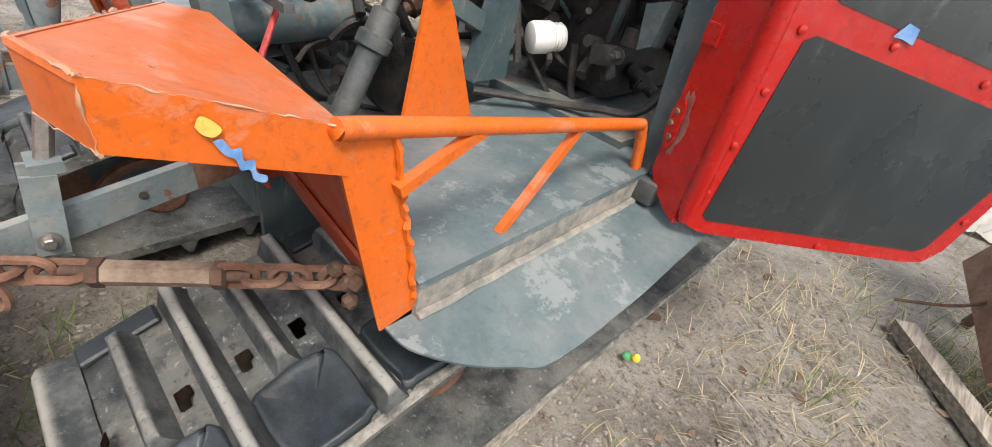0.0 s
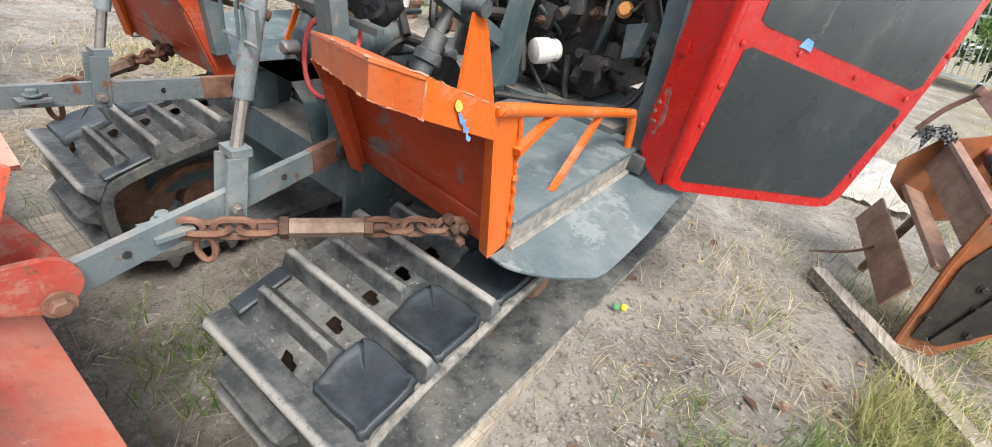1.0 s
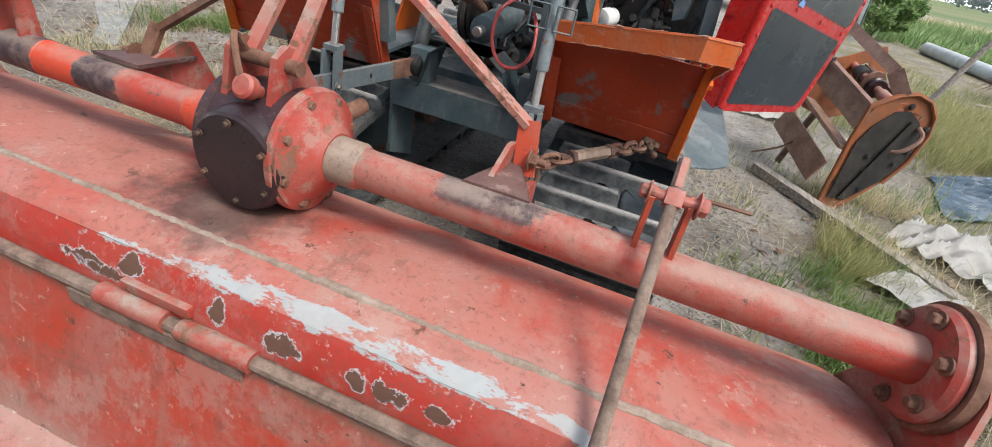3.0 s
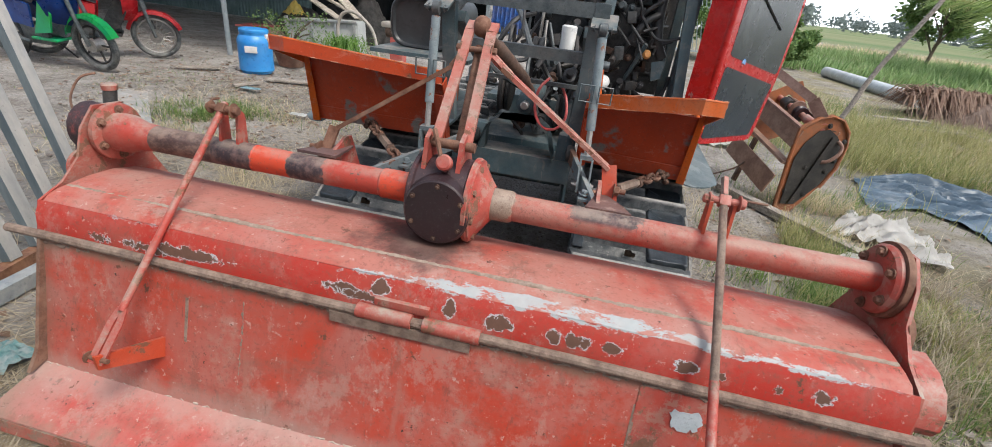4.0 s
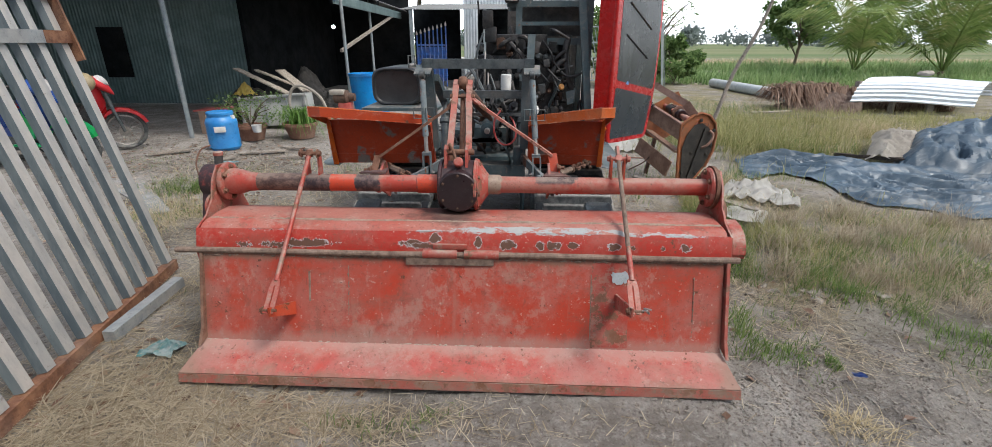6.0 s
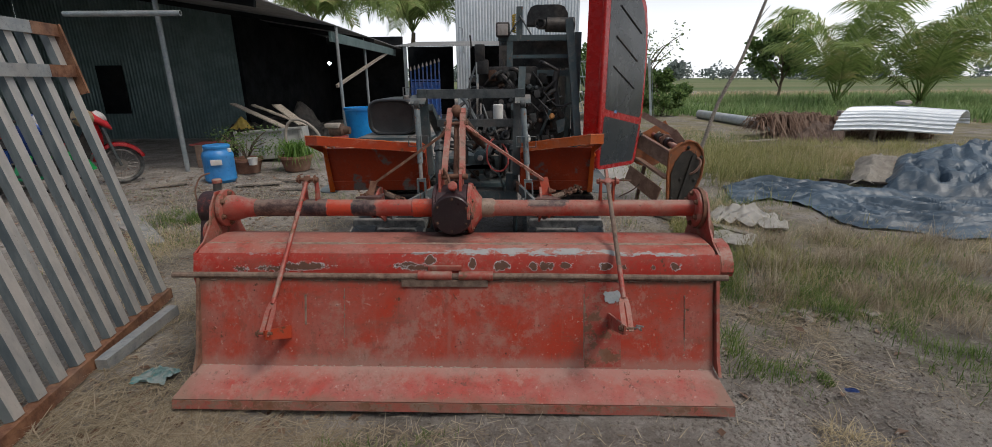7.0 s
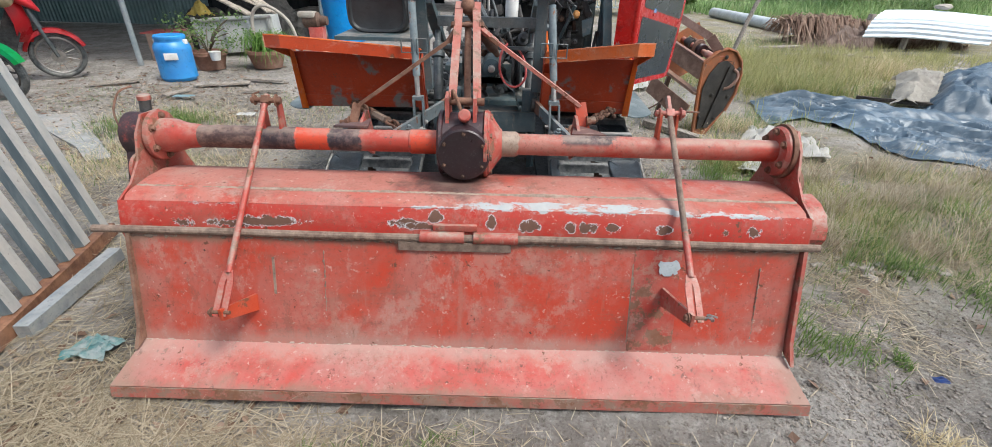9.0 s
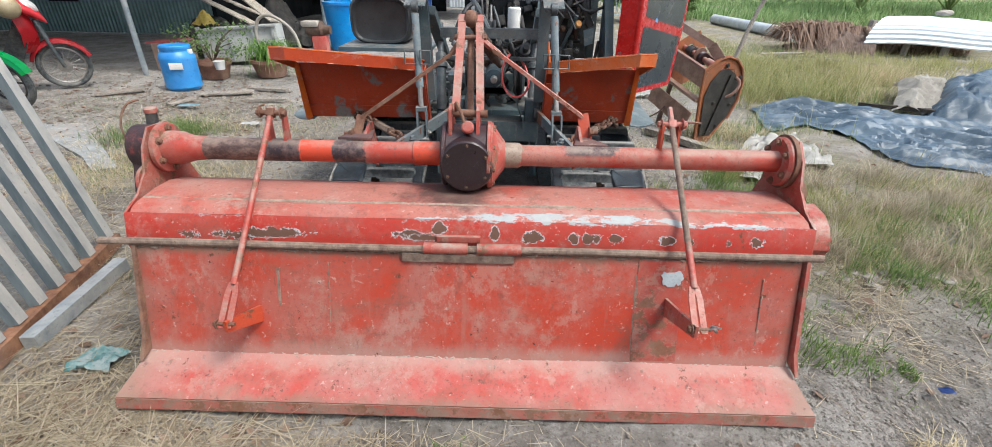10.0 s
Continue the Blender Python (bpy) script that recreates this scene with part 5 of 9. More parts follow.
    for s in (-1, 1):
        part("frame_upright", beam(B(), (s * 0.265 + 0.012, 1.05, 0.70), (s * 0.275 + 0.006, 1.0, 1.16), 0.05, 0.04, (0, 1, 0)), M_GREY, T, bevel=0.004)
        part("frame_stay", beam(B(), (s * 0.255 + 0.012, 1.05, 1.10), (s * 0.26 + 0.012, 1.70, 0.80), 0.04, 0.05, (1, 0, 0)), M_GREY, T, bevel=0.004)
    part("top_link", lathe(B(), (-0.02, 0.54, 1.10), (0.10, 0.45, -0.22), [(0, 0.01), (0.03, 0.016), (0.10, 0.016), (0.12, 0.024), (0.42, 0.024), (0.46, 0.016), (0.53, 0.012)], 14), M_RUST_D, T, "dark rusty top link")
    # transmission, arch bracket, power shaft
    part("transmission_housing", box(B(), (0.03, 1.42, 0.50), (0.44, 0.34, 0.20)), M_GREY, T, "dark grey transmission housing", bevel=0.012)
    part("transmission_housing", box(B(), (0.03, 1.84, 0.56), (0.40, 0.49, 0.34)), M_GREY, T, bevel=0.012)
    bm = B()
    beam(bm, (-0.225, 1.12, 0.54), (0.275, 1.12, 0.54), 0.13, 0.10)
    hm_ = part("hitch_cross_member", bm, M_GREY, T, "blue-grey hitch cross member", bevel=0.006)
    part("side_plate", plate(B(), [(0.285, 1.06, 0.60), (0.285, 1.06, 0.30), (0.27, 1.20, 0.24), (0.27, 1.24, 0.60)], 0.012), M_GREY, hm_, bevel=0.004)
    part("side_plate", plate(B(), [(-0.235, 1.06, 0.60), (-0.235, 1.24, 0.60), (-0.22, 1.20, 0.24), (-0.235, 1.06, 0.30)], 0.012), M_GREY, hm_, bevel=0.004)
    for s in (-1, 1):
        part("link_bracket", box(B(), (s * 0.19 + 0.06, 1.09, 0.645), (0.075, 0.06, 0.11)), M_GREY, hm_, bevel=0.006)
    # bent guard over the shaft, one folded strip
    prof = [(-0.125, 0.58), (-0.09, 0.70), (-0.045, 0.735), (0.115, 0.735), (0.165, 0.70), (0.205, 0.58)]
    bm = B()
    vr = [(bm.verts.new((x, 1.03, z)), bm.verts.new((x, 1.17, z))) for x, z in prof]
    for a, b in zip(vr, vr[1:]):
        bm.faces.new((a[0], b[0], b[1], a[1]))
    bmesh.ops.solidify(bm, geom=bm.faces[:], thickness=0.034)
    part("shaft_guard", bm, M_GREY, T, "blue-grey bent shaft guard", bevel=0.003)
    part("power_shaft_housing", lathe(B(), (0.055, 1.09, 0.795), (0.01, 1, 0.06), [(0, 0.022), (0.01, 0.042), (0.16, 0.046), (0.30, 0.05)], 22), M_GREY, T)
    part("power_shaft", lathe(B(), (0.055, 1.10, 0.795), (0, -1, 0), [(0, 0.017), (0.045, 0.017), (0.05, 0.013)], 12), M_BARE, T)
    part("red_cable", tube(B(), curve_pts([(0.13, 1.16, 0.90), (0.10, 1.10, 0.86), (0.098, 1.08, 0.78), (0.135, 1.07, 0.72), (0.19, 1.08, 0.715), (0.225, 1.10, 0.76), (0.215, 1.14, 0.83), (0.18, 1.18, 0.88)]), 0.006, 7), dusty("red_cable_plastic", (0.40, 0.03, 0.03), (0.55, 0.10, 0.09), 0.5), T, "red rubber cable loop")
    # pulleys behind
    for x, y, z, r in ((-0.10, 1.35, 0.80, 0.10), (0.01, 1.42, 0.98, 0.055), (0.16, 1.45, 0.70, 0.09)):
        part("pulley", lathe(B(), (x, y, z), (1, 0, 0), [(0, 0.02), (0, r), (0.012, r), (0.022, r * 0.82), (0.034, r), (0.046, r), (0.046, 0.02)], 28), M_BLACK, T)
    part("drive_belt", tube(B(), [(-0.08, 1.35 + 0.10 * math.cos(a) * (1 if math.sin(a) < 0 else 0.6), 0.80 + 0.10 * math.sin(a) + (0.17 if math.sin(a) > 0 else 0)) for a in np.linspace(0, 6.283, 40, endpoint=False)], 0.009, 6, True), M_HOSE, T)
    rg = random.Random(23)
    for i in range(26):
        a = Vector((rg.uniform(-0.20, 0.24), rg.uniform(1.12, 1.5), rg.uniform(0.70, 1.02)))
        b = a + V(rg.uniform(-0.16, 0.16), rg.uniform(0.0, 0.3), rg.uniform(-0.22, 0.22))
        part("hydraulic_hose", tube(B(), curve_pts([a, (a + b) / 2 + V(rg.uniform(-0.05, 0.05), -0.05, rg.uniform(-0.06, 0.06)), b], 6), rg.choice([0.006, 0.009, 0.012]), 7), rg.choice([M_HOSE, M_HOSE, M_BLACK, M_STEEL]), T)
    for i in range(14):
        a = Vector((rg.uniform(-0.18, 0.22), rg.uniform(1.2, 1.55), rg.uniform(0.62, 0.98)))
        part("valve_fitting", lathe(B(), a, (rg.uniform(-1, 1), -1, rg.uniform(-1, 1)), [(-0.03, 0.016), (0, 0.028), (0.02, 0.028), (0.024, 0.016), (0.05, 0.014)], 10), rg.choice([M_BLACK, M_STEEL, M_RUST_D]), T)
    # hydraulic cylinder and hoses
    part("hydraulic_cylinder", lathe(B(), (0.255, 1.22, 0.60), (0.02, 0.24, 0.50), [(0, 0.026), (0.22, 0.026), (0.225, 0.036), (0.25, 0.036), (0.255, 0.028), (0.30, 0.028), (0.305, 0.016), (0.46, 0.016)], 18), M_STEEL, T, "grey hydraulic cylinder")
    part("hydraulic_cylinder", lathe(B(), (-0.225, 1.22, 0.60), (-0.02, 0.24, 0.50), [(0, 0.026), (0.22, 0.026), (0.225, 0.036), (0.25, 0.036), (0.255, 0.028), (0.30, 0.028), (0.305, 0.016), (0.46, 0.016)], 18), M_STEEL, T)
    rng = random.Random(11)
    # engine: block with pumps, flanges, pipes
    low_parts = set(T.children)
    eng = part("engine_block", box(B(), (0.23, 2.16, 0.92), (0.56, 0.62, 0.50)), M_BLACK, T, "oily black diesel engine block", bevel=0.015)
    part("cylinder_head", box(B(), (0.23, 2.16, 1.24), (0.44, 0.58, 0.14)), M_BLACK, eng, bevel=0.015)
    part("oil_pan", box(B(), (0.20, 2.06, 0.62), (0.50, 0.5, 0.10)), M_BLACK, eng, bevel=0.015)
    for i in range(150):
        bm = B()
        side = rng.random()
        if side < 0.55:
            p = Vector((0.51 + rng.uniform(-0.01, 0.07), rng.uniform(1.86, 2.44), rng.uniform(0.70, 1.24)))
            d = Vector((1, 0, 0))
        else:
            p = Vector((rng.uniform(-0.06, 0.56), 1.85 + rng.uniform(-0.08, 0.02), rng.uniform(0.70, 1.26)))
            d = Vector((0, -1, 0))
        q = rng.random()
        if q < 0.35:
            lathe(bm, p, d + V(rng.uniform(-0.3, 0.3), rng.uniform(-0.3, 0.3), rng.uniform(-0.5, 0.5)), [(-0.03, 0.02), (0, rng.uniform(0.012, 0.028)), (rng.uniform(0.03, 0.07), rng.uniform(0.010, 0.022))], 14)
        elif q < 0.75:
            box(bm, p, (rng.uniform(0.02, 0.07), rng.uniform(0.02, 0.07), rng.uniform(0.02, 0.08)), (rng.uniform(-15, 15), rng.uniform(-15, 15), rng.uniform(-20, 20)))
        else:
            bolt(bm, p, d, 0.013, 0.018, 0.02)
        part("engine_fitting", bm, rng.choice([M_BLACK, M_BLACK, M_BLACK, M_BLACK, M_HOSE, M_RUST_D, M_STEEL]), eng, bevel=0.0 if q > 0.75 else 0.003)
    for i in range(44):
        a = Vector((rng.uniform(-0.02, 0.60), rng.uniform(1.72, 1.86), rng.uniform(0.72, 1.30)))
        b = a + V(rng.uniform(-0.22, 0.22), rng.uniform(-0.05, 0.25), rng.uniform(-0.32, 0.22))
        m = (a + b) / 2 + V(rng.uniform(-0.06, 0.06), rng.uniform(-0.08, 0.02), rng.uniform(-0.10, 0.08))
        part("hose", tube(B(), curve_pts([a, m, b], 8), rng.choice([0.006, 0.008, 0.011, 0.016]), 8), rng.choice([M_HOSE, M_HOSE, M_HOSE, M_BLACK, M_GREY]), eng)
    of = part("oil_filter", lathe(B(), (0.375, 1.80, 0.793), (-0.45, -1, -0.10), [(0, 0.03), (0.008, 0.035), (0.012, 0.031), (0.018, 0.035), (0.022, 0.031), (0.028, 0.035), (0.032, 0.034), (0.037, 0.039), (0.080, 0.039), (0.088, 0.036), (0.092, 0.026)], 24), M_WHITEP, eng, "white oil filter canister")
    part("fuel_filter", lathe(B(), (0.165, 1.55, 0.92), (0, 0, 1), [(0, 0.03), (0.004, 0.036), (0.13, 0.036), (0.135, 0.03)], 20), M_WHITEP, eng, "white fuel filter canister")
    part("radiator_hose", tube(B(), curve_pts([(0.60, 1.90, 1.30), (0.58, 1.86, 1.16), (0.60, 1.84, 1.02), (0.64, 1.84, 0.94)]), 0.026, 12), M_HOSE, eng)
    part("radiator_hose", tube(B(), curve_pts([(0.40, 1.86, 0.86), (0.46, 1.82, 1.00), (0.52, 1.82, 1.10), (0.58, 1.84, 1.14)]), 0.020, 12), M_HOSE, eng)
    part("blue_bracket", plate(B(), [(0.60, 1.80, 0.92), (0.665, 1.78, 0.94), (0.655, 1.77, 0.85), (0.615, 1.79, 0.83)], 0.03), M_GREY, eng, bevel=0.004)
    part("filler_cap", lathe(B(), (0.555, 1.81, 0.951), (0.3, -1, 0.3), [(0, 0.02), (0.012, 0.024), (0.026, 0.016)], 14), dusty("orange_cap_plastic", (0.55, 0.22, 0.03), (0.62, 0.30, 0.06), 0.5), eng, "orange oil filler cap")
    for z, r in ((0.735, 0.010),):
        part("hose", tube(B(), curve_pts([(0.34, 1.55, z - 0.06), (0.45, 1.70, z - 0.07), (0.56, 1.74, z - 0.05), (0.66, 1.78, z - 0.02), (0.70, 1.84, z + 0.12)]), r, 8), M_HOSE, eng)
    part("engine_tray", box(B(), (0.22, 1.98, 0.64), (0.9, 0.55, 0.03)), M_GREY, T)
    # rack over the engine
    bars = [((0.16, 1.90, 1.508), (0.74, 1.90, 1.508), 0.045, 0.04), ((0.25, 1.90, 1.38), (0.735, 1.90, 1.38), 0.03, 0.025), ((0.235, 1.90, 1.262), (0.745, 1.90, 1.262), 0.045, 0.045),
            ((0.245, 1.90, 0.70), (0.245, 1.90, 1.53), 0.045, 0.04), ((0.735, 1.86, 0.66), (0.735, 1.86, 1.54), 0.05, 0.05), ((0.16, 2.35, 1.508), (0.74, 2.35, 1.508), 0.045, 0.04), ((0.735, 1.90, 1.508), (0.735, 2.35, 1.508), 0.04, 0.04), ((0.20, 1.90, 1.508), (0.20, 2.35, 1.508), 0.04, 0.04), ((0.735, 2.35, 0.66), (0.735, 2.35, 1.5), 0.05, 0.05), ((0.245, 2.35, 0.66), (0.245, 2.35, 1.5), 0.05, 0.05)]
    for a, b, w, h in bars:
        part("rack_bar", beam(B(), a, b, w, h, (0, 1, 0) if abs(a[2] - b[2]) > 0.3 else (0, 0, 1)), M_GREY, T, bevel=0.003)
    part("frame_upright", beam(B(), (0.305, 1.585, 0.68), (0.335, 1.72, 1.30), 0.05, 0.05, (1, 0, 0)), M_GREY, T, "grey leaning frame upright", bevel=0.004)
    part("frame_gusset", plate(B(), [(0.335, 1.56, 0.69), (0.335, 1.66, 0.69), (0.34, 1.66, 0.90)], 0.012), M_GREY, T)
    part("cab_pillar", beam(B(), (0.765, 1.70, 0.60), (0.66, 1.78, 1.62), 0.05, 0.035, (0, 1, 0)), M_GREY, T, "worn grey cab pillar", bevel=0.004)
    part("pillar_foot", box(B(), (0.775, 1.68, 0.605), (0.06, 0.07, 0.05)), M_STEEL, T, bevel=0.006)
    part("air_box", box(B(), (0.46, 2.22, 1.40), (0.44, 0.40, 0.14)), M_BLACK, T, bevel=0.012)
    part("rear_cover", plate(B(), [(0.26, 1.99, 1.30), (0.72, 1.99, 1.30), (0.72, 2.0, 1.50), (0.26, 2.0, 1.50)], 0.02), M_BLACK, T, bevel=0.004)
    rd = part("radiator", box(B(), (0.46, 2.55, 1.10), (0.62, 0.10, 0.90)), M_BLACK, T, bevel=0.008)
    mf = part("muffler", lathe(B(), (0.455, 1.93, 1.603), (1, 0.12, -0.02), [(0.0, 0.035), (0.05, 0.035), (0.055, 0.052), (0.22, 0.052), (0.225, 0.056), (0.26, 0.056), (0.265, 0.04)], 24), M_BLACK, T, "dark cylindrical air cleaner")
    part("muffler_mouth", lathe(B(), (0.462, 1.90, 1.605), (-0.05, -1, 0), [(0, 0.038), (0.02, 0.038), (0.02, 0.030), (-0.01, 0.028)], 22, False), M_HOSE, mf)
    bm = B()
    pts = [(0.37, 1.60), (0.375, 1.68), (0.40, 1.725), (0.44, 1.74), (0.60, 1.74), (0.645, 1.725), (0.67, 1.68), (0.675, 1.60)]
    plate(bm, [(x, 2.10, z) for x, z in pts], 0.14)
    part("seat_back", bm, M_BLACK, T, "dark rounded seat back", bevel=0.02)
    lp = part("work_lamp", box(B(), (0.195, 1.84, 1.56), (0.10, 0.07, 0.10)), M_BLACK, T, "square work lamp with a cloudy lens", bevel=0.015)
    part("lens", box(B(), (0.195, 1.803, 1.558), (0.075, 0.006, 0.075)), dusty("cloudy_lamp_glass", (0.30, 0.28, 0.26), (0.45, 0.42, 0.40), 0.25), lp, bevel=0.002)
    part("lamp_post", beam(B(), (0.315, 1.90, 1.51), (0.315, 1.90, 1.72), 0.045, 0.03, (0, 1, 0)), M_GREY, T, bevel=0.003)
    part("stay", tube(B(), [(0.315, 1.88, 1.66), (0.40, 1.88, 1.53)], 0.006, 6), M_STEEL, T)
    part("stay", tube(B(), [(0.315, 1.88, 1.64), (0.24, 1.88, 1.53)], 0.006, 6), M_STEEL, T)
    part("yellow_spring", tube(B(), [(0.275 + 0.012 * math.cos(a), 1.93 + 0.012 * math.sin(a), 1.55 + a * 0.0024) for a in np.linspace(0, 50, 120)], 0.005, 5), dusty("yellow_wire", (0.6, 0.4, 0.03), (0.7, 0.5, 0.08)), T, "yellow coiled spring")
    # valve levers at the left of the rack
    bm = B()
    box(bm, (0.03, 1.80, 1.40), (0.07, 0.08, 0.12))
    box(bm, (0.05, 1.80, 1.305), (0.08, 0.08, 0.10))
    vb = part("valve_block", bm, M_BLACK, T, bevel=0.006)
    for i in range(7):
        a = Vector((-0.02 + rng.uniform(0, 0.2), 1.76, rng.uniform(1.0, 1.4)))
        part("hydraulic_pipe", tube(B(), curve_pts([a, a + V(rng.uniform(-0.08, 0.08), -0.03, -0.14), a + V(rng.uniform(-0.1, 0.1), 0.0, -0.35)], 7), rng.choice([0.005, 0.008]), 7), rng.choice([M_STEEL, M_BARE, M_HOSE]), vb)
    part("lever", cyl(B(), (-0.03, 1.78, 1.44), (-0.035, 1.76, 1.52), 0.006), M_HOSE, vb)
    # fuel tank
    bm = B()
    prof = []
    for a in np.linspace(0, 2 * math.pi, 28, endpoint=False):
        ex = 0.182 * math.copysign(abs(math.cos(a)) ** 0.55, math.cos(a))
        ez = 0.132 * math.copysign(abs(math.sin(a)) ** 0.55, math.sin(a))
        prof.append((ex, ez))
    rows = [[bm.verts.new((-0.609 + x * g, y, 0.962 + z * g)) for x, z in prof] for y, g in ((1.676, 0.78), (1.674, 0.82), (1.662, 0.87), (1.660, 0.92), (1.668, 0.97), (1.685, 1.0), (2.13, 1.0), (2.15, 0.93))]
    for p, q in zip(rows, rows[1:]):
        for i in range(28):
            bm.faces.new((p[i], p[(i + 1) % 28], q[(i + 1) % 28], q[i]))
    bm.faces.new(rows[0])
    bm.faces.new(rows[-1])
    tk = part("fuel_tank", bm, M_TANK, T, "dark rounded fuel tank with a dusty end")
    part("tank_strap", box(B(), (-0.44, 1.7, 1.06), (0.05, 0.03, 0.12), (0, 35, 0)), M_STEEL, tk)
    part("tank_fitting", tube(B(), [(-0.50, 1.60, 1.09), (-0.50, 1.60, 1.17), (-0.455, 1.60, 1.17), (-0.455, 1.60, 1.10)], 0.005, 6), M_STEEL, tk)
    part("tank_cap", lathe(B(), (-0.48, 1.62, 1.09), (0, 0, 1), [(0, 0.025), (0.02, 0.025), (0.03, 0.015)], 14), M_BARE, tk)
    part("tank_shelf", box(B(), (-0.56, 1.72, 0.825), (0.52, 0.45, 0.02)), M_GREY, T)
    # the engine, rack and tank stand on their mounts
    for ob in T.children:
        if ob not in low_parts:
            ob.location += V(-0.012, 0, 0.036)
    # cab door, ajar: a narrow flange at the hinge, then the panel
    O, D = Vector((0.868, 1.652, 0)), Vector((0.382, 0.454, 0)).normalized()
    part("door_post", plate(B(), [(0.772, 1.69, 0.69), (0.772, 1.69, 1.98), (0.862, 1.66, 1.98), (0.862, 1.66, 0.618), (0.83, 1.6707, 0.632), (0.79, 1.684, 0.66)], 0.028), M_CAB, T, "glossy red cab door post", bevel=0.006)
    nb = Vector((D.y, -D.x, 0))

    def dp(u, z, o=0.0):
        return O + D * u + V(0, 0, z) + nb * o

    outline = [(-0.01, 0.66), (0.0, 0.625), (0.03, 0.612), (0.12, 0.606), (0.52, 0.587), (0.565, 0.592), (0.592, 0.625), (0.640, 0.86), (0.662, 1.02), (0.668, 1.20), (0.665, 1.45), (0.645, 1.62), (0.60, 1.77), (0.51, 1.88), (0.36, 1.95), (-0.01, 1.98)]
    bm = B()
    plate(bm, [dp(u, z, 0.014) for u, z in outline], 0.028)
    door = part("cab_door", bm, M_CAB, T, "glossy red cab door standing open with black panes", bevel=0.004)
    k = N("black_door_panel")
    pc = k.mix(k.noise(5, 7, 0.6), (0.012, 0.017, 0.021), (0.030, 0.036, 0.040))
    # pale upright streaks: smudges, and reflections painted into the colour
    pc = k.mix(k.math("MULTIPLY", k.step(k.noise(3.5, 8, 0.7, (1, 1, 0.35), 4), 0.50, 0.72), 0.5), pc, (0.095, 0.105, 0.105))
    pc = k.mix(k.math("MULTIPLY", k.step(k.noise(9, 9, 0.75, (2.5, 2.5, 0.4), 6), 0.60, 0.68), 0.4), pc, (0.16, 0.17, 0.165))
    k.bump(k.noise(1.8, 3), 0.10, 0.02)
    pane = k.done(pc, k.math("MULTIPLY_ADD", k.noise(4, 6, 0.6), 0.3, 0.12), 0.0, 0.5)
    for o in (0.0155, -0.0185):
        bm = B()
        plate(bm, [dp(u, z, o) for u, z in ((0.022, 0.652), (0.035, 0.641), (0.525, 0.618), (0.545, 0.630), (0.612, 0.885), (0.605, 0.900), (0.065, 0.995), (0.047, 0.985))], 0.003)
        part("pane", bm, pane, door, "dull black lower panel")
        bm = B()
        plate(bm, [dp(u, z, o) for u, z in ((0.058, 1.055), (0.075, 1.043), (0.605, 0.953), (0.628, 0.968), (0.640, 1.20), (0.635, 1.45), (0.612, 1.60), (0.56, 1.74), (0.47, 1.85), (0.30, 1.90), (0.08, 1.92), (0.060, 1.88))], 0.003)
        part("pane", bm, pane, door, "dull black upper pane")
    for u, z in ((0.14, 1.22), (0.16, 1.42), (0.20, 1.62)):
        part("pane_rib", tube(B(), [dp(u, z + 0.12, 0.0175), dp(u + 0.34, z - 0.04, 0.0175)], 0.006, 6), M_HOSE, door)
    bm = B()
    for u, z in ((0.012, 0.70), (0.018, 0.80), (0.025, 0.90), (0.035, 1.0), (0.20, 0.998), (0.40, 0.965), (0.60, 0.93), (0.652, 1.05), (0.585, 0.70), (0.625, 0.86), (0.30, 0.607), (0.655, 1.30)):
        lathe(bm, dp(u, z, 0.0145), nb, [(0, 0.008), (0.003, 0.007), (0.004, 0.003)], 10)
    pieces("rivet", bm, M_CAB, door)
    part("door_bend", tube(B(), [(0.868, 1.645, 0.628), (0.867, 1.647, 0.66), (0.867, 1.647, 1.30), (0.867, 1.647, 1.97)], [0.012, 0.020, 0.020, 0.018], 16), M_CAB, T, "rounded edge of the door post")

    def on_post(x, z, o):
        return V(x, 1.69 - (x - 0.772) / 3.0, z) + V(-0.316, -0.949, 0) * o

    worn = dusty("worn_red_primer", (0.26, 0.03, 0.028), (0.27, 0.13, 0.115), 0.7, 0, 30, 0.3)
    rr = random.Random(6)
    pts = []
    for i in range(26):
        g = 2 * math.pi * i / 26
        q = 1 + rr.uniform(-0.22, 0.22)
        pts.append(on_post(0.793 + 0.017 * q * math.cos(g), 0.795 - 0.060 * q * math.sin(g), 0.0287))
    part("worn_patch", plate(B(), pts, 0.0006), worn, T, "worn primer patch on the door post")
    pts = []
    for i in range(28):
        g = 2 * math.pi * i / 28
        q = 1 - 0.30 * math.cos(2 * g) * (0.6 if math.cos(g) < 0 else 1.0)
        pts.append(on_post(0.788 + 0.017 * q * math.cos(g), 0.795 - 0.040 * q * math.sin(g), 0.034))
    hp_ = part("hinge_leaf", plate(B(), pts, 0.005), M_CAB, T, "painted red hinge leaf", bevel=0.0012)
    bm = B()
    for x, z in ((0.787, 0.82), (0.790, 0.77), (0.783, 0.795)):
        bolt(bm, on_post(x, z, 0.036), (-0.316, -0.949, 0), 0.006, 0.004)
    pieces("hinge_bolt", bm, M_RUST, hp_)
    bm = B()
    for z in (0.96,):
        box(bm, V(0.782, 1.664, z), (0.03, 0.026, 0.035), (0, 0, -16))
    pieces("door_hinge", bm, M_CAB, door, bevel=0.004)
    bm = B()
    plate(bm, [dp(u, z, 0.017) for u, z in ((0.185, 1.012), (0.20, 1.034), (0.222, 1.028), (0.226, 1.004), (0.205, 1.010))], 0.001)
    part("sticker", bm, blue, door, "blue torn sticker")
    return T


build_tractor()


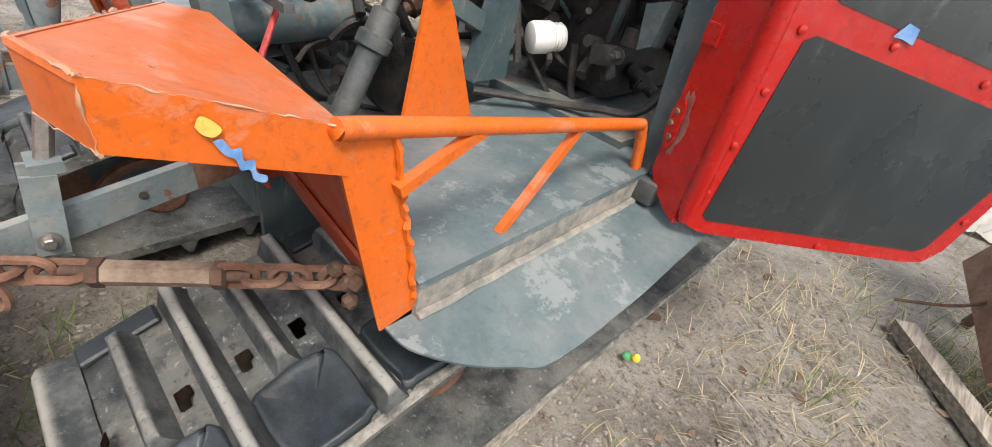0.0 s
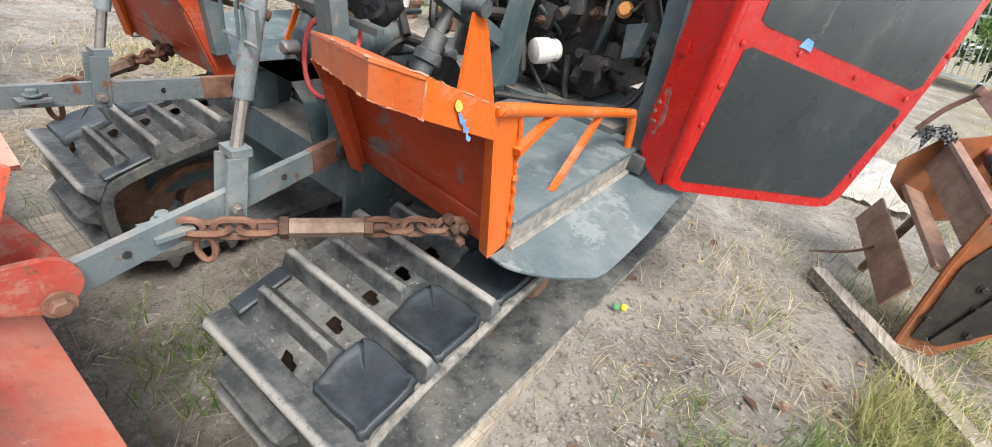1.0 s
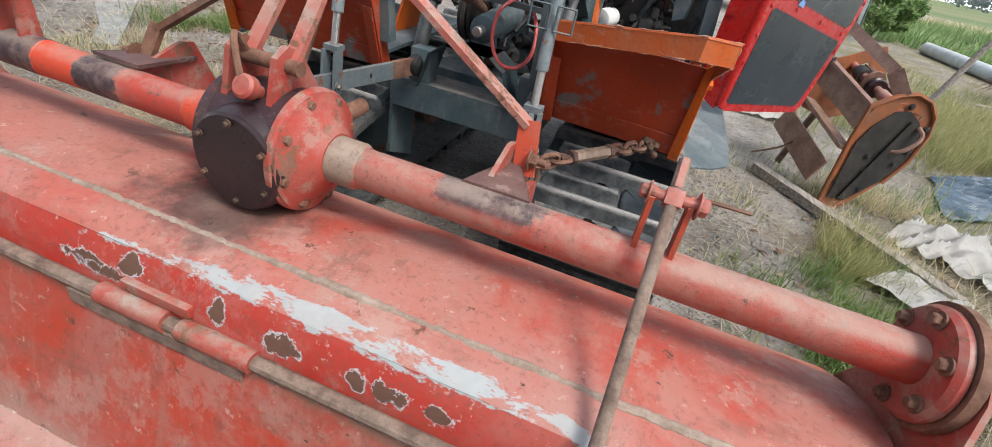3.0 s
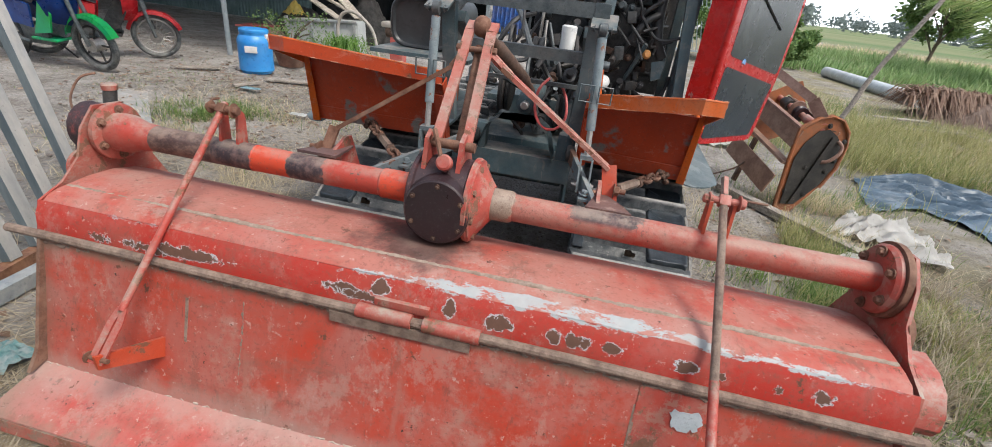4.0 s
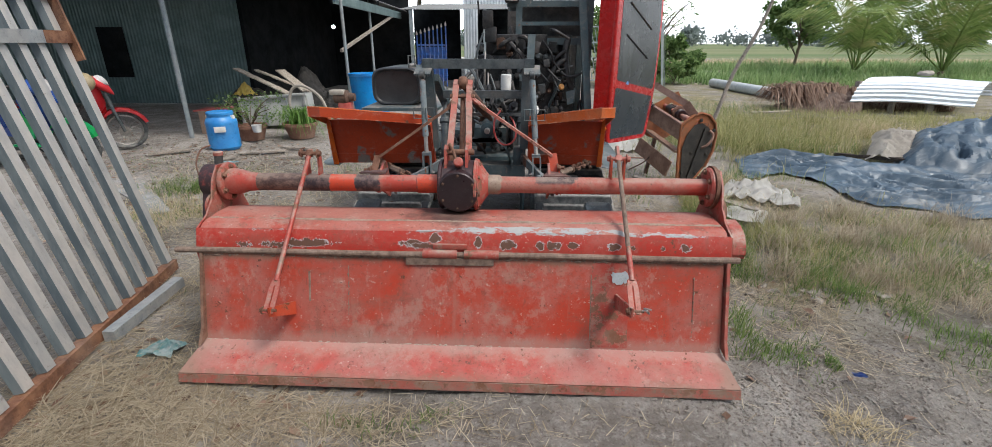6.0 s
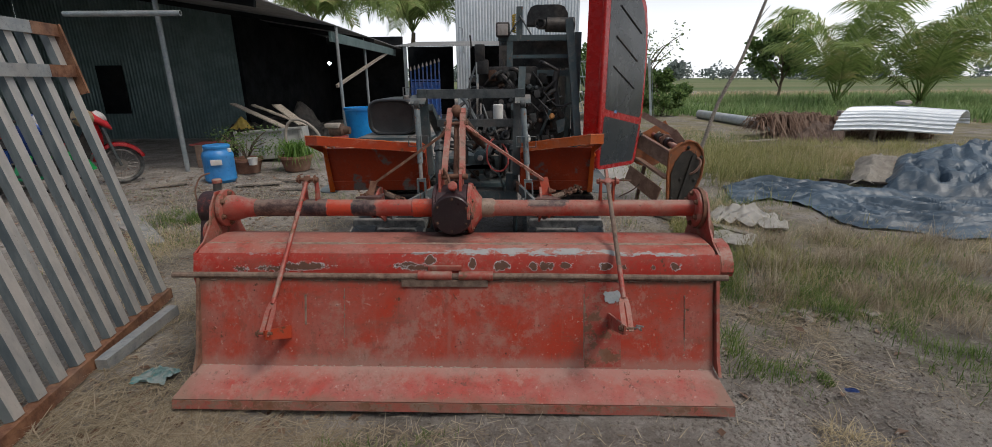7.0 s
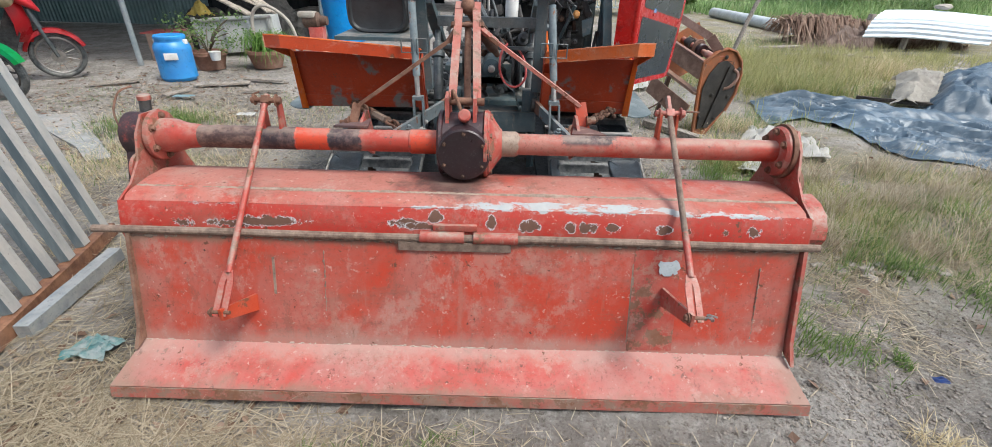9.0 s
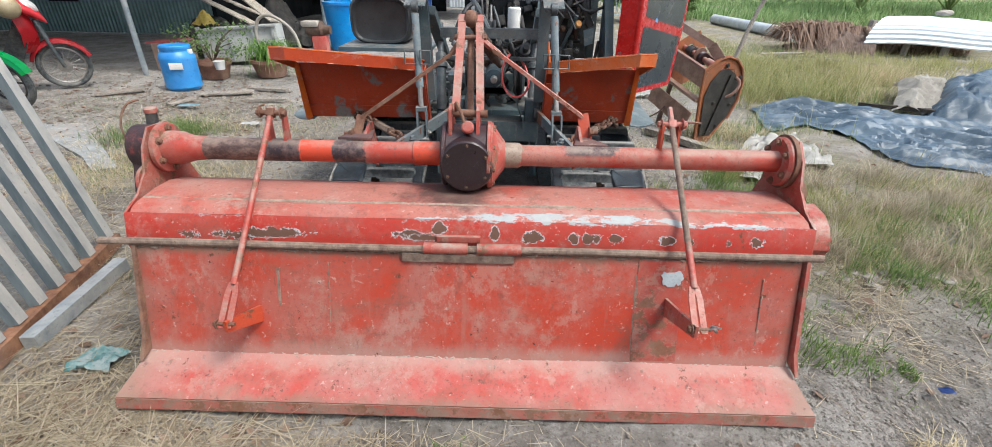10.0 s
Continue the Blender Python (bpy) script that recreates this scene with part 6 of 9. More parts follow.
# ---- ground ----
def ground_h(x, y):
    near = math.exp(-((x / 7) ** 2 + ((y - 1) / 7) ** 2))
    h = 0.030 * noise.noise(Vector((x * 0.9, y * 0.9, 0))) + 0.018 * noise.noise(Vector((x * 3.1, y * 3.1, 5)))
    h += 0.010 * noise.noise(Vector((x * 9, y * 9, 9))) + 0.006 * noise.noise(Vector((x * 24, y * 24, 2)))
    # churned soil beside the tracks and under the hitch
    rough = max(0.0, 1 - math.hypot((x - 1.15) / 0.9, (y - 1.6) / 2.0)) + max(0.0, 1 - math.hypot((x - 2.0) / 1.2, (y + 0.2) / 1.0))
    h += 0.05 * rough * (noise.noise(Vector((x * 14, y * 14, 3))) * 0.5 + noise.noise(Vector((x * 6, y * 6, 7))) * 0.5)
    return h * near - 0.012


def soil_material():
    k = N("dry_farmyard_soil")
    big = k.noise(0.55, 6, 0.6, seed=1)
    c = k.mix(k.step(k.noise(2.3, 9, 0.68, seed=2), 0.35, 0.66), (0.195, 0.176, 0.155), (0.385, 0.358, 0.328))
    c = k.mix(k.math("MULTIPLY", k.step(k.noise(21, 9, 0.78, seed=3), 0.47, 0.66), 0.7), c, (0.435, 0.415, 0.385))
    c = k.mix(k.math("MULTIPLY", k.step(k.noise(34, 9, 0.76, seed=4), 0.52, 0.66), 0.8), c, (0.085, 0.068, 0.055))
    c = k.mix(k.math("MULTIPLY", k.step(k.noise(110, 6, 0.78, seed=24), 0.55, 0.66), 0.6), c, (0.07, 0.055, 0.045))
    c = k.mix(k.math("MULTIPLY", k.step(k.noise(95, 6, 0.78, seed=25), 0.57, 0.67), 0.6), c, (0.47, 0.43, 0.385))
    # straw litter: stretched streaks in two directions
    for sx, sd in (((18, 1.6, 4), 6), ((2.2, 16, 4), 7)):
        st = k.step(k.noise(5.5, 6, 0.65, sx, sd, 0.8), 0.60, 0.66)
        c = k.mix(k.math("MULTIPLY", k.math("MULTIPLY", st, k.step(big, 0.42, 0.62)), 0.55), c, (0.42, 0.34, 0.20))
    # green and dry grass further off
    x, y = k.axis("X"), k.axis("Y")
    right = k.step(k.math("ADD", x, k.math("MULTIPLY", k.noise(0.9, 5, 0.6, seed=12), 3.0)), 3.0, 5.0)
    gr = k.math("MULTIPLY", right, k.step(k.noise(1.4, 7, 0.65, seed=8), 0.34, 0.62))
    c = k.mix(k.math("MULTIPLY", gr, 0.8), c, k.mix(k.noise(1.1, 5, 0.6, seed=15), (0.11, 0.125, 0.045), (0.30, 0.24, 0.12)))
    far = k.step(y, 24.0, 60.0)
    c = k.mix(far, c, k.mix(k.step(k.noise(0.02, 3, 0.5, (0.3, 2.0, 1), 10), 0.4, 0.6), (0.125, 0.18, 0.075), (0.21, 0.215, 0.115)))
    k.bump(k.noise(26, 9, 0.78, seed=9), 1.0, 0.025)
    k.bump(k.voronoi(46), 0.5, 0.010)
    return k.done(c, 0.93, 0.0, 0.2)


M_SOIL = soil_material()


def warped(a, b, n_near, near0, near1, grow):
    mid = list(np.linspace(near0, near1, n_near))
    d = (near1 - near0) / (n_near - 1)
    hi, st = near1, d
    up = []
    while hi < b:
        st *= grow
        hi = min(b, hi + st)
        up.append(hi)
    lo, st, dn = near0, d, []
    while lo > a:
        st *= grow
        lo = max(a, lo - st)
        dn.append(lo)
    return dn[::-1] + mid + up


def build_ground():
    xs, ys = warped(-2500, 2500, 290, -4.6, 4.6, 1.16), warped(-1500, 3500, 250, -2.2, 5.4, 1.16)
    verts = [(x, y, ground_h(x, y)) for y in ys for x in xs]
    nx = len(xs)
    faces = [(j * nx + i, j * nx + i + 1, (j + 1) * nx + i + 1, (j + 1) * nx + i) for j in range(len(ys) - 1) for i in range(nx - 1)]
    me = bpy.data.meshes.new("ground")
    me.from_pydata(verts, [], faces)
    me.materials.append(M_SOIL)
    me.shade_smooth()
    tagged(new("ground", me), "dry trampled farmyard soil with straw and weeds", "ground", kind="structure")


build_ground()


# ---- timber, gate, loose boards ----
def wood(name, a, b, dust=0.35):
    k = N(name)
    c = k.mix(k.step(k.noise(6, 8, 0.6, (14, 1.2, 14), 3), 0.35, 0.65), a, b)
    c = k.mix(k.math("MULTIPLY", k.step(k.noise(3, 6, 0.65, seed=5), 0.45, 0.7), dust), c, DUST)
    k.bump(k.noise(9, 8, 0.7, (6, 1.0, 6), 4), 0.35, 0.002)
    return k.done(c, 0.85, 0, 0.2)


M_WOOD = wood("grey_weathered_wood", (0.19, 0.168, 0.142), (0.38, 0.345, 0.30))
M_BARK_D = wood("dark_wet_bark", (0.035, 0.028, 0.022), (0.09, 0.075, 0.06))


def trodden_wood():
    """Soiled plank wood, rubbed across the grain by the track."""
    k = N("trodden_brown_wood")
    c = k.mix(k.step(k.noise(6, 8, 0.6, (14, 1.2, 14), 3), 0.35, 0.65), (0.27, 0.235, 0.19), (0.44, 0.395, 0.33))
    c = k.mix(k.math("MULTIPLY", k.step(k.noise(3, 8, 0.68, (1.2, 40, 1), 5), 0.54, 0.62), 0.6), c, (0.13, 0.106, 0.083))
    c = k.mix(k.math("MULTIPLY", k.step(k.noise(4, 8, 0.7, (2.0, 22, 1), 7), 0.58, 0.66), 0.5), c, (0.46, 0.42, 0.36))
    c = k.mix(k.math("MULTIPLY", k.step(k.noise(4.5, 8, 0.7, seed=8), 0.54, 0.66), 0.5), c, (0.22, 0.195, 0.165))
    c = k.mix(k.math("MULTIPLY", k.step(k.noise(5, 8, 0.7, (30, 4, 1), 9, 0.5), 0.58, 0.64), 0.5), c, (0.12, 0.10, 0.08))
    k.bump(k.noise(9, 8, 0.7, (6, 1.0, 6), 4), 0.35, 0.002)
    return k.done(c, 0.85, 0, 0.2)


M_WOOD_D = trodden_wood()
M_GALV = dusty("galvanised_steel", (0.24, 0.27, 0.285), (0.40, 0.42, 0.425), 0.42, 0.35, 9, 0.45, 0.2, dust_col=(0.46, 0.41, 0.36))
M_GATE_RUST = dusty("rust_eaten_steel", (0.12, 0.05, 0.028), (0.29, 0.145, 0.08), 0.8, 0.15, 14, 0.3, 0.6)


def bar_metal():
    """Old galvanised tube: blue-grey zinc, upward faces painted paler: dried dust and sky light."""
    k = N("dusty_skylit_galvanised_tube")
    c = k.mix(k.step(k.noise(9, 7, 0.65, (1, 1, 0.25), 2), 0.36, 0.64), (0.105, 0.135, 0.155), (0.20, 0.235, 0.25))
    # paler by facing: dust, with the sky's light put into the colour
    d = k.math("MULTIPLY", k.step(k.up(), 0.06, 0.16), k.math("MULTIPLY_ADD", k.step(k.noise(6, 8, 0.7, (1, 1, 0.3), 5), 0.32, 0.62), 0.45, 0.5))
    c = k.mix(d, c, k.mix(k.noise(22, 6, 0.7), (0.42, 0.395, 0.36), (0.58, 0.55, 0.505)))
    c = k.mix(k.math("MULTIPLY", k.step(k.noise(40, 6, 0.75, seed=9), 0.60, 0.68), 0.5), c, (0.12, 0.10, 0.085))
    k.bump(k.noise(60, 5, 0.7), 0.2, 0.002)
    return k.done(c, 0.5, 0.2)


M_BAR = bar_metal()


def slab_board(name, p0, p1, w, h, mat, label, category="plank", rough=0.004, seed=1):
    p0, p1 = Vector(p0), Vector(p1)
    n = 14
    d = (p1 - p0).normalized()
    s = d.cross(Vector((0, 0, 1))).normalized()
    t = s.cross(d)
    bm = B()
    rows = []
    for i in range(n + 1):
        c = p0 + (p1 - p0) * (i / n)
        r = []
        for a, b in ((-1, -1), (1, -1), (1, 1), (-1, 1)):
            j = Vector((noise.noise(Vector((i * 0.7, a, seed))), noise.noise(Vector((i * 0.7, b, seed + 9))), noise.noise(Vector((i * 0.6, a + b, seed + 5))))) * rough
            r.append(bm.verts.new(c + s * (a * w / 2) + t * (b * h / 2) + j))
        rows.append(r)
    for a, b in zip(rows, rows[1:]):
        for k in range(4):
            bm.faces.new((a[k], a[(k + 1) % 4], b[(k + 1) % 4], b[k]))
    bm.faces.new(rows[0][::-1])
    bm.faces.new(rows[-1])
    return solo(name, bm, mat, label, category, bevel=0.003)


for p0, p1, seed in (((0.70, 0.60, 0.022), (0.50, 3.0, 0.022), 1), ((-0.615, 0.60, 0.022), (-0.69, 3.0, 0.022), 3)):
    slab_board("timber_board", p0, p1, 0.30, 0.052, M_WOOD_D, "soiled wooden board lying under the rubber track", "board", 0.006, seed)
slab_board("wooden_plank", (1.40, 2.86, 0.035), (2.16, 1.85, 0.035), 0.075, 0.05, M_WOOD, "long grey weathered plank lying in the weeds", "plank", 0.006, 7)


def build_gate():
    g = thing("steel_gate", (-1.75, 0.0, 0.0), "galvanised bar gate with a rusty frame leaning beside the tiller", "gate")
    a, b = Vector((-1.82, 0.70, 0.04)), Vector((-1.43, -1.10, 0.04))
    lean = Vector((-0.205, 0.0, 1.0))
    along = (b - a)
    L = along.length
    along = along / L
    part("bottom_rail", beam(B(), a - along * 0.03, b, 0.050, 0.060), M_GATE_RUST, g, "rust-eaten bottom rail", bevel=0.004)
    H = 1.50
    out = along.cross(lean).normalized()
    for i in range(15):
        p = a + along * (0.02 if i == 0 else 0.065 + i * 0.12)
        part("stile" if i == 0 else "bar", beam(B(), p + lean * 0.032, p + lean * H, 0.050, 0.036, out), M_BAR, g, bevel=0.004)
    front = V(0.032, 0, 0.004)
    for z in (1.27, 1.47):
        p = a + lean * z + front
        part("top_rail", beam(B(), p - along * 0.02, p + along * 0.17, 0.022, 0.058), M_GATE_RUST, g, "rusty top rail end", bevel=0.003)
        part("top_rail", beam(B(), p + along * 0.171, p + along * L, 0.022, 0.058), M_GALV, g, bevel=0.003)
    part("rusty_strip", beam(B(), a + lean * 1.16 + V(0.030, 0.026, 0), a + lean * 1.5 + V(0.030, 0.026, 0), 0.012, 0.05, (1, 0, 0)), M_GATE_RUST, g, "flaking rusty strip")


build_gate()
slab_board("concrete_post", (-1.63, 0.50, 0.045), (-1.60, -0.02, 0.035), 0.055, 0.055, M_GALV, "short pale squared post lying beside the gate", "post", 0.003, 4)

# ---- cloth, sacks, heaps ----


def cloth(name, corners, nx, ny, height, mat, label, category, seed, amp=0.05, freq=3.0, edge=0.12):
    """A crumpled sheet over a ground patch given by four corners; height(u, v) is its heap."""
    a, b, c, d = [Vector(p) for p in corners]
    bm = B()
    g = []
    for j in range(ny + 1):
        row = []
        for i in range(nx + 1):
            u, v = i / nx, j / ny
            p = (a * (1 - u) + b * u) * (1 - v) + (d * (1 - u) + c * u) * v
            w = noise.noise(Vector((p.x * 1.3, p.y * 1.3, seed)))
            p = p + Vector((noise.noise(Vector((p.x * 2, p.y * 2, seed + 3))), noise.noise(Vector((p.x * 2, p.y * 2, seed + 7))), 0)) * edge
            q = Vector((p.x * 0.8 + p.y * 0.6, p.y * 0.8 - p.x * 0.6, 0)) + Vector((w, -w, 0)) * 0.25
            ridge = abs(noise.noise(Vector((q.x * freq * 0.6, q.y * freq * 2.0, seed)))) ** 0.55 + 0.6 * abs(noise.noise(Vector((q.x * freq * 3.9, q.y * freq * 1.3, seed + 2)))) ** 0.6 + 0.3 * abs(noise.noise(Vector((p.x * freq * 5.1, p.y * freq * 6.3, seed + 4))))
            z = 0.015 + height(u, v) + amp * (0.9 - ridge * 1.4)
            row.append(bm.verts.new((p.x, p.y, max(z, ground_h(p.x, p.y) + 0.006))))
        g.append(row)
    for j in range(ny):
        for i in range(nx):
            bm.faces.new((g[j][i], g[j][i + 1], g[j + 1][i + 1], g[j + 1][i]))
    bmesh.ops.solidify(bm, geom=bm.faces[:], thickness=0.003)
    return solo(name, bm, mat, label, category, smooth=55)


def tarp(name, low, high, heap, label, seed, creases, amp, lean, spread, wide=1.0):
    """A creased sheet between two edge lines on the ground: heap(u, v) is what lies beneath, straight creases run about the angle lean."""
    rng = np.random.default_rng(seed)
    nu, nv = (150, 70) if heap else (220, 95)
    a, b = (np.array([tuple(p) for p in curve_pts([(x, y, 0) for x, y in line], 12)]) for line in (low, high))
    u = np.linspace(0, 1, nu + 1)
    ea, eb = (np.stack([np.interp(u, np.linspace(0, 1, len(e)), e[:, i]) for i in (0, 1)], 1) for e in (a, b))
    v = np.linspace(0, 1, nv + 1)[None, :, None]
    P = ea[:, None, :] * (1 - v) + eb[:, None, :] * v
    for sc, k in ((1.1, 0.10), (3.3, 0.045), (9.0, 0.012)):
        for i in range(2):
            P[:, :, i] += k * np.array([[noise.noise(Vector((x * sc, y * sc, seed + 5 * i))) for x, y in row] for row in P[:, :, :2]])
    X, Y = P[:, :, 0], P[:, :, 1]
    Z = np.zeros_like(X)
    for c in range(creases):
        i, j = rng.integers(0, nu + 1), rng.integers(0, nv + 1)
        g = radians(lean + rng.normal(0, spread))
        L, w = rng.uniform(0.5, 2.2), (0.022 + 0.075 * rng.random() ** 2) * wide
        dx, dy = X - X[i, j], Y - Y[i, j]
        s_, d_ = dx * math.cos(g) + dy * math.sin(g), dy * math.cos(g) - dx * math.sin(g)
        d_ = d_ + 0.10 * np.sin(s_ * rng.uniform(1, 4) + rng.uniform(0, 6)) * rng.uniform(0, 1)
        w_ = w * (1 + 0.8 * s_ / L)
        ridge = np.clip(1 - np.abs(d_) / np.maximum(w_, 0.01), 0, 1) ** 1.0 * np.clip(1 - np.abs(s_) / L, 0, 1) ** 0.6
        Z += ridge * rng.uniform(0.35, 1.0) * w * amp * (1 if rng.random() > 0.25 else -0.5)
    U, W = np.meshgrid(np.linspace(0, 1, nu + 1), np.linspace(0, 1, nv + 1), indexing="ij")
    rim = np.clip(np.minimum.reduce([U * 9, (1 - U) * 9, W * 7, (1 - W) * 7]), 0.25, 1)
    lim = 0.13 * wide
    Z = 0.012 + lim * np.tanh(np.maximum(Z, -0.05) / lim) * rim
    verts = []
    for i in range(nu + 1):
        for j in range(nv + 1):
            x, y = X[i, j], Y[i, j]
            h = heap(U[i, j], W[i, j]) * (1.12 + 0.30 * noise.noise(Vector((x * 1.3, y * 1.3, seed))) - 0.55 * abs(noise.noise(Vector((x * 1.6 + y, y * 2.4, seed)))) - 0.35 * abs(noise.noise(Vector((x * 4.0, y * 5.5 - x * 2, seed))))) if heap else 0.0
            verts.append((x, y, max(Z[i, j] + h, 0.004) + ground_h(x, y) + 0.006))
    n = nv + 1
    faces = [(i * n + j, (i + 1) * n + j, (i + 1) * n + j + 1, i * n + j + 1) for i in range(nu) for j in range(nv)]
    me = bpy.data.meshes.new(name)
    me.from_pydata(verts, [], faces)
    bm = B()
    bm.from_mesh(me)
    bmesh.ops.triangulate(bm, faces=bm.faces[:])
    bmesh.ops.solidify(bm, geom=bm.faces[:], thickness=0.003)
    return solo(name, bm, M_TARP, label, "tarpaulin", smooth=14)


def tarp_plastic():
    """Blue-grey woven plastic: chalky on top of the creases, torn coating, dirt in smears."""
    k = N("blue_grey_tarpaulin")
    c = k.mix(k.step(k.noise(1.3, 6, 0.6, seed=2), 0.38, 0.64), (0.040, 0.072, 0.105), (0.095, 0.145, 0.195))
    c = k.mix(k.math("MULTIPLY", k.step(k.noise(7, 9, 0.75, (1, 3.5, 1), 4), 0.52, 0.66), 0.40), c, (0.26, 0.31, 0.35))
    c = k.mix(k.math("MULTIPLY", k.step(k.noise(3.1, 8, 0.7, seed=6), 0.58, 0.72), 0.35), c, (0.27, 0.27, 0.255))
    c = k.mix(k.math("MULTIPLY", k.step(k.noise(24, 6, 0.7, seed=8), 0.58, 0.66), 0.5), c, (0.035, 0.055, 0.075))
    k.bump(k.noise(14, 6, 0.6, (1, 2.5, 1)), 0.35, 0.010)
    return k.done(c, k.math("MULTIPLY_ADD", k.noise(9, 5), 0.3, 0.27), 0.0, 0.5)


M_TARP = tarp_plastic()
M_COVER = dusty("pale_beige_woven_cover", (0.46, 0.43, 0.38), (0.62, 0.59, 0.53), 0.75, 0.0, 6, 0.3, 0.4)
M_SACK = dusty("dirty_white_woven_sack", (0.60, 0.59, 0.56), (0.74, 0.73, 0.70), 0.6, 0.0, 6, 0.25, 0.3, dust_col=(0.50, 0.46, 0.41))
# grey sacking darkened in colour for the shade indoors
M_BUNDLE = dusty("shaded_grey_sack", (0.035, 0.036, 0.036), (0.085, 0.082, 0.078), 0.85, 0.0, 8, 0.15, 0.5)
M_SACK_G = dusty("grey_beige_woven_sack", (0.30, 0.27, 0.23), (0.42, 0.39, 0.35), 0.8, 0.0, 6, 0.4, 0.3)
tarp("tarpaulin", [(2.58, 3.05), (3.0, 3.2), (3.25, 2.8), (3.25, 2.25), (3.6, 2.12), (3.85, 1.88), (4.6, 1.9), (5.6, 2.1)], [(2.8, 3.86), (3.4, 4.2), (3.95, 3.95), (4.4, 3.55), (4.9, 3.4), (5.6, 3.6), (6.3, 3.6), (7.0, 3.9)], None, "crumpled blue-grey tarpaulin spread on the grass", 3, 190, 1.05, -24, 17)
tarp("tarpaulin", [(4.3, 3.45), (4.9, 3.1), (5.6, 2.9), (6.5, 3.0), (7.5, 3.3)], [(4.75, 4.15), (5.5, 4.6), (6.4, 4.9), (7.4, 5.2), (8.4, 5.4)], lambda u, v: (0.15 + 0.20 * min(1, u * 2.2)) * math.sin(math.pi * v) ** 0.8 * min(1, u * 7) * min(1, (1 - u) * 5), "heaped dark blue tarpaulin covering a pile", 8, 320, 1.9, 38, 48, 1.2)
slab_board("fallen_branch", (3.90, 3.84, 0.085), (4.55, 3.46, 0.10), 0.04, 0.035, M_BARK_D, "dark fallen branch lying across the tarpaulin", "branch", 0.012, 17)
cloth("plastic_sack", [(2.0, 2.35, 0), (2.55, 2.05, 0), (2.76, 2.55, 0), (2.25, 2.80, 0)], 40, 30, lambda u, v: 0.12 * math.sin(math.pi * u) * math.sin(math.pi * v), M_SACK, "crumpled dirty white plastic sack on the ground", "sack", 12, 0.08, 2.6, 0.08)
cloth("plastic_sack", [(1.78, 1.82, 0), (2.06, 1.58, 0), (2.2, 1.85, 0), (2.0, 2.02, 0)], 26, 22, lambda u, v: 0.03, M_SACK, "flat white plastic scrap in the weeds", "plastic scrap", 15, 0.035, 3.2, 0.05)
cloth("plastic_sack", [(1.15, 4.25, 0), (1.86, 4.25, 0), (2.0, 5.5, 0), (1.2, 5.5, 0)], 24, 22, lambda u, v: 0.10 * math.sin(math.pi * u) * math.sin(math.pi * v) ** 0.5, M_SACK, "white plastic sack lying behind the cab door", "sack", 16, 0.05, 5.0, 0.05)
cloth("woven_cover", [(4.10, 3.62, 0), (4.50, 3.52, 0), (5.45, 4.55, 0), (4.98, 4.80, 0)], 36, 60, lambda u, v: 0.30 * math.sin(math.pi * min(1, 0.08 + 0.8 * v)) ** 0.8 * math.sin(math.pi * (0.12 + 0.76 * u)) ** 0.5, M_COVER, "pale beige woven cover sagging over a mound", "cover", 18, 0.07, 2.2, 0.06)

# ---- rusty levelling frame beside the door ----
M_RUSTY = dusty("brown_rusted_steel", (0.22, 0.125, 0.085), (0.36, 0.225, 0.16), 0.75, 0.2, 12, 0.2)
M_RUST_OR = dusty("orange_rust_paint", (0.34, 0.10, 0.028), (0.20, 0.08, 0.035), 0.65, 0.05, 9, 0.2)
M_SOOT = dusty("sooty_black_steel", (0.014, 0.014, 0.013), (0.045, 0.040, 0.034), 0.6, 0.2, 7, 0.12)


def checked_cloth():
    k = N("checked_cotton_cloth")
    ch = k.n.new("ShaderNodeTexChecker")
    ch.inputs["Scale"].default_value = 85
    tc = k.n.new("ShaderNodeTexCoord")
    k.l.new(tc.outputs["Object"], ch.inputs["Vector"])
    c = k.mix(ch.outputs["Fac"], (0.03, 0.032, 0.036), (0.42, 0.42, 0.41))
    return k.done(c, 0.9, 0)


M_PINKRUST = dusty("pinkish_rusted_steel", (0.20, 0.105, 0.078), (0.33, 0.20, 0.155), 0.75, 0.1, 14, 0.25)


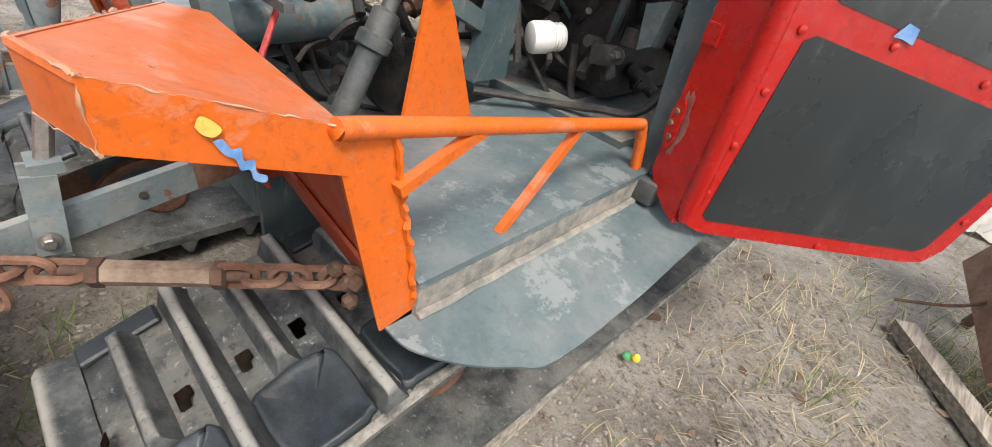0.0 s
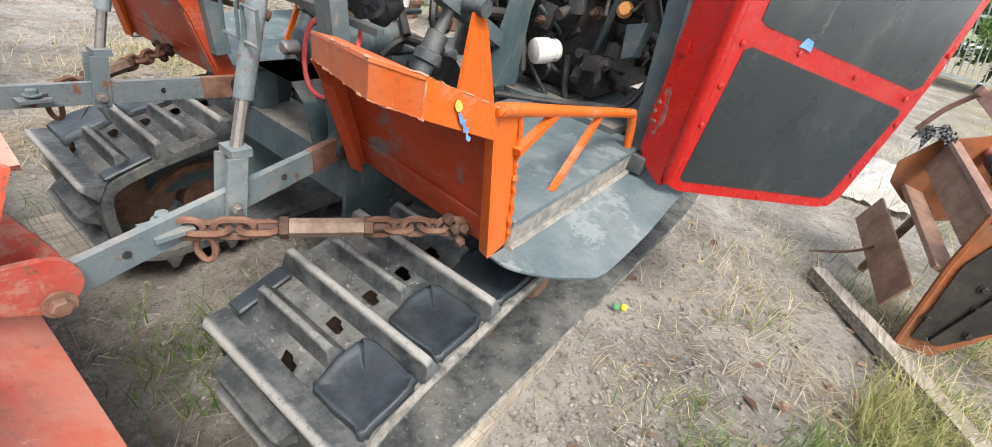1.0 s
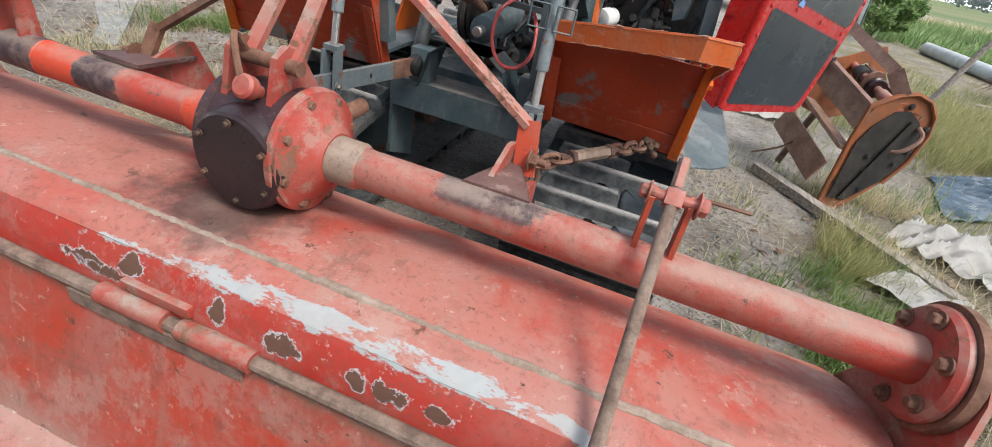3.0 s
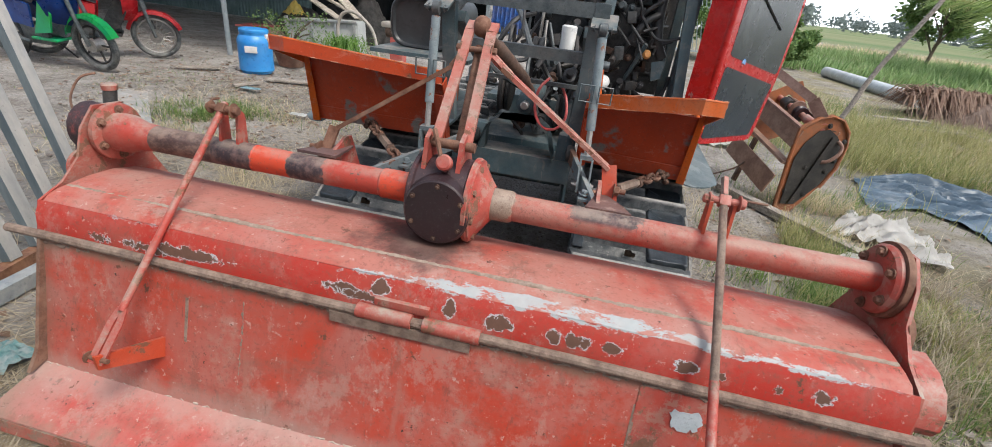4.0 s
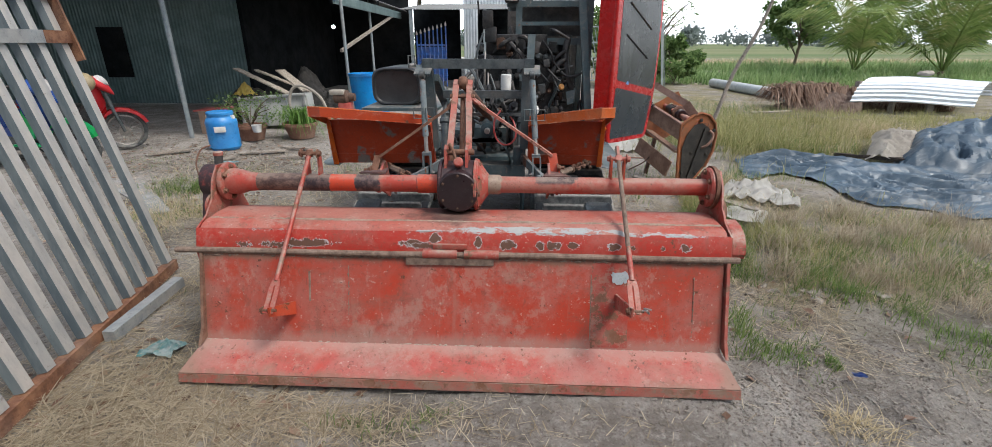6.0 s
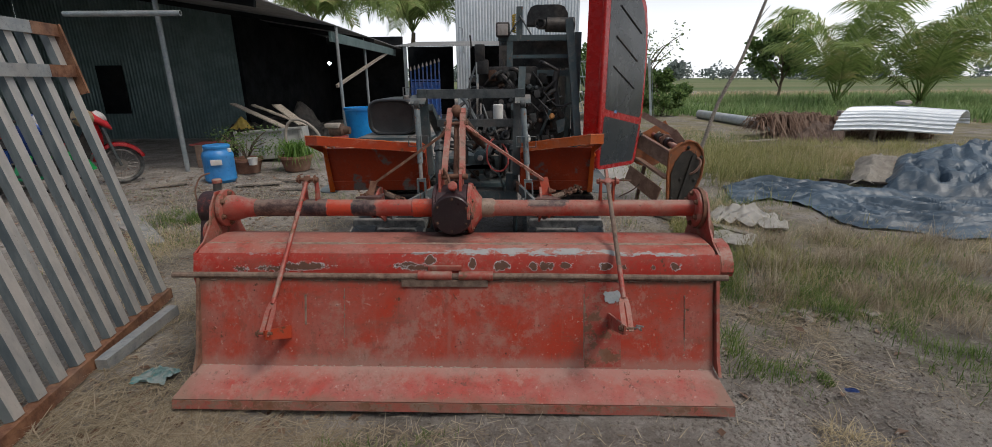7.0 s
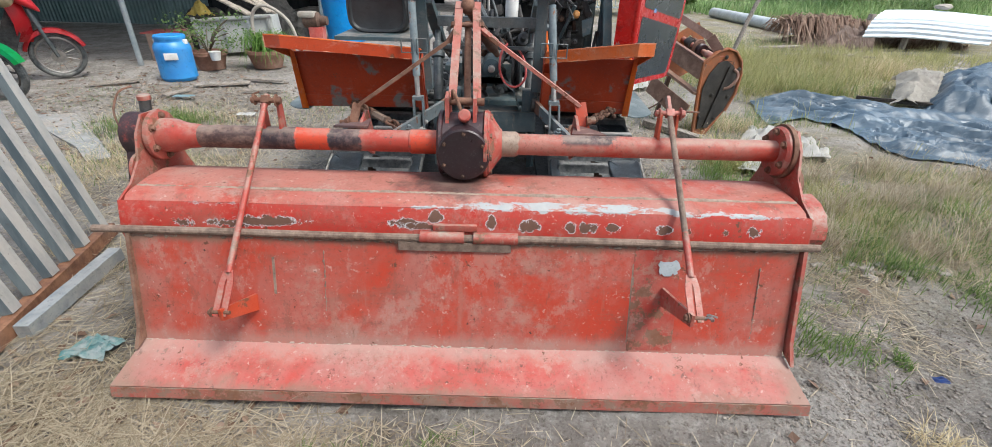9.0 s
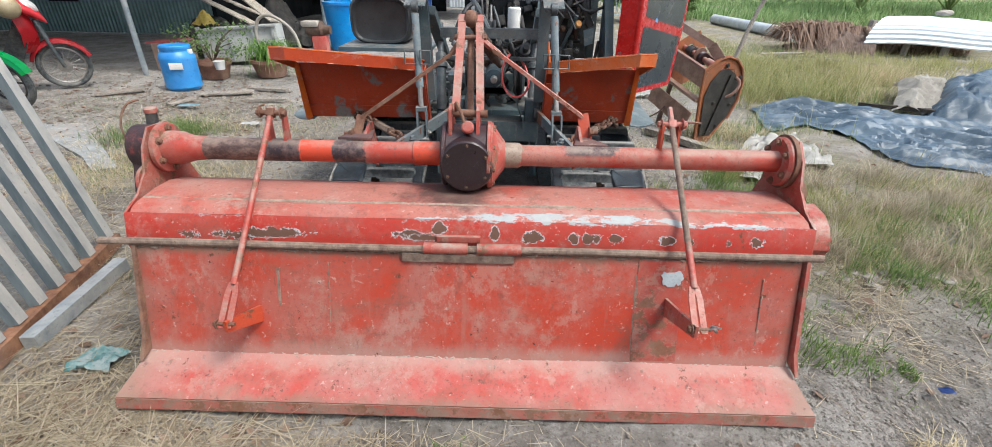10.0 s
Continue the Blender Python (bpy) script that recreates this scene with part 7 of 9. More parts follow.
def build_frame_tool():
    T = thing("rusty_implement_frame", (1.8, 2.9, 0), "rusty steel implement frame with sooty end plates lying on the ground", "implement")
    d = Vector((-0.155, 0.545, 0.112))
    L = d.length
    ax = d / L
    u, w = Vector((0.95, 0.26, 0.02)).normalized(), Vector((0.17, 0.10, 0.98)).normalized()
    o = Vector((1.765, 2.62, 0.042))
    nf = u.cross(w).normalized()
    if nf.y > 0:
        nf = -nf
    shape = [(-0.03, -0.046), (0.10, -0.046), (0.21, 0.16), (0.25, 0.31), (0.235, 0.47), (0.19, 0.575), (0.11, 0.65), (0.02, 0.676), (-0.06, 0.655), (-0.16, 0.575), (-0.125, 0.36)]
    pl = part("end_plate", plate(B(), [o + u * p + w * q for p, q in shape], 0.014), M_RUST_OR, T, "rounded orange-rust end plate", bevel=0.003)
    # raised rolled rim round the top of the near plate
    rim = [o + u * p * 0.985 + w * q * 0.985 + nf * 0.008 for p, q in shape[2:] + shape[:1]]
    part("plate_rim", tube(B(), rim, 0.011, 6), M_RUST_OR, pl)
    inner = [(-0.01, 0.02), (0.09, 0.02), (0.19, 0.17), (0.225, 0.31), (0.20, 0.46), (0.13, 0.53), (0.05, 0.575), (-0.02, 0.56), (-0.075, 0.47), (-0.09, 0.36)]
    part("soot_patch", plate(B(), [o + u * p + w * q + nf * 0.010 for p, q in inner], 0.004), M_SOOT, pl, "soot-blackened face")
    part("plate_rib", beam(B(), o + u * 0.05 + w * 0.03 + nf * 0.02, o + u * 0.10 + w * 0.52 + nf * 0.02, 0.03, 0.012, nf), M_SOOT, pl, bevel=0.003)
    hp = [(0.150, 0.50, 0.010), (0.168, 0.47, 0.045), (0.165, 0.42, 0.055), (0.13, 0.365, 0.045), (0.10, 0.345, 0.010)]
    part("plate_handle", tube(B(), curve_pts([o + u * p + w * q + nf * r for p, q, r in hp]), 0.012, 8), M_PINKRUST, pl)
    bm = B()
    for p, q in ((0.03, 0.60), (0.19, 0.50), (0.02, 0.30), (0.06, 0.22), (0.18, 0.28), (-0.03, 0.12), (0.12, 0.10), (0.20, 0.36)):
        bolt(bm, o + u * p + w * q + nf * 0.012, nf, 0.012, 0.009)
    pieces("plate_bolt", bm, M_SOOT, pl)
    # far plate with its round hole
    f = o + d
    outer = [(-0.10, 0.25), (0.06, 0.20), (0.19, 0.26), (0.235, 0.40), (0.235, 0.52), (0.19, 0.60), (0.12, 0.69), (0.05, 0.665), (-0.06, 0.60), (-0.17, 0.55), (-0.235, 0.42), (-0.20, 0.32)]
    cp, cq = 0.075, 0.545
    bm = B()
    rings = []
    for off in (0.0, 0.012):
        ro = [bm.verts.new(f + u * p + w * q + nf * off) for p, q in outer]
        ri = []
        for p, q in outer:
            g = math.atan2(q - cq, p - cp)
            ri.append(bm.verts.new(f + u * (cp + 0.040 * math.cos(g)) + w * (cq + 0.036 * math.sin(g)) + nf * off))
        rings.append((ro, ri))
    n = len(outer)
    for i in range(n):
        j = (i + 1) % n
        (a0, a1), (b0, b1) = rings
        bm.faces.new((a0[i], a0[j], a1[j], a1[i]))
        bm.faces.new((b0[j], b0[i], b1[i], b1[j]))
        bm.faces.new((a0[j], a0[i], b0[i], b0[j]))
        bm.faces.new((a1[i], a1[j], b1[j], b1[i]))
    bmesh.ops.recalc_face_normals(bm, faces=bm.faces[:])
    part("end_plate", bm, M_RUST_OR, T, "orange-rust end plate with a round hole")
    # long members
    t0 = o + u * -0.135 + w * 0.565
    part("box_beam", beam(B(), t0, t0 + d, 0.055, 0.016, w), M_PINKRUST, T, "pinkish flat top of the main beam", bevel=0.003)
    s0 = o + u * -0.135 + w * 0.555 - w * 0.065
    part("side_plate", beam(B(), s0 + u * 0.0, s0 + d, 0.012, 0.125, w), M_RUSTY, T, bevel=0.003)
    r0 = o + u * -0.11 + w * 0.315
    part("rail", beam(B(), r0, r0 + d, 0.085, 0.020, w), M_RUSTY, T, bevel=0.004)
    b0 = o + u * -0.15 + w * 0.15
    part("blade_board", beam(B(), b0 + ax * 0.02, b0 + d + u * -0.03 + w * 0.02, 0.012, 0.15, w), M_RUSTY, T, "bent brown rusted blade", bevel=0.004)
    e0 = o + u * 0.10 + w * 0.56
    part("angle_iron", beam(B(), e0, e0 + d, 0.05, 0.012, w), M_RUST_D, T, bevel=0.002)
    part("angle_web", beam(B(), e0 + u * 0.03 - w * 0.03, e0 + d + u * 0.03 - w * 0.03, 0.010, 0.06, w), M_RUSTY, T, bevel=0.002)
    # bearing and shaft between the plates
    c0 = o + u * 0.01 + w * 0.555
    part("shaft", cyl(B(), c0, c0 + d, 0.022), M_PINK, T, "faded pink-red shaft")
    part("bearing_housing", lathe(B(), c0 + ax * 0.012, ax, [(0, 0.055), (0.03, 0.06), (0.07, 0.045), (0.12, 0.032), (0.20, 0.030)], 20), M_PINK, T, "faded pink-red bearing housing")
    part("pulley", lathe(B(), c0 + ax * 0.26, ax, [(0, 0.03), (0, 0.052), (0.012, 0.054), (0.022, 0.044), (0.034, 0.054), (0.046, 0.052), (0.046, 0.03)], 28), M_OILY, T, "dark oily pulley")
    part("pulley_cover", lathe(B(), c0 + ax * 0.325 + w * 0.012, ax, [(0, 0.03), (0, 0.062), (0.010, 0.064), (0.016, 0.04)], 28), M_PINKRUST, T, "tan rusted cover disc")
    part("drive_motor", lathe(B(), c0 + ax * 0.42, ax, [(0, 0.03), (0, 0.040), (0.07, 0.040), (0.09, 0.03)], 18), M_BLACK, T, "black drive motor")
    # bent flat brace over the frame
    q0, q1, q2 = V(1.83, 2.665, 0.672), V(1.762, 2.74, 0.772), V(1.572, 3.16, 0.905)
    part("top_brace", beam(B(), q0, q1, 0.075, 0.008, (-0.54, -0.36, 0.3)), M_PINKRUST, T, "long bent pinkish flat brace", bevel=0.002)
    part("top_brace", beam(B(), q1, q2, 0.058, 0.008, (-0.54, -0.36, 0.3)), M_PINKRUST, T, "long bent pinkish flat brace", bevel=0.002)
    part("brace_rod", tube(B(), curve_pts([q2, V(1.545, 3.18, 0.88), V(1.49, 3.19, 0.80), V(1.45, 3.20, 0.70)]), 0.012, 8), M_PINKRUST, T)
    part("brace_joint", box(B(), (1.572, 3.165, 0.905), (0.06, 0.035, 0.035), (10, 25, 20)), M_PINKRUST, T, bevel=0.008)
    part("bent_rod", tube(B(), curve_pts([b0 + d * 0.6, b0 + d * 0.5 + V(-0.1, 0, -0.05), b0 + d * 0.5 + V(-0.24, -0.02, -0.12)]), 0.006, 6), M_RUST_D, T)
    part("foot", beam(B(), f + u * 0.0 + w * 0.26, V(f.x - 0.02, f.y + 0.03, 0.0), 0.05, 0.03), M_RUST_D, T, bevel=0.003)
    # folded checked cloth on the far end of the beam
    bm = B()
    g = []
    for j in range(19):
        row = []
        for i in range(25):
            x, y = i / 24 - 0.5, j / 18 - 0.5
            drop = max(0, abs(x) - 0.30) ** 1.3 * 0.5 + max(0, abs(y) - 0.2) * 0.12
            zz = 0.045 - drop + 0.040 * noise.noise(V(x * 6, y * 5, 3.3)) + 0.012 * noise.noise(V(x * 17, y * 9, 1.3))
            row.append(bm.verts.new((1.525 + x * 0.11 - 0.3 * y * 0.12, 3.17 + y * 0.11, 0.695 + zz)))
        g.append(row)
    for j in range(18):
        for i in range(24):
            bm.faces.new((g[j][i], g[j][i + 1], g[j + 1][i + 1], g[j + 1][i]))
    bmesh.ops.solidify(bm, geom=bm.faces[:], thickness=0.004)
    solo("checked_cloth", bm, checked_cloth(), "crumpled black and white checked cloth on the rusty frame", "cloth", smooth=60)


build_frame_tool()

# ---- leaning pole, pipes, corrugated sheet ----
pole = thing("wooden_pole", (2.365, 4.0, 0), "thin bare branch pole leaning up from the grass", "pole")
axis_pts = [V(2.365 + i * 0.054 + 0.018 * math.sin(i * 0.8), 4.0 + 0.012 * math.sin(i * 1.3), i * 0.16) for i in range(22)]
part("stem", tube(B(), axis_pts, [0.026 - 0.0007 * i for i in range(22)], 8), M_WOOD, pole)
for i, dx, dz in ((11, 0.16, 0.26), (13, -0.10, 0.24), (15, 0.20, 0.20), (17, -0.12, 0.22)):
    q = axis_pts[i]
    part("twig", tube(B(), curve_pts([q, q + V(dx * 0.5, 0.02, dz * 0.6), q + V(dx, 0.03, dz)], 4), [0.009 - 0.0008 * k for k in range(9)], 5), M_WOOD, pole)

M_PIPE = dusty("pale_blue_grey_plastic_pipe", (0.46, 0.51, 0.53), (0.60, 0.64, 0.65), 0.5, 0, 5, 0.3, 0.1)
solo("drain_pipe", lathe(B(), (6.40, 14.3, 0.12), (0.28, -4.1, 0), [(0, 0.10), (0, 0.135), (3.6, 0.135), (3.6, 0.155), (4.1, 0.155), (4.1, 0.11)], 20, False), M_PIPE, "long pale plastic drain pipe in the grass", "pipe")
solo("concrete_pipe", lathe(B(), (6.9, 9.0, 0.22), (1.0, -0.12, 0), [(0, 0.13), (0, 0.17), (0.75, 0.19), (0.75, 0.14), (0.3, 0.13)], 20, False), M_SACK_G, "short dark-ended concrete pipe under dry fronds", "pipe")


def build_sheet():
    k = N("white_corrugated_metal")
    c = k.mix(k.step(k.noise(3, 6, 0.6, (0.4, 1, 1)), 0.4, 0.7), (0.56, 0.62, 0.68), (0.68, 0.73, 0.78))
    c = k.mix(k.math("MULTIPLY", k.step(k.noise(9, 7, 0.7, seed=3), 0.6, 0.75), 0.5), c, (0.36, 0.33, 0.29))
    m = k.done(c, 0.38, 0.25)
    prof = []
    for i in range(211):
        t = i / 210
        a = radians(172 - t * 152)
        r = 0.60 + 0.017 * math.sin(t * 2 * math.pi * 15)
        prof.append((0.60 + r * math.cos(a), 0.13 + r * math.sin(a) * 0.80))
    bm = B()
    fold(bm, prof, 0, 2.25, 0.003, 10, lambda x, y, z: Vector((1.15 * y, -0.04 * x, 0.03 * math.sin(x * 2) - 0.02 * x)))
    ob = solo("corrugated_sheet", bm, m, "bent white corrugated metal sheet covering a heap", "metal sheet")
    ob.matrix_world = pose(6.62, 7.95, 0.03, 0, 0, 0)
    for x, y, h, w in ((6.95, 8.2, 0.26, 0.10), (7.6, 8.2, 0.24, 0.08), (8.3, 8.15, 0.22, 0.10), (8.7, 8.9, 0.50, 0.09), (7.4, 9.0, 0.55, 0.09)):
        solo("timber_block", box(B(), (x, y, h / 2), (w, w * 1.3, h), (0, 0, x * 40)), M_WOOD, "short timber block propping the corrugated sheet", "timber", bevel=0.006)
    bm = B()
    bmesh.ops.create_icosphere(bm, subdivisions=3, radius=1)
    for v in bm.verts:
        v.co = Vector((v.co.x * 0.16, v.co.y * 0.09, v.co.z * 0.05)) * (1 + 0.25 * noise.noise(v.co * 1.8))
    st = solo("stone", bm, M_SACK_G, "flat grey stone weighing down the corrugated sheet", "stone")
    st.location = (8.35, 8.55, 0.735)


build_sheet()


for i, (x, y, a, l, w) in enumerate(((5.2, 7.1, 10, 0.9, 0.10), (5.5, 7.4, -25, 0.7, 0.07), (5.9, 7.0, 40, 0.8, 0.05), (5.0, 7.6, 5, 0.8, 0.14), (5.7, 6.7, -50, 0.6, 0.06))):
    d = V(math.cos(radians(a)), math.sin(radians(a)), 0.03) * (l / 2)
    slab_board("wooden_board", V(x, y, 0.05 + 0.01 * i) - d, V(x, y, 0.05 + 0.01 * i) + d, w, 0.02, M_WOOD, "bleached broken board on the ground", "board", 0.008, 60 + i)
for i, (x, y, a, l, w) in enumerate(((-2.95, 3.95, 15, 0.55, 0.09), (-2.6, 4.2, -12, 0.5, 0.07), (-4.1, 3.9, 35, 0.45, 0.08), (-3.2, 3.55, 70, 0.3, 0.06), (-2.4, 3.7, 5, 0.4, 0.05))):
    d = V(math.cos(radians(a)), math.sin(radians(a)), 0.02) * (l / 2)
    slab_board("palm_sheath", V(x, y, 0.022) - d, V(x, y, 0.022) + d, w, 0.018, M_WOOD, "pale dry palm sheath on the yard soil", "palm sheath", 0.012, 80 + i)


# ---- shed ----
M_SHEDWALL = dusty("grey_corrugated_wall_metal", (0.105, 0.165, 0.165), (0.17, 0.24, 0.238), 0.5, 0.3, 3, 0.10, 0.1)
M_ROOF = dusty("dull_corrugated_roof_metal", (0.20, 0.21, 0.21), (0.32, 0.33, 0.33), 0.55, 0.3, 3, 0.3, 0.1)
M_WHITEWALL = dusty("pale_blue_corrugated_wall", (0.50, 0.56, 0.60), (0.60, 0.65, 0.69), 0.5, 0.15, 2, 0.2, 0.1)
M_POST = dusty("painted_grey_steel_post", (0.22, 0.27, 0.29), (0.34, 0.38, 0.40), 0.5, 0.3, 8, 0.3)
# near-black: the shade deep indoors is put into the board colour
M_INNERSHADE = dusty("shed_interior_shade", (0.006, 0.008, 0.009), (0.016, 0.018, 0.020), 0.85, 0, 3, 0.04, spec=0.08)
M_BLUE = dusty("blue_barrel_plastic", (0.003, 0.20, 0.58), (0.008, 0.28, 0.68), 0.38, 0, 4, 0.18, 0.08)
M_TERRA = dusty("worn_brown_clay", (0.19, 0.085, 0.055), (0.30, 0.16, 0.11), 0.8, 0, 9, 0.35)
M_LEAF = None


def corrugated(bm, p0, along, up, length, height, pitch=0.076, amp=0.009, thick=0.006):
    """A corrugated sheet from p0: waves run along `along`, ribs run along `up`."""
    p0, along, up = Vector(p0), Vector(along).normalized(), Vector(up).normalized()
    nrm = along.cross(up).normalized()
    n = max(8, int(length / pitch * 6))
    prev = None
    for i in range(n + 1):
        s = length * i / n
        o = nrm * (amp * math.sin(2 * math.pi * s / pitch))
        col = [bm.verts.new(p0 + along * s + o), bm.verts.new(p0 + along * s + up * height + o), bm.verts.new(p0 + along * s + up * height + o - nrm * thick), bm.verts.new(p0 + along * s + o - nrm * thick)]
        if prev:
            for k in range(4):
                bm.faces.new((prev[k], col[k], col[(k + 1) % 4], prev[(k + 1) % 4]))
        else:
            bm.faces.new(col)
        prev = col
    bm.faces.new(prev[::-1])
    return bm


def build_shed():
    S = thing("open_shed", (-6.0, 8.0, 0), "open farm shed with corrugated walls, dark inside", "shed")
    part("back_wall", corrugated(B(), (-10.6, 9.1, 0), (1, 0, 0), (0, 0, 1), 4.80, 3.4), M_SHEDWALL, S, "grey corrugated metal wall", smooth=60)
    part("end_wall", corrugated(B(), (-10.6, 4.5, 0), (0, 1, 0), (0, 0, 1), 4.6, 3.4), M_SHEDWALL, S, smooth=60)
    # these walls and the hatch carry the shed's inner shade in their colour
    part("inner_wall", box(B(), (-5.755, 11.71, 1.4), (0.08, 5.28, 2.8)), M_INNERSHADE, S)
    part("inner_wall", box(B(), (-4.49, 14.39, 1.3), (2.46, 0.08, 2.6)), M_INNERSHADE, S)
    part("wall_hatch", box(B(), (-8.75, 9.06, 1.1), (0.6, 0.03, 1.05)), M_INNERSHADE, S, "near-black panel standing for a dark opening in the wall", bevel=0.01)
    bm = B()
    slope = Vector((-1, 0, 0.16)).normalized()
    corrugated(bm, (-3.11, 4.45, 2.32), (-0.019, 1, -0.009), slope, 9.85, 7.6)
    part("roof", bm, M_ROOF, S, "low corrugated metal roof", smooth=60)
    for x, y, h in ((-4.50, 4.93, 2.50), (-3.17, 8.0, 2.26), (-3.4, 10.6, 2.26), (-9.2, 4.93, 3.2)):
        part("post", cyl(B(), (x, y, 0), (x, y, h), 0.032, n=12), M_POST, S, bevel=0)
    for y in (4.93, 8.0, 10.6):
        part("rafter", beam(B(), (-3.15, y, 2.27 - 0.009 * (y - 2)), (-10.5, y, 3.43 - 0.009 * (y - 2)), 0.06, 0.09), M_INNERSHADE, S)
    part("gutter_board", beam(B(), (-3.26, 7.9, 2.08), (-3.30, 13.4, 2.06), 0.05, 0.18), M_SHEDWALL, S)
    part("diagonal_brace", beam(B(), (-3.4, 8.4, 1.15), (-3.3, 12.4, 2.0), 0.05, 0.06), M_WOOD, S)
    part("hanging_pipe", lathe(B(), (-5.4, 4.5, 2.09), (1, 0.0, -0.005), [(0, 0.035), (1.5, 0.035), (1.5, 0.026), (1.3, 0.026)], 14, False), M_POST, S, "grey plastic pipe under the eave")
    k = N("glowing_bulb")
    k.b.inputs["Emission Color"].default_value = (0.9, 0.95, 1, 1)
    k.b.inputs["Emission Strength"].default_value = 14
    lamp = B()
    bmesh.ops.create_uvsphere(lamp, u_segments=14, v_segments=10, radius=0.036)
    bmesh.ops.translate(lamp, verts=lamp.verts, vec=(-3.73, 9.0, 1.62))
    part("bulb", lamp, k.done((0.9, 0.9, 0.9), 0.4), S, "lit white lamp bulb")


build_shed()
# unseen wall added behind the camera to block light from the low sky
solo("wall_south", corrugated(B(), (-18, -8.0, 0), (1, 0, 0), (0, 0, 1), 34, 4.6, 0.30, 0.03), M_SHEDWALL, "unseen grey corrugated wall added to shut out low sky light", "wall", kind="structure", smooth=60)


def build_lean_to():
    S = thing("lean_to", (-1.7, 14.5, 0), "low lean-to with a corrugated roof and dark inside", "lean-to")
    bm = B()
    corrugated(bm, (-3.26, 13.0, 2.215), (1, 0, 0), (0, 1, 0.10), 3.3, 4.2, 0.09, 0.014)
    part("roof", bm, M_ROOF, S, smooth=60)
    for x in (-2.93, -0.78, -0.05):
        part("post", beam(B(), (x, 13.1, 0), (x, 13.1, 2.21), 0.09, 0.09, (0, 1, 0)), M_POST, S)
    # near-black walls paint in the shade inside the lean-to
    part("back_wall", box(B(), (-2.8, 17.0, 1.2), (1.7, 0.08, 2.5)), M_INNERSHADE, S)
    part("back_wall", box(B(), (-0.5, 17.0, 1.2), (1.6, 0.08, 2.5)), M_INNERSHADE, S)
    part("side_wall", box(B(), (0.22, 15.0, 1.1), (0.08, 4.0, 2.3)), M_INNERSHADE, S)
    g = thing("blue_gate", (-2.2, 13.4, 0), "blue steel gate with pointed bars", "gate")
    mb = dusty("blue_gate_paint", (0.015, 0.07, 0.30), (0.04, 0.14, 0.42), 0.5)
    tip = dusty("pale_gate_tip_paint", (0.55, 0.45, 0.38), (0.62, 0.55, 0.48), 0.5)
    for i in range(8):
        x = -2.85 + i * 0.125
        h = 1.53 + 0.035 * i
        bar = part("bar", cyl(B(), (x, 13.4, 0.05), (x, 13.4, h), 0.022, n=8), mb, g)
        part("spear_tip", lathe(B(), (x, 13.4, h), (0, 0, 1), [(0, 0.022), (0.03, 0.034), (0.12, 0.004)], 8), tip, bar)
    for z in (0.35, 1.0, 1.25):
        part("rail", beam(B(), (-2.88, 13.4, z), (-1.95, 13.4, z), 0.03, 0.05), mb, g)
    part("sheet", box(B(), (-2.42, 13.44, 0.7), (0.9, 0.01, 1.0)), mb, g)
    W = thing("farm_building", (2.0, 21, 0), "tall pale corrugated building behind the yard", "building")
    part("wall", corrugated(B(), (-2.04, 19.0, 0), (1, 0, 0), (0, 0, 1), 5.0, 5.6, 0.12, 0.016), M_WHITEWALL, W, smooth=60)
    part("side_wall", corrugated(B(), (-2.04, 25.0, 0), (0, -1, 0), (0, 0, 1), 6.0, 5.6, 0.12, 0.016), M_WHITEWALL, W, smooth=60)
    part("side_wall", corrugated(B(), (2.96, 19.0, 0), (0, 1, 0), (0, 0, 1), 6.0, 5.6, 0.12, 0.016), M_WHITEWALL, W, smooth=60)
    part("roof", corrugated(B(), (-2.4, 18.8, 5.5), (1, 0, 0), (0, 1, 0.15), 5.6, 6.5, 0.12, 0.016), M_ROOF, W, smooth=60)
    part("drain_pipe", tube(B(), [(-1.9, 18.9, 3.3), (-1.75, 18.9, 3.25), (-1.72, 18.9, 2.3)], 0.02, 6), M_POST, W)


build_lean_to()

# ---- yard things by the shed ----
def build_barrel(loc, r, h, name, label, lid=True):
    b = thing(name, loc, label, "barrel")
    x, y, z = loc
    rings = [(0, r * 0.86), (0.02, r * 0.93), (h * 0.08, r), (h * 0.14, r * 0.985), (h * 0.70, r * 0.985), (h * 0.75, r), (h * 0.80, r * 0.985), (h * 0.88, r * 0.90), (h * 0.93, r * 0.80), (h, r * 0.80)]
    part("body", lathe(B(), loc, (0, 0, 1), rings, 36), M_BLUE, b)
    part("lid", lathe(B(), (x, y, z + h), (0, 0, 1), [(0, r * 0.84), (0.025, r * 0.84), (0.035, r * 0.79), (0.03, r * 0.72)], 32), M_BLUE, b)
    for s in (-1, 1):
        part("handle", box(B(), (x + s * r * 0.88, y, z + h * 0.92), (0.03, 0.05, 0.05)), M_WHITEP, b, "white plastic handle", bevel=0.008)
    part("label", box(B(), (x + 0.08, y - r * 0.975, z + h * 0.62), (0.13, 0.012, 0.07), (0, 0, 20)), M_SACK, b, "worn pale paper label", bevel=0.003)
    return b


build_barrel((-3.57, 4.22, 0), 0.187, 0.445, "plastic_barrel", "blue plastic barrel with a screw lid on the yard")


def build_tub(loc, r, h):
    bm = B()
    lathe(bm, loc, (0, 0, 1), [(0, r * 0.85), (h - 0.05, r), (h - 0.04, r * 1.05), (h, r * 1.05), (h, r * 0.96), (0.06, r * 0.82)], 36)
    return solo("water_tub", bm, M_BLUE, "open blue plastic water tub", "tub")


build_tub((-2.62, 7.6, 0), 0.38, 0.76)


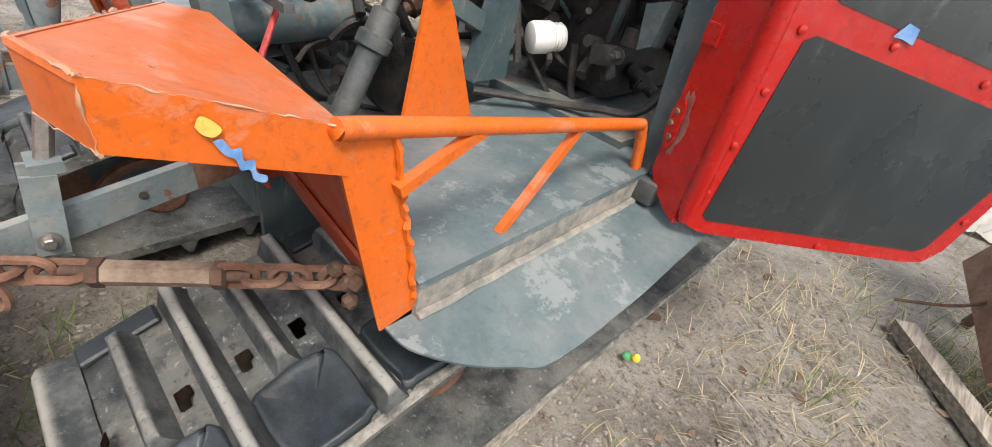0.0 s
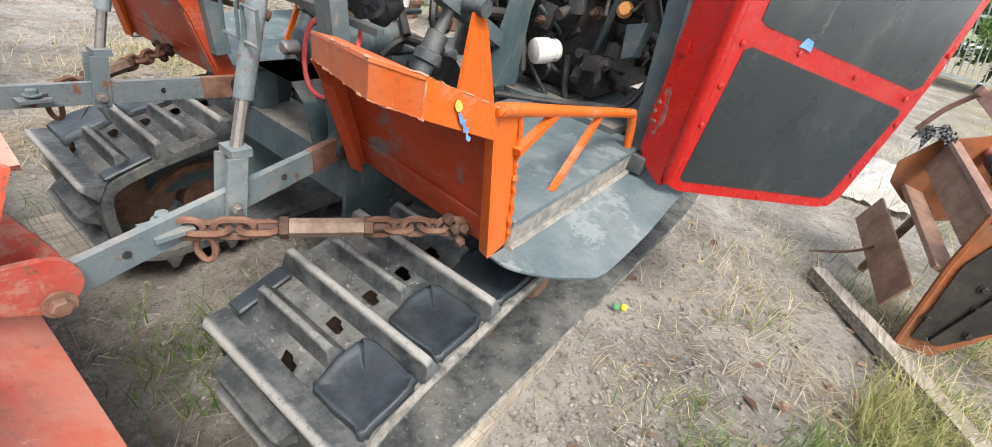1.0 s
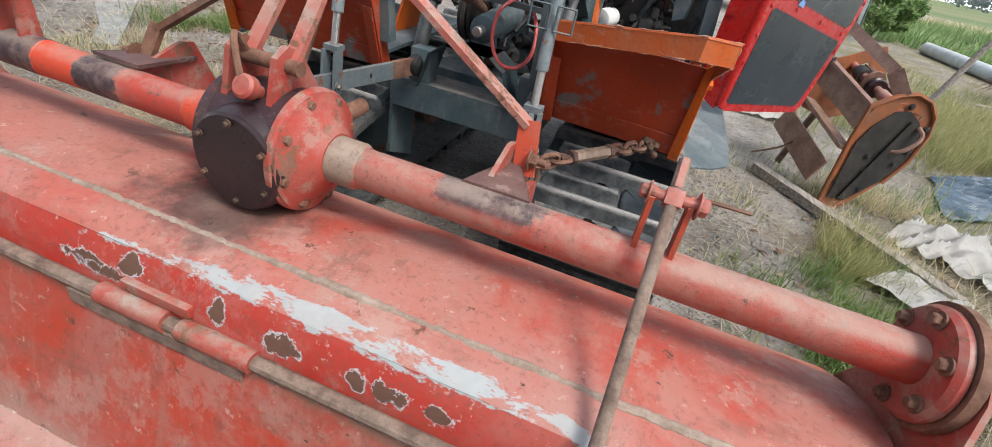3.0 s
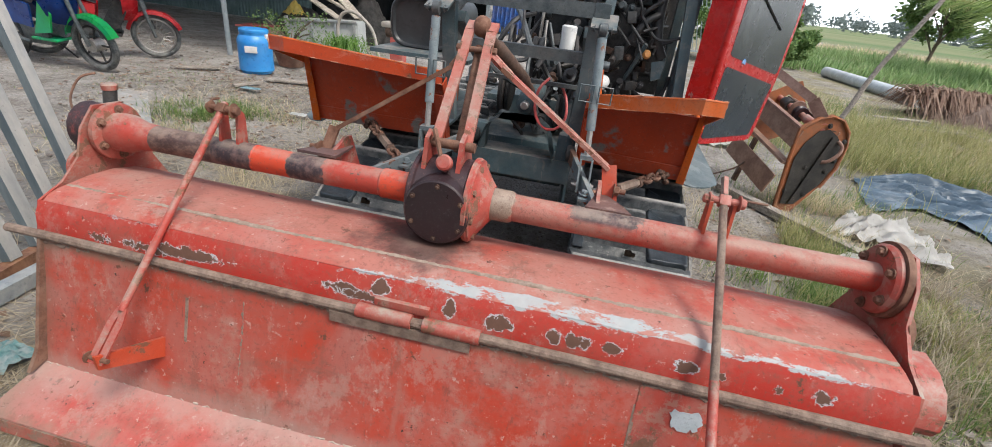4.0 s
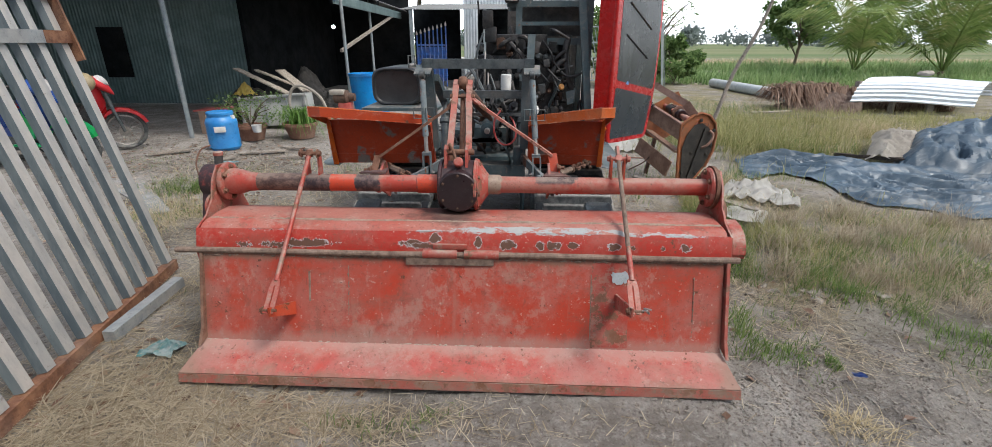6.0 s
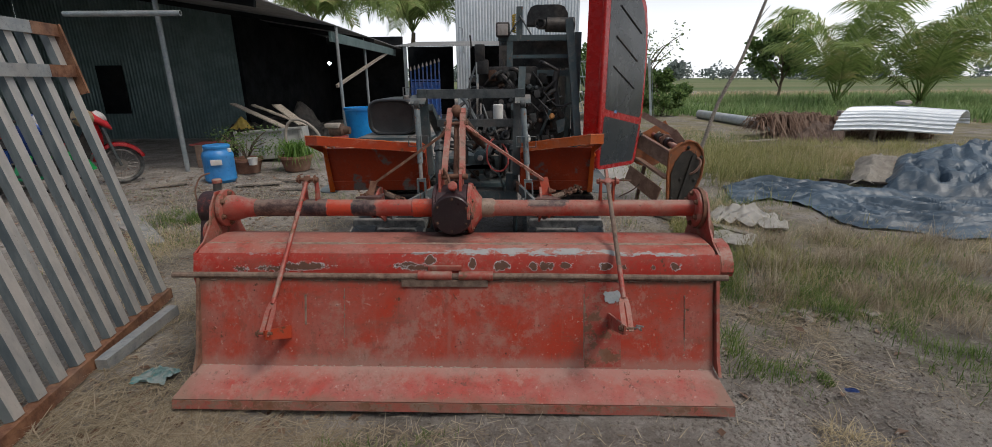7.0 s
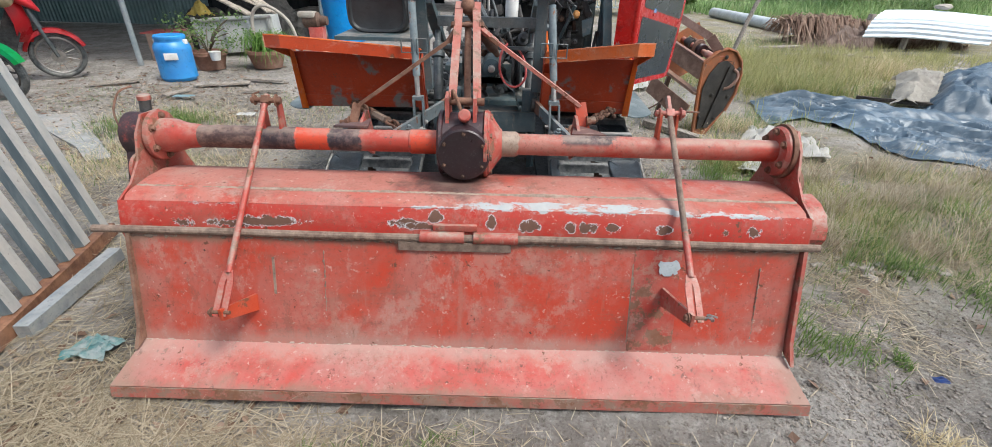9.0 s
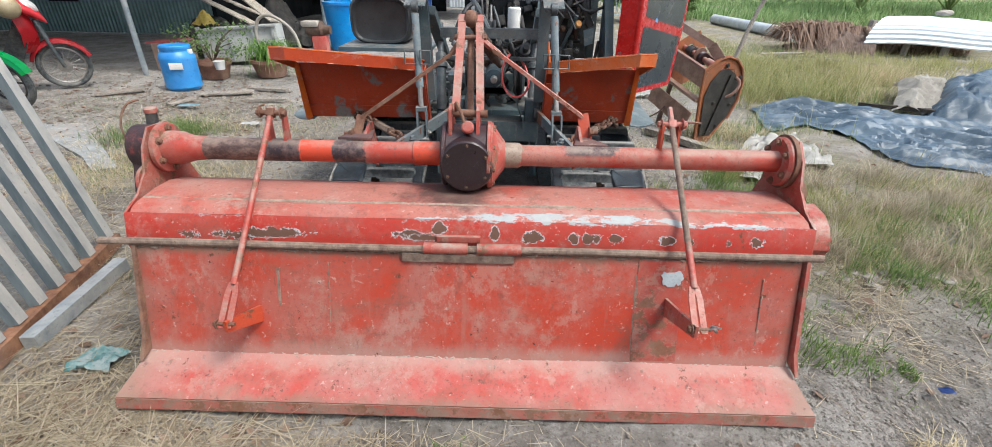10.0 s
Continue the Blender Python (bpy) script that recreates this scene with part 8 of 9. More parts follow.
def leaf_mat(name, a, b, c=None):
    k = N(name)
    col = k.mix(k.island(), a, b)
    if c:
        col = k.mix(k.step(k.noise(1.5, 4), 0.5, 0.7), col, c)
    m = k.done(col, 0.5, 0, 0.35)
    thin = k.n.new("ShaderNodeBsdfTranslucent")
    k.l.new(col, thin.inputs[0])
    both_ = k.n.new("ShaderNodeMixShader")
    both_.inputs[0].default_value = 0.45
    out = [n for n in k.n if n.type == "OUTPUT_MATERIAL"][0]
    k.l.new(k.b.outputs[0], both_.inputs[1])
    k.l.new(thin.outputs[0], both_.inputs[2])
    k.l.new(both_.outputs[0], out.inputs[0])
    return m


M_LEAF = leaf_mat("green_leaf", (0.08, 0.155, 0.045), (0.24, 0.34, 0.12))
M_PALM = leaf_mat("palm_leaflet", (0.16, 0.25, 0.07), (0.36, 0.46, 0.16), (0.46, 0.44, 0.20))
M_GRASS = leaf_mat("green_grass_blade", (0.075, 0.15, 0.035), (0.25, 0.34, 0.105))
M_STRAP = leaf_mat("strap_leaf", (0.09, 0.20, 0.04), (0.26, 0.42, 0.10))
M_OLIVE = leaf_mat("yellow_green_grass_blade", (0.22, 0.235, 0.08), (0.50, 0.47, 0.22))
M_DRY = leaf_mat("dry_grass_blade", (0.46, 0.375, 0.22), (0.72, 0.625, 0.43))
M_STRAW = leaf_mat("pale_straw", (0.28, 0.225, 0.15), (0.62, 0.55, 0.42))
M_FROND = leaf_mat("dead_brown_frond", (0.15, 0.085, 0.058), (0.42, 0.30, 0.225))
M_BARK = wood("brown_bark", (0.09, 0.07, 0.05), (0.20, 0.165, 0.12))


def blade(vs, fs, p, d, length, w, bend, up=None):
    """One bent grass blade of three joints."""
    p, d = Vector(p), Vector(d).normalized()
    s = Vector((-d.y, d.x, 0))
    s = s.normalized() if s.length > 1e-3 else Vector((1, 0, 0))
    i = len(vs)
    h = Vector((d.x, d.y, 0))
    q = p + d * (length * 0.5)
    e = q + (d + h * bend - Vector((0, 0, bend * 0.5))).normalized() * (length * 0.5)
    vs += [p - s * w / 2, p + s * w / 2, q - s * w * 0.4, q + s * w * 0.4, e]
    fs += [(i, i + 1, i + 3, i + 2), (i + 2, i + 3, i + 4)]


def stuff(name, vs, fs, mat, label, category):
    me = bpy.data.meshes.new(name)
    me.from_pydata([tuple(v) for v in vs], [], fs)
    me.materials.append(mat)
    return tagged(new(name, me), label, category, kind="stuff")


def leafy(bm, c, r, n, size, rng, flat=1.0):
    """Small leaf quads scattered through an uneven clump."""
    for _ in range(n):
        d = Vector((rng.gauss(0, 1), rng.gauss(0, 1), rng.gauss(0, 1))).normalized() * (r * rng.random() ** 0.45)
        p = Vector(c) + Vector((d.x, d.y, d.z * flat))
        a = Vector((rng.gauss(0, 1), rng.gauss(0, 1), rng.gauss(0, 0.6))).normalized()
        b = a.cross(Vector((rng.gauss(0, 1), rng.gauss(0, 1), rng.gauss(0, 1)))).normalized()
        s = size * rng.uniform(0.6, 1.3)
        q = [p, p + a * s * 0.5 + b * s * 0.28, p + a * s, p + a * s * 0.5 - b * s * 0.28]
        bm.faces.new([bm.verts.new(v) for v in q])


def build_pot(loc, r, h, kind, label):
    p = thing("potted_plant", loc, label, "plant")
    rng = random.Random(int(abs(loc[0]) * 100))
    part("pot", lathe(B(), loc, (0, 0, 1), [(0, r * 0.72), (h * 0.8, r * 0.95), (h * 0.82, r * 1.04), (h, r * 1.04), (h, r * 0.93), (h * 0.8, r * 0.88)], 28), M_TERRA, p, "worn brown clay pot")
    c = Vector(loc) + V(0, 0, h)
    if kind == "shrub":
        for i in range(16):
            bm = B()
            e = c + V(rng.uniform(-0.32, 0.40), rng.uniform(-0.25, 0.25), rng.uniform(0.12, 0.42))
            tube(bm, curve_pts([c - V(0, 0, 0.03), (c + e) / 2 + V(0, 0, 0.05), e], 4), 0.006, 5)
            part("stem", bm, M_BARK, p)
        bm = B()
        for i in range(60):
            leafy(bm, c + V(rng.uniform(-0.36, 0.44), rng.uniform(-0.22, 0.22), rng.uniform(0.05, 0.46)), 0.09, 13, 0.038, rng)
        part("leaves", bm, M_LEAF, p)
    else:
        bm = B()
        for i in range(150):
            a = rng.uniform(0, 6.28)
            o = c + V(rng.uniform(-1, 1) * r * 0.8, rng.uniform(-1, 1) * r * 0.7, -0.02)
            d = V(math.cos(a), math.sin(a), 0)
            l, w = rng.uniform(0.26, 0.55), 0.010
            s = V(-d.y, d.x, 0) * w
            pts = [o, o + d * l * 0.25 + V(0, 0, l * 0.42), o + d * l * 0.65 + V(0, 0, l * 0.42), o + d * l * 1.05 + V(0, 0, -rng.uniform(-0.05, 0.16))]
            prev = None
            for j, q in enumerate(pts):
                t = 1 - 0.3 * j
                row = [bm.verts.new(q - s * t), bm.verts.new(q + s * t)]
                if prev:
                    bm.faces.new((prev[0], prev[1], row[1], row[0]))
                prev = row
        part("leaves", bm, M_STRAP, p)
    return p


build_pot((-3.55, 4.86, 0), 0.205, 0.21, "shrub", "leafy shrub in a wide brown clay pot")
build_pot((-2.92, 5.05, 0), 0.235, 0.22, "grass", "drooping strap-leaved plant in a brown clay pot")
solo("small_pot", lathe(B(), (-3.36, 4.66, 0.14), (0, 0, 1), [(0, 0.05), (0.09, 0.065), (0.10, 0.07), (0.10, 0.055)], 18), M_WHITEP, "small white plastic pot", "pot")
M_PALEBOX = dusty("pale_grey_painted_board", (0.36, 0.38, 0.36), (0.46, 0.47, 0.45), 0.6, 0, 3, 0.35)
bx = thing("tilted_chest", (-3.58, 5.87, 0), "pale grey chest lying on its side with a frame", "chest")
part("body", box(B(), (-3.68, 6.02, 0.27), (1.04, 0.35, 0.46), (0, -4, 8)), M_PALEBOX, bx, bevel=0.012)
for q in ((-4.17, 5.76, 0.25, 0.04, 0.50), (-3.19, 5.90, 0.30, 0.04, 0.48), (-3.80, 5.81, 0.27, 0.03, 0.44), (-3.46, 5.86, 0.28, 0.03, 0.44)):
    part("frame_bar", box(B(), q[:3], (q[3], 0.05, q[4]), (0, -4, 8)), M_GALV, bx, bevel=0.004)
part("frame_bar", box(B(), (-3.68, 5.82, 0.49), (1.06, 0.05, 0.03), (0, -4, 8)), M_GALV, bx, bevel=0.004)
solo("hose_hoop", tube(B(), curve_pts([(-3.25, 5.67, 0.05), (-3.33, 5.67, 0.35), (-3.28, 5.67, 0.60), (-3.13, 5.68, 0.68), (-2.95, 5.70, 0.60), (-2.81, 5.72, 0.42), (-2.73, 5.72, 0.05)]), 0.022, 10), M_SACK_G, "grey plastic hose bent into a hoop", "hose")
rngb = random.Random(8)
for i, (x0, y0, z0, x1, y1, z1, w) in enumerate(((-4.46, 6.30, 0.90, -3.52, 6.06, 0.53, 0.13), (-4.20, 6.45, 0.87, -3.18, 6.16, 0.55, 0.09), (-3.86, 6.60, 0.86, -3.24, 6.14, 0.56, 0.16), (-4.40, 6.52, 0.80, -3.70, 6.22, 0.58, 0.07))):
    slab_board("wooden_board", (x0, y0, z0), (x1, y1, z1), w, 0.02, M_WOOD_D, "grey board sloping down over the chest", "board", 0.010, 20 + i)
cloth("grey_sack", [(-4.95, 7.6, 0), (-3.35, 7.6, 0), (-3.35, 8.6, 0), (-4.95, 8.6, 0)], 60, 40, lambda u, v: 0.85 * (math.sin(math.pi * u) ** 0.5 * math.sin(math.pi * v) ** 0.6) * (0.75 + 0.25 * math.sin(u * 14)), M_BUNDLE, "heap of grey bundles stored inside the dark shed", "sack", 35, 0.09, 2.6, 0.06)
# added heap under the boards, its shade put into the colour
cloth("grey_sack", [(-4.75, 6.1, 0), (-4.15, 6.1, 0), (-4.05, 6.9, 0), (-4.75, 6.9, 0)], 30, 34, lambda u, v: 0.56 * (math.sin(math.pi * u) * math.sin(math.pi * v)) ** 0.35, M_BUNDLE, "added grey sacks in shade-dark colour piled behind the chest", "sack", 33, 0.06, 3.5, 0.04)
cloth("yellow_sack", [(-4.36, 5.90, 0), (-4.08, 5.92, 0), (-4.08, 6.18, 0), (-4.36, 6.18, 0)], 18, 18, lambda u, v: 0.50 + 0.16 * math.sin(math.pi * u) * math.sin(math.pi * v), dusty("yellow_sack_plastic", (0.45, 0.33, 0.05), (0.55, 0.44, 0.12), 0.6), "yellow plastic sack lying on the chest", "sack", 31, 0.05, 6.0, 0.03)
cb = thing("cardboard_box", (-4.38, 5.45, 0), "brown cardboard box with a red tray on top", "box")
part("body", box(B(), (-4.38, 5.45, 0.17), (0.42, 0.36, 0.34), (0, 0, 14)), dusty("damp_brown_cardboard", (0.17, 0.115, 0.085), (0.27, 0.19, 0.145), 0.85, 0, 6, 0.3), cb, bevel=0.012)
part("tray", plate(B(), [(-4.62, 5.24, 0.352), (-4.16, 5.30, 0.372), (-4.20, 5.62, 0.372), (-4.64, 5.60, 0.352)], 0.02), dusty("dull_red_tray_plastic", (0.22, 0.03, 0.03), (0.30, 0.07, 0.06), 0.6), cb, "dull red plastic tray", bevel=0.006)
pm = thing("water_pump", (-2.58, 5.97, 0), "small rusty engine pump on a red can", "pump")
part("can", box(B(), (-2.55, 5.97, 0.20), (0.20, 0.16, 0.40)), dusty("red_plastic_can", (0.42, 0.05, 0.04), (0.5, 0.10, 0.08), 0.5), pm, bevel=0.02)
part("motor", lathe(B(), (-2.73, 5.97, 0.48), (1, 0, 0), [(0, 0.05), (0.02, 0.10), (0.22, 0.11), (0.25, 0.07), (0.34, 0.06)], 20), M_RUST_D, pm)
part("motor_cover", box(B(), (-2.65, 5.94, 0.56), (0.24, 0.18, 0.08)), M_SACK_G, pm, bevel=0.03)


# ---- motorbikes ----
def build_bike(m, main, dark, label, scooter):
    """A light motorbike, authored facing +x about its own origin, then set at m."""
    b = thing("motorbike", (0, 0, 0), label, "motorbike")
    R = 0.285
    for x, nm in ((0.62, "front_wheel"), (-0.60, "rear_wheel")):
        w = 0.045 if not scooter else 0.06
        wh = part(nm, tube(B(), [(x + (R - w * 0.6) * math.cos(a), 0, R + (R - w * 0.6) * math.sin(a)) for a in np.linspace(0, 6.283, 36, endpoint=False)], w * 0.62, 10, True), M_TYRE, b)
        part("rim", tube(B(), [(x + (R - w * 1.45) * math.cos(a), 0, R + (R - w * 1.45) * math.sin(a)) for a in np.linspace(0, 6.283, 36, endpoint=False)], 0.012, 6, True), M_BARE if not scooter else M_BLACK, wh)
        bm = B()
        for i in range(5 if scooter else 18):
            a = i * 6.283 / (5 if scooter else 18)
            tube(bm, [(x, 0.02 * (-1) ** i, R), (x + (R - w * 1.4) * math.cos(a), 0, R + (R - w * 1.4) * math.sin(a))], 0.012 if scooter else 0.003, 5)
        part("spokes", bm, M_BLACK if scooter else M_BARE, wh)
        part("hub", cyl(B(), (x, -0.06, R), (x, 0.06, R), 0.075, n=18), M_BARE, wh)
    for y in (-0.075, 0.075):
        part("fork_leg", tube(B(), [(0.62, y, R), (0.565, y, 0.52), (0.50, y * 0.8, 0.85)], 0.021, 10), M_STEEL, b)
    # front mudguard
    bm = B()
    prev = None
    for a in np.linspace(radians(20), radians(165), 14):
        rr = R + 0.035
        row = [bm.verts.new((0.62 + (rr + dz) * math.cos(a), y, R + (rr + dz) * math.sin(a))) for y, dz in ((-0.065, -0.03), (-0.045, 0.012), (0.045, 0.012), (0.065, -0.03))]
        if prev:
            for k in range(3):
                bm.faces.new((prev[k], row[k], row[k + 1], prev[k + 1]))
        prev = row
    bmesh.ops.solidify(bm, geom=bm.faces[:], thickness=0.006)
    part("front_mudguard", bm, dark if scooter else main, b)
    # leg shield and cowl
    bm = B()
    secs = [(0.46, 0.46, 0.10), (0.48, 0.56, 0.18), (0.50, 0.70, 0.23), (0.48, 0.84, 0.22), (0.46, 0.95, 0.16)]
    rows = []
    for x, z, w in secs:
        rows.append([bm.verts.new((x - 0.16 * abs(t) ** 1.5, w * t, z + 0.03 * abs(t))) for t in (-1, -0.6, -0.2, 0.2, 0.6, 1)])
    for p, q in zip(rows, rows[1:]):
        for k in range(5):
            bm.faces.new((p[k], p[k + 1], q[k + 1], q[k]))
    bmesh.ops.solidify(bm, geom=bm.faces[:], thickness=0.03)
    part("leg_shield", bm, main, b)
    for s in (-1, 1):
        bm = B()
        plate(bm, [(0.30, s * 0.15, 0.84), (0.36, s * 0.17, 0.60), (0.26, s * 0.16, 0.40), (0.02, s * 0.15, 0.36), (0.12, s * 0.155, 0.52), (0.20, s * 0.155, 0.66)][::s], 0.02)
        part("side_panel", bm, dark, b, bevel=0.006)
        bm = B()
        plate(bm, [(0.05, s * 0.13, 0.66), (0.0, s * 0.14, 0.42), (-0.35, s * 0.13, 0.46), (-0.82, s * 0.07, 0.78), (-0.80, s * 0.08, 0.84), (-0.30, s * 0.13, 0.74)][::s], 0.02)
        part("tail_panel", bm, main, b, bevel=0.006)
    cowl = B()
    rows = []
    for x, z, w, h in ((0.28, 1.02, 0.08, 0.03), (0.35, 1.02, 0.13, 0.060), (0.43, 0.99, 0.15, 0.080), (0.51, 0.94, 0.125, 0.080), (0.57, 0.88, 0.085, 0.060), (0.61, 0.82, 0.03, 0.02)):
        rows.append([cowl.verts.new((x, w * math.copysign(abs(math.cos(g)) ** 0.8, math.cos(g)), z + h * math.sin(g))) for g in np.linspace(0, 2 * math.pi, 16, endpoint=False)])
    for p, q in zip(rows, rows[1:]):
        for k in range(16):
            cowl.faces.new((p[k], p[(k + 1) % 16], q[(k + 1) % 16], q[k]))
    cowl.faces.new(rows[0])
    cowl.faces.new(rows[-1])
    bmesh.ops.recalc_face_normals(cowl, faces=cowl.faces)
    part("headlight_cowl", cowl, main, b, smooth=60)
    part("headlight", lathe(B(), (0.505, 0, 1.005), (0.75, 0, 0.55), [(-0.02, 0.10), (0.025, 0.088), (0.045, 0.05), (0.052, 0.01)], 20), dusty("clear_lamp_plastic", (0.5, 0.5, 0.5), (0.65, 0.65, 0.66), 0.2), b)
    part("handlebar", tube(B(), curve_pts([(0.22, -0.34, 1.03), (0.30, -0.16, 1.03), (0.33, 0, 1.0), (0.30, 0.16, 1.03), (0.22, 0.34, 1.03)]), 0.014, 8), M_HOSE, b)
    for s in (-1, 1):
        part("mirror", lathe(B(), (0.26, s * 0.30, 1.20), (-1, 0, 0), [(0, 0.03), (0.01, 0.06), (0.03, 0.05)], 14), M_BLACK, b)
        part("mirror_stem", cyl(B(), (0.27, s * 0.24, 1.03), (0.26, s * 0.29, 1.18), 0.006), M_HOSE, b)
    seat = B()
    rows = []
    for x, z, w in ((0.06, 0.72, 0.09), (-0.10, 0.77, 0.12), (-0.40, 0.79, 0.14), (-0.66, 0.82, 0.11), (-0.74, 0.80, 0.06)):
        rows.append([seat.verts.new((x, w * t, z - 0.05 * t * t)) for t in (-1, -0.5, 0, 0.5, 1)])
    for p, q in zip(rows, rows[1:]):
        for k in range(4):
            seat.faces.new((p[k], p[k + 1], q[k + 1], q[k]))
    bmesh.ops.solidify(seat, geom=seat.faces[:], thickness=0.07)
    part("seat", seat, M_HOSE, b)
    eng = B()
    box(eng, (-0.05, 0, 0.33), (0.36, 0.20, 0.20))
    lathe(eng, (0.0, 0.10, 0.30), (0, 1, 0), [(0, 0.09), (0.05, 0.085)], 18)
    lathe(eng, (0.10, 0, 0.36), (1, 0, 0.2), [(0, 0.07), (0.14, 0.07)], 14)
    part("engine", eng, M_STEEL, b, bevel=0.012)
    part("exhaust", lathe(B(), (-0.10, -0.14, 0.26), (-1, -0.05, 0.12), [(0, 0.02), (0.12, 0.025), (0.16, 0.05), (0.55, 0.055), (0.57, 0.04)], 14), M_STEEL, b)
    part("footboard", box(B(), (0.08, 0, 0.30), (0.34, 0.26, 0.03)), dark, b, bevel=0.008)
    part("stand", tube(B(), [(-0.05, 0.10, 0.22), (-0.02, 0.24, 0.0)], 0.01, 6), M_HOSE, b)
    part("rear_light", box(B(), (-0.84, 0, 0.76), (0.05, 0.12, 0.07)), M_CAB, b, bevel=0.01)
    b.matrix_world = m
    return b


M_BIKE_RED = dusty("glossy_red_plastic", (0.48, 0.012, 0.02), (0.52, 0.02, 0.03), 0.3, 0, 4, 0.15, 0.05)
M_BIKE_GREEN = dusty("bright_green_plastic", (0.02, 0.42, 0.07), (0.02, 0.36, 0.16), 0.3, 0, 3, 0.1, 0.05)
M_BIKE_BLUE = dusty("dark_blue_plastic", (0.008, 0.03, 0.16), (0.01, 0.07, 0.30), 0.3, 0, 3, 0.1, 0.05)
build_bike(pose(-5.235, 3.815, 0, 0, 0, 40) @ pose(0, 0, 0, 6, 0, 0) @ Matrix.Scale(0.86, 4), M_BIKE_RED, M_BLACK, "red motorbike with spoked wheels parked by the shed", False)
build_bike(pose(-5.13, 3.22, 0, 0, 0, 0) @ pose(0, 0, 0, 7, 0, 0) @ Matrix.Scale(0.88, 4), M_BIKE_BLUE, M_BIKE_GREEN, "green and blue scooter parked by the shed", True)
hm = B()
bmesh.ops.create_uvsphere(hm, u_segments=20, v_segments=14, radius=0.11)
bmesh.ops.translate(hm, verts=hm.verts, vec=(-4.86, 3.79, 0.86))
solo("helmet", hm, dusty("dull_gold_plastic", (0.30, 0.24, 0.13), (0.38, 0.31, 0.18), 0.35), "dull gold helmet hung on the handlebar", "helmet")


# ---- palms, bush, trees ----
def build_palm(loc, height, n, length, seed, label, droop=1.0):
    rng = random.Random(seed)
    p = thing("coconut_palm", loc, label, "palm")
    o = Vector(loc)
    part("trunk", tube(B(), [o + V(0.05 * math.sin(i * 0.9), 0, height * i / 8) for i in range(9)], [0.19 - 0.012 * i for i in range(9)], 12), M_BARK, p)
    top = o + V(0, 0, height)
    for f in range(n):
        a = f * 2.4 + rng.uniform(-0.2, 0.2)
        el = radians(87 - 46 * (f / n) ** 0.9 + rng.uniform(-5, 5))
        L = length * rng.uniform(0.8, 1.08)
        h = V(math.cos(a), math.sin(a), 0)
        v = h * math.cos(el) + V(0, 0, math.sin(el))
        rach, q = [], top
        for i in range(17):
            rach.append(q)
            q = q + v * (L / 16)
            v = (v - V(0, 0, 0.0195 * droop * i) + h * 0.008 * i).normalized()
        bm = B()
        tube(bm, rach, [0.030 * (1 - i / 18) + 0.003 for i in range(17)], 5)
        m = 84
        for i in range(m):
            t = 2.6 + 13.2 * i / m
            j = min(int(t), 15)
            c = rach[j].lerp(rach[j + 1], t - j)
            ax = (rach[j + 1] - rach[j]).normalized()
            side = h.cross(V(0, 0, 1)).normalized()
            up = side.cross(ax)
            ll = length * 0.29 * (0.35 + 0.65 * math.sin(math.pi * min(1, (t - 1.0) / 15.6)) ** 0.5) * rng.uniform(0.85, 1.1)
            for s in (-1, 1):
                dd = (side * s * 0.72 + ax * 0.62 + up * rng.uniform(-0.05, 0.25)).normalized()
                m1 = c + dd * ll * 0.45
                e = m1 + (dd - V(0, 0, 1.0 * droop + rng.uniform(0, 0.7))).normalized() * ll * 0.55
                w = ax * 0.025
                g = [bm.verts.new(x) for x in (c - w * 0.5, c + w * 0.5, m1 + w, m1 - w, e)]
                bm.faces.new((g[0], g[1], g[2], g[3]))
                bm.faces.new((g[3], g[2], g[4]))
        part("frond", bm, M_PALM, p, smooth=180)
    return p


build_palm((13.2, 18.2, 0), 0.25, 9, 5.2, 3, "young coconut palm with feathery fronds by the field", 0.62)
build_palm((16.4, 18.1, 0), 0.25, 10, 5.3, 7, "young coconut palm with dense upright fronds", 0.55)
build_palm((22.0, 19.5, 0), 0.8, 12, 4.8, 12, "coconut palm with yellowing arching fronds")
build_palm((-4.4, 22.0, 0), 3.4, 16, 4.4, 21, "tall coconut palm behind the shed", 1.3)
build_palm((-8.5, 21.0, 0), 3.6, 14, 3.8, 25, "coconut palm behind the shed roof", 1.2)


def build_tree(loc, h, spread, seed, leaves, leaf, label, bare=0.0, name="tree"):
    rng = random.Random(seed)
    t = thing(name, loc, label, "tree")
    o = Vector(loc)
    bm = B()
    tips = []
    tube(bm, curve_pts([o, o + V(0.1, 0, h * 0.25), o + V(0.0, 0, h * 0.5)], 4), [0.06 * h / 3 * (1 - i / 16) for i in range(9)], 8)
    for i in range(15):
        a = i * 2.4 + rng.random()
        s = o + V(0, 0, h * rng.uniform(0.12, 0.5))
        e = s + V(math.cos(a) * spread * rng.uniform(0.4, 1), math.sin(a) * spread * rng.uniform(0.4, 1), h * rng.uniform(0.15, 0.5))
        mid = (s + e) / 2 + V(0, 0, h * 0.06)
        pts = curve_pts([s, mid, e], 4)
        tube(bm, pts, [0.022 * (1 - k / 12) * h / 3 for k in range(len(pts))], 5)
        tips += [mid, e, (mid + e) / 2, e + V(rng.uniform(-1, 1), rng.uniform(-1, 1), rng.uniform(-0.2, 1)) * spread * 0.2]
    part("trunk", bm, M_BARK, t)
    bm = B()
    for c in tips:
        if rng.random() > bare:
            leafy(bm, c, spread * rng.uniform(0.12, 0.25), leaves, leaf, rng)
    part("crown", bm, M_LEAF, t, smooth=180)
    return t


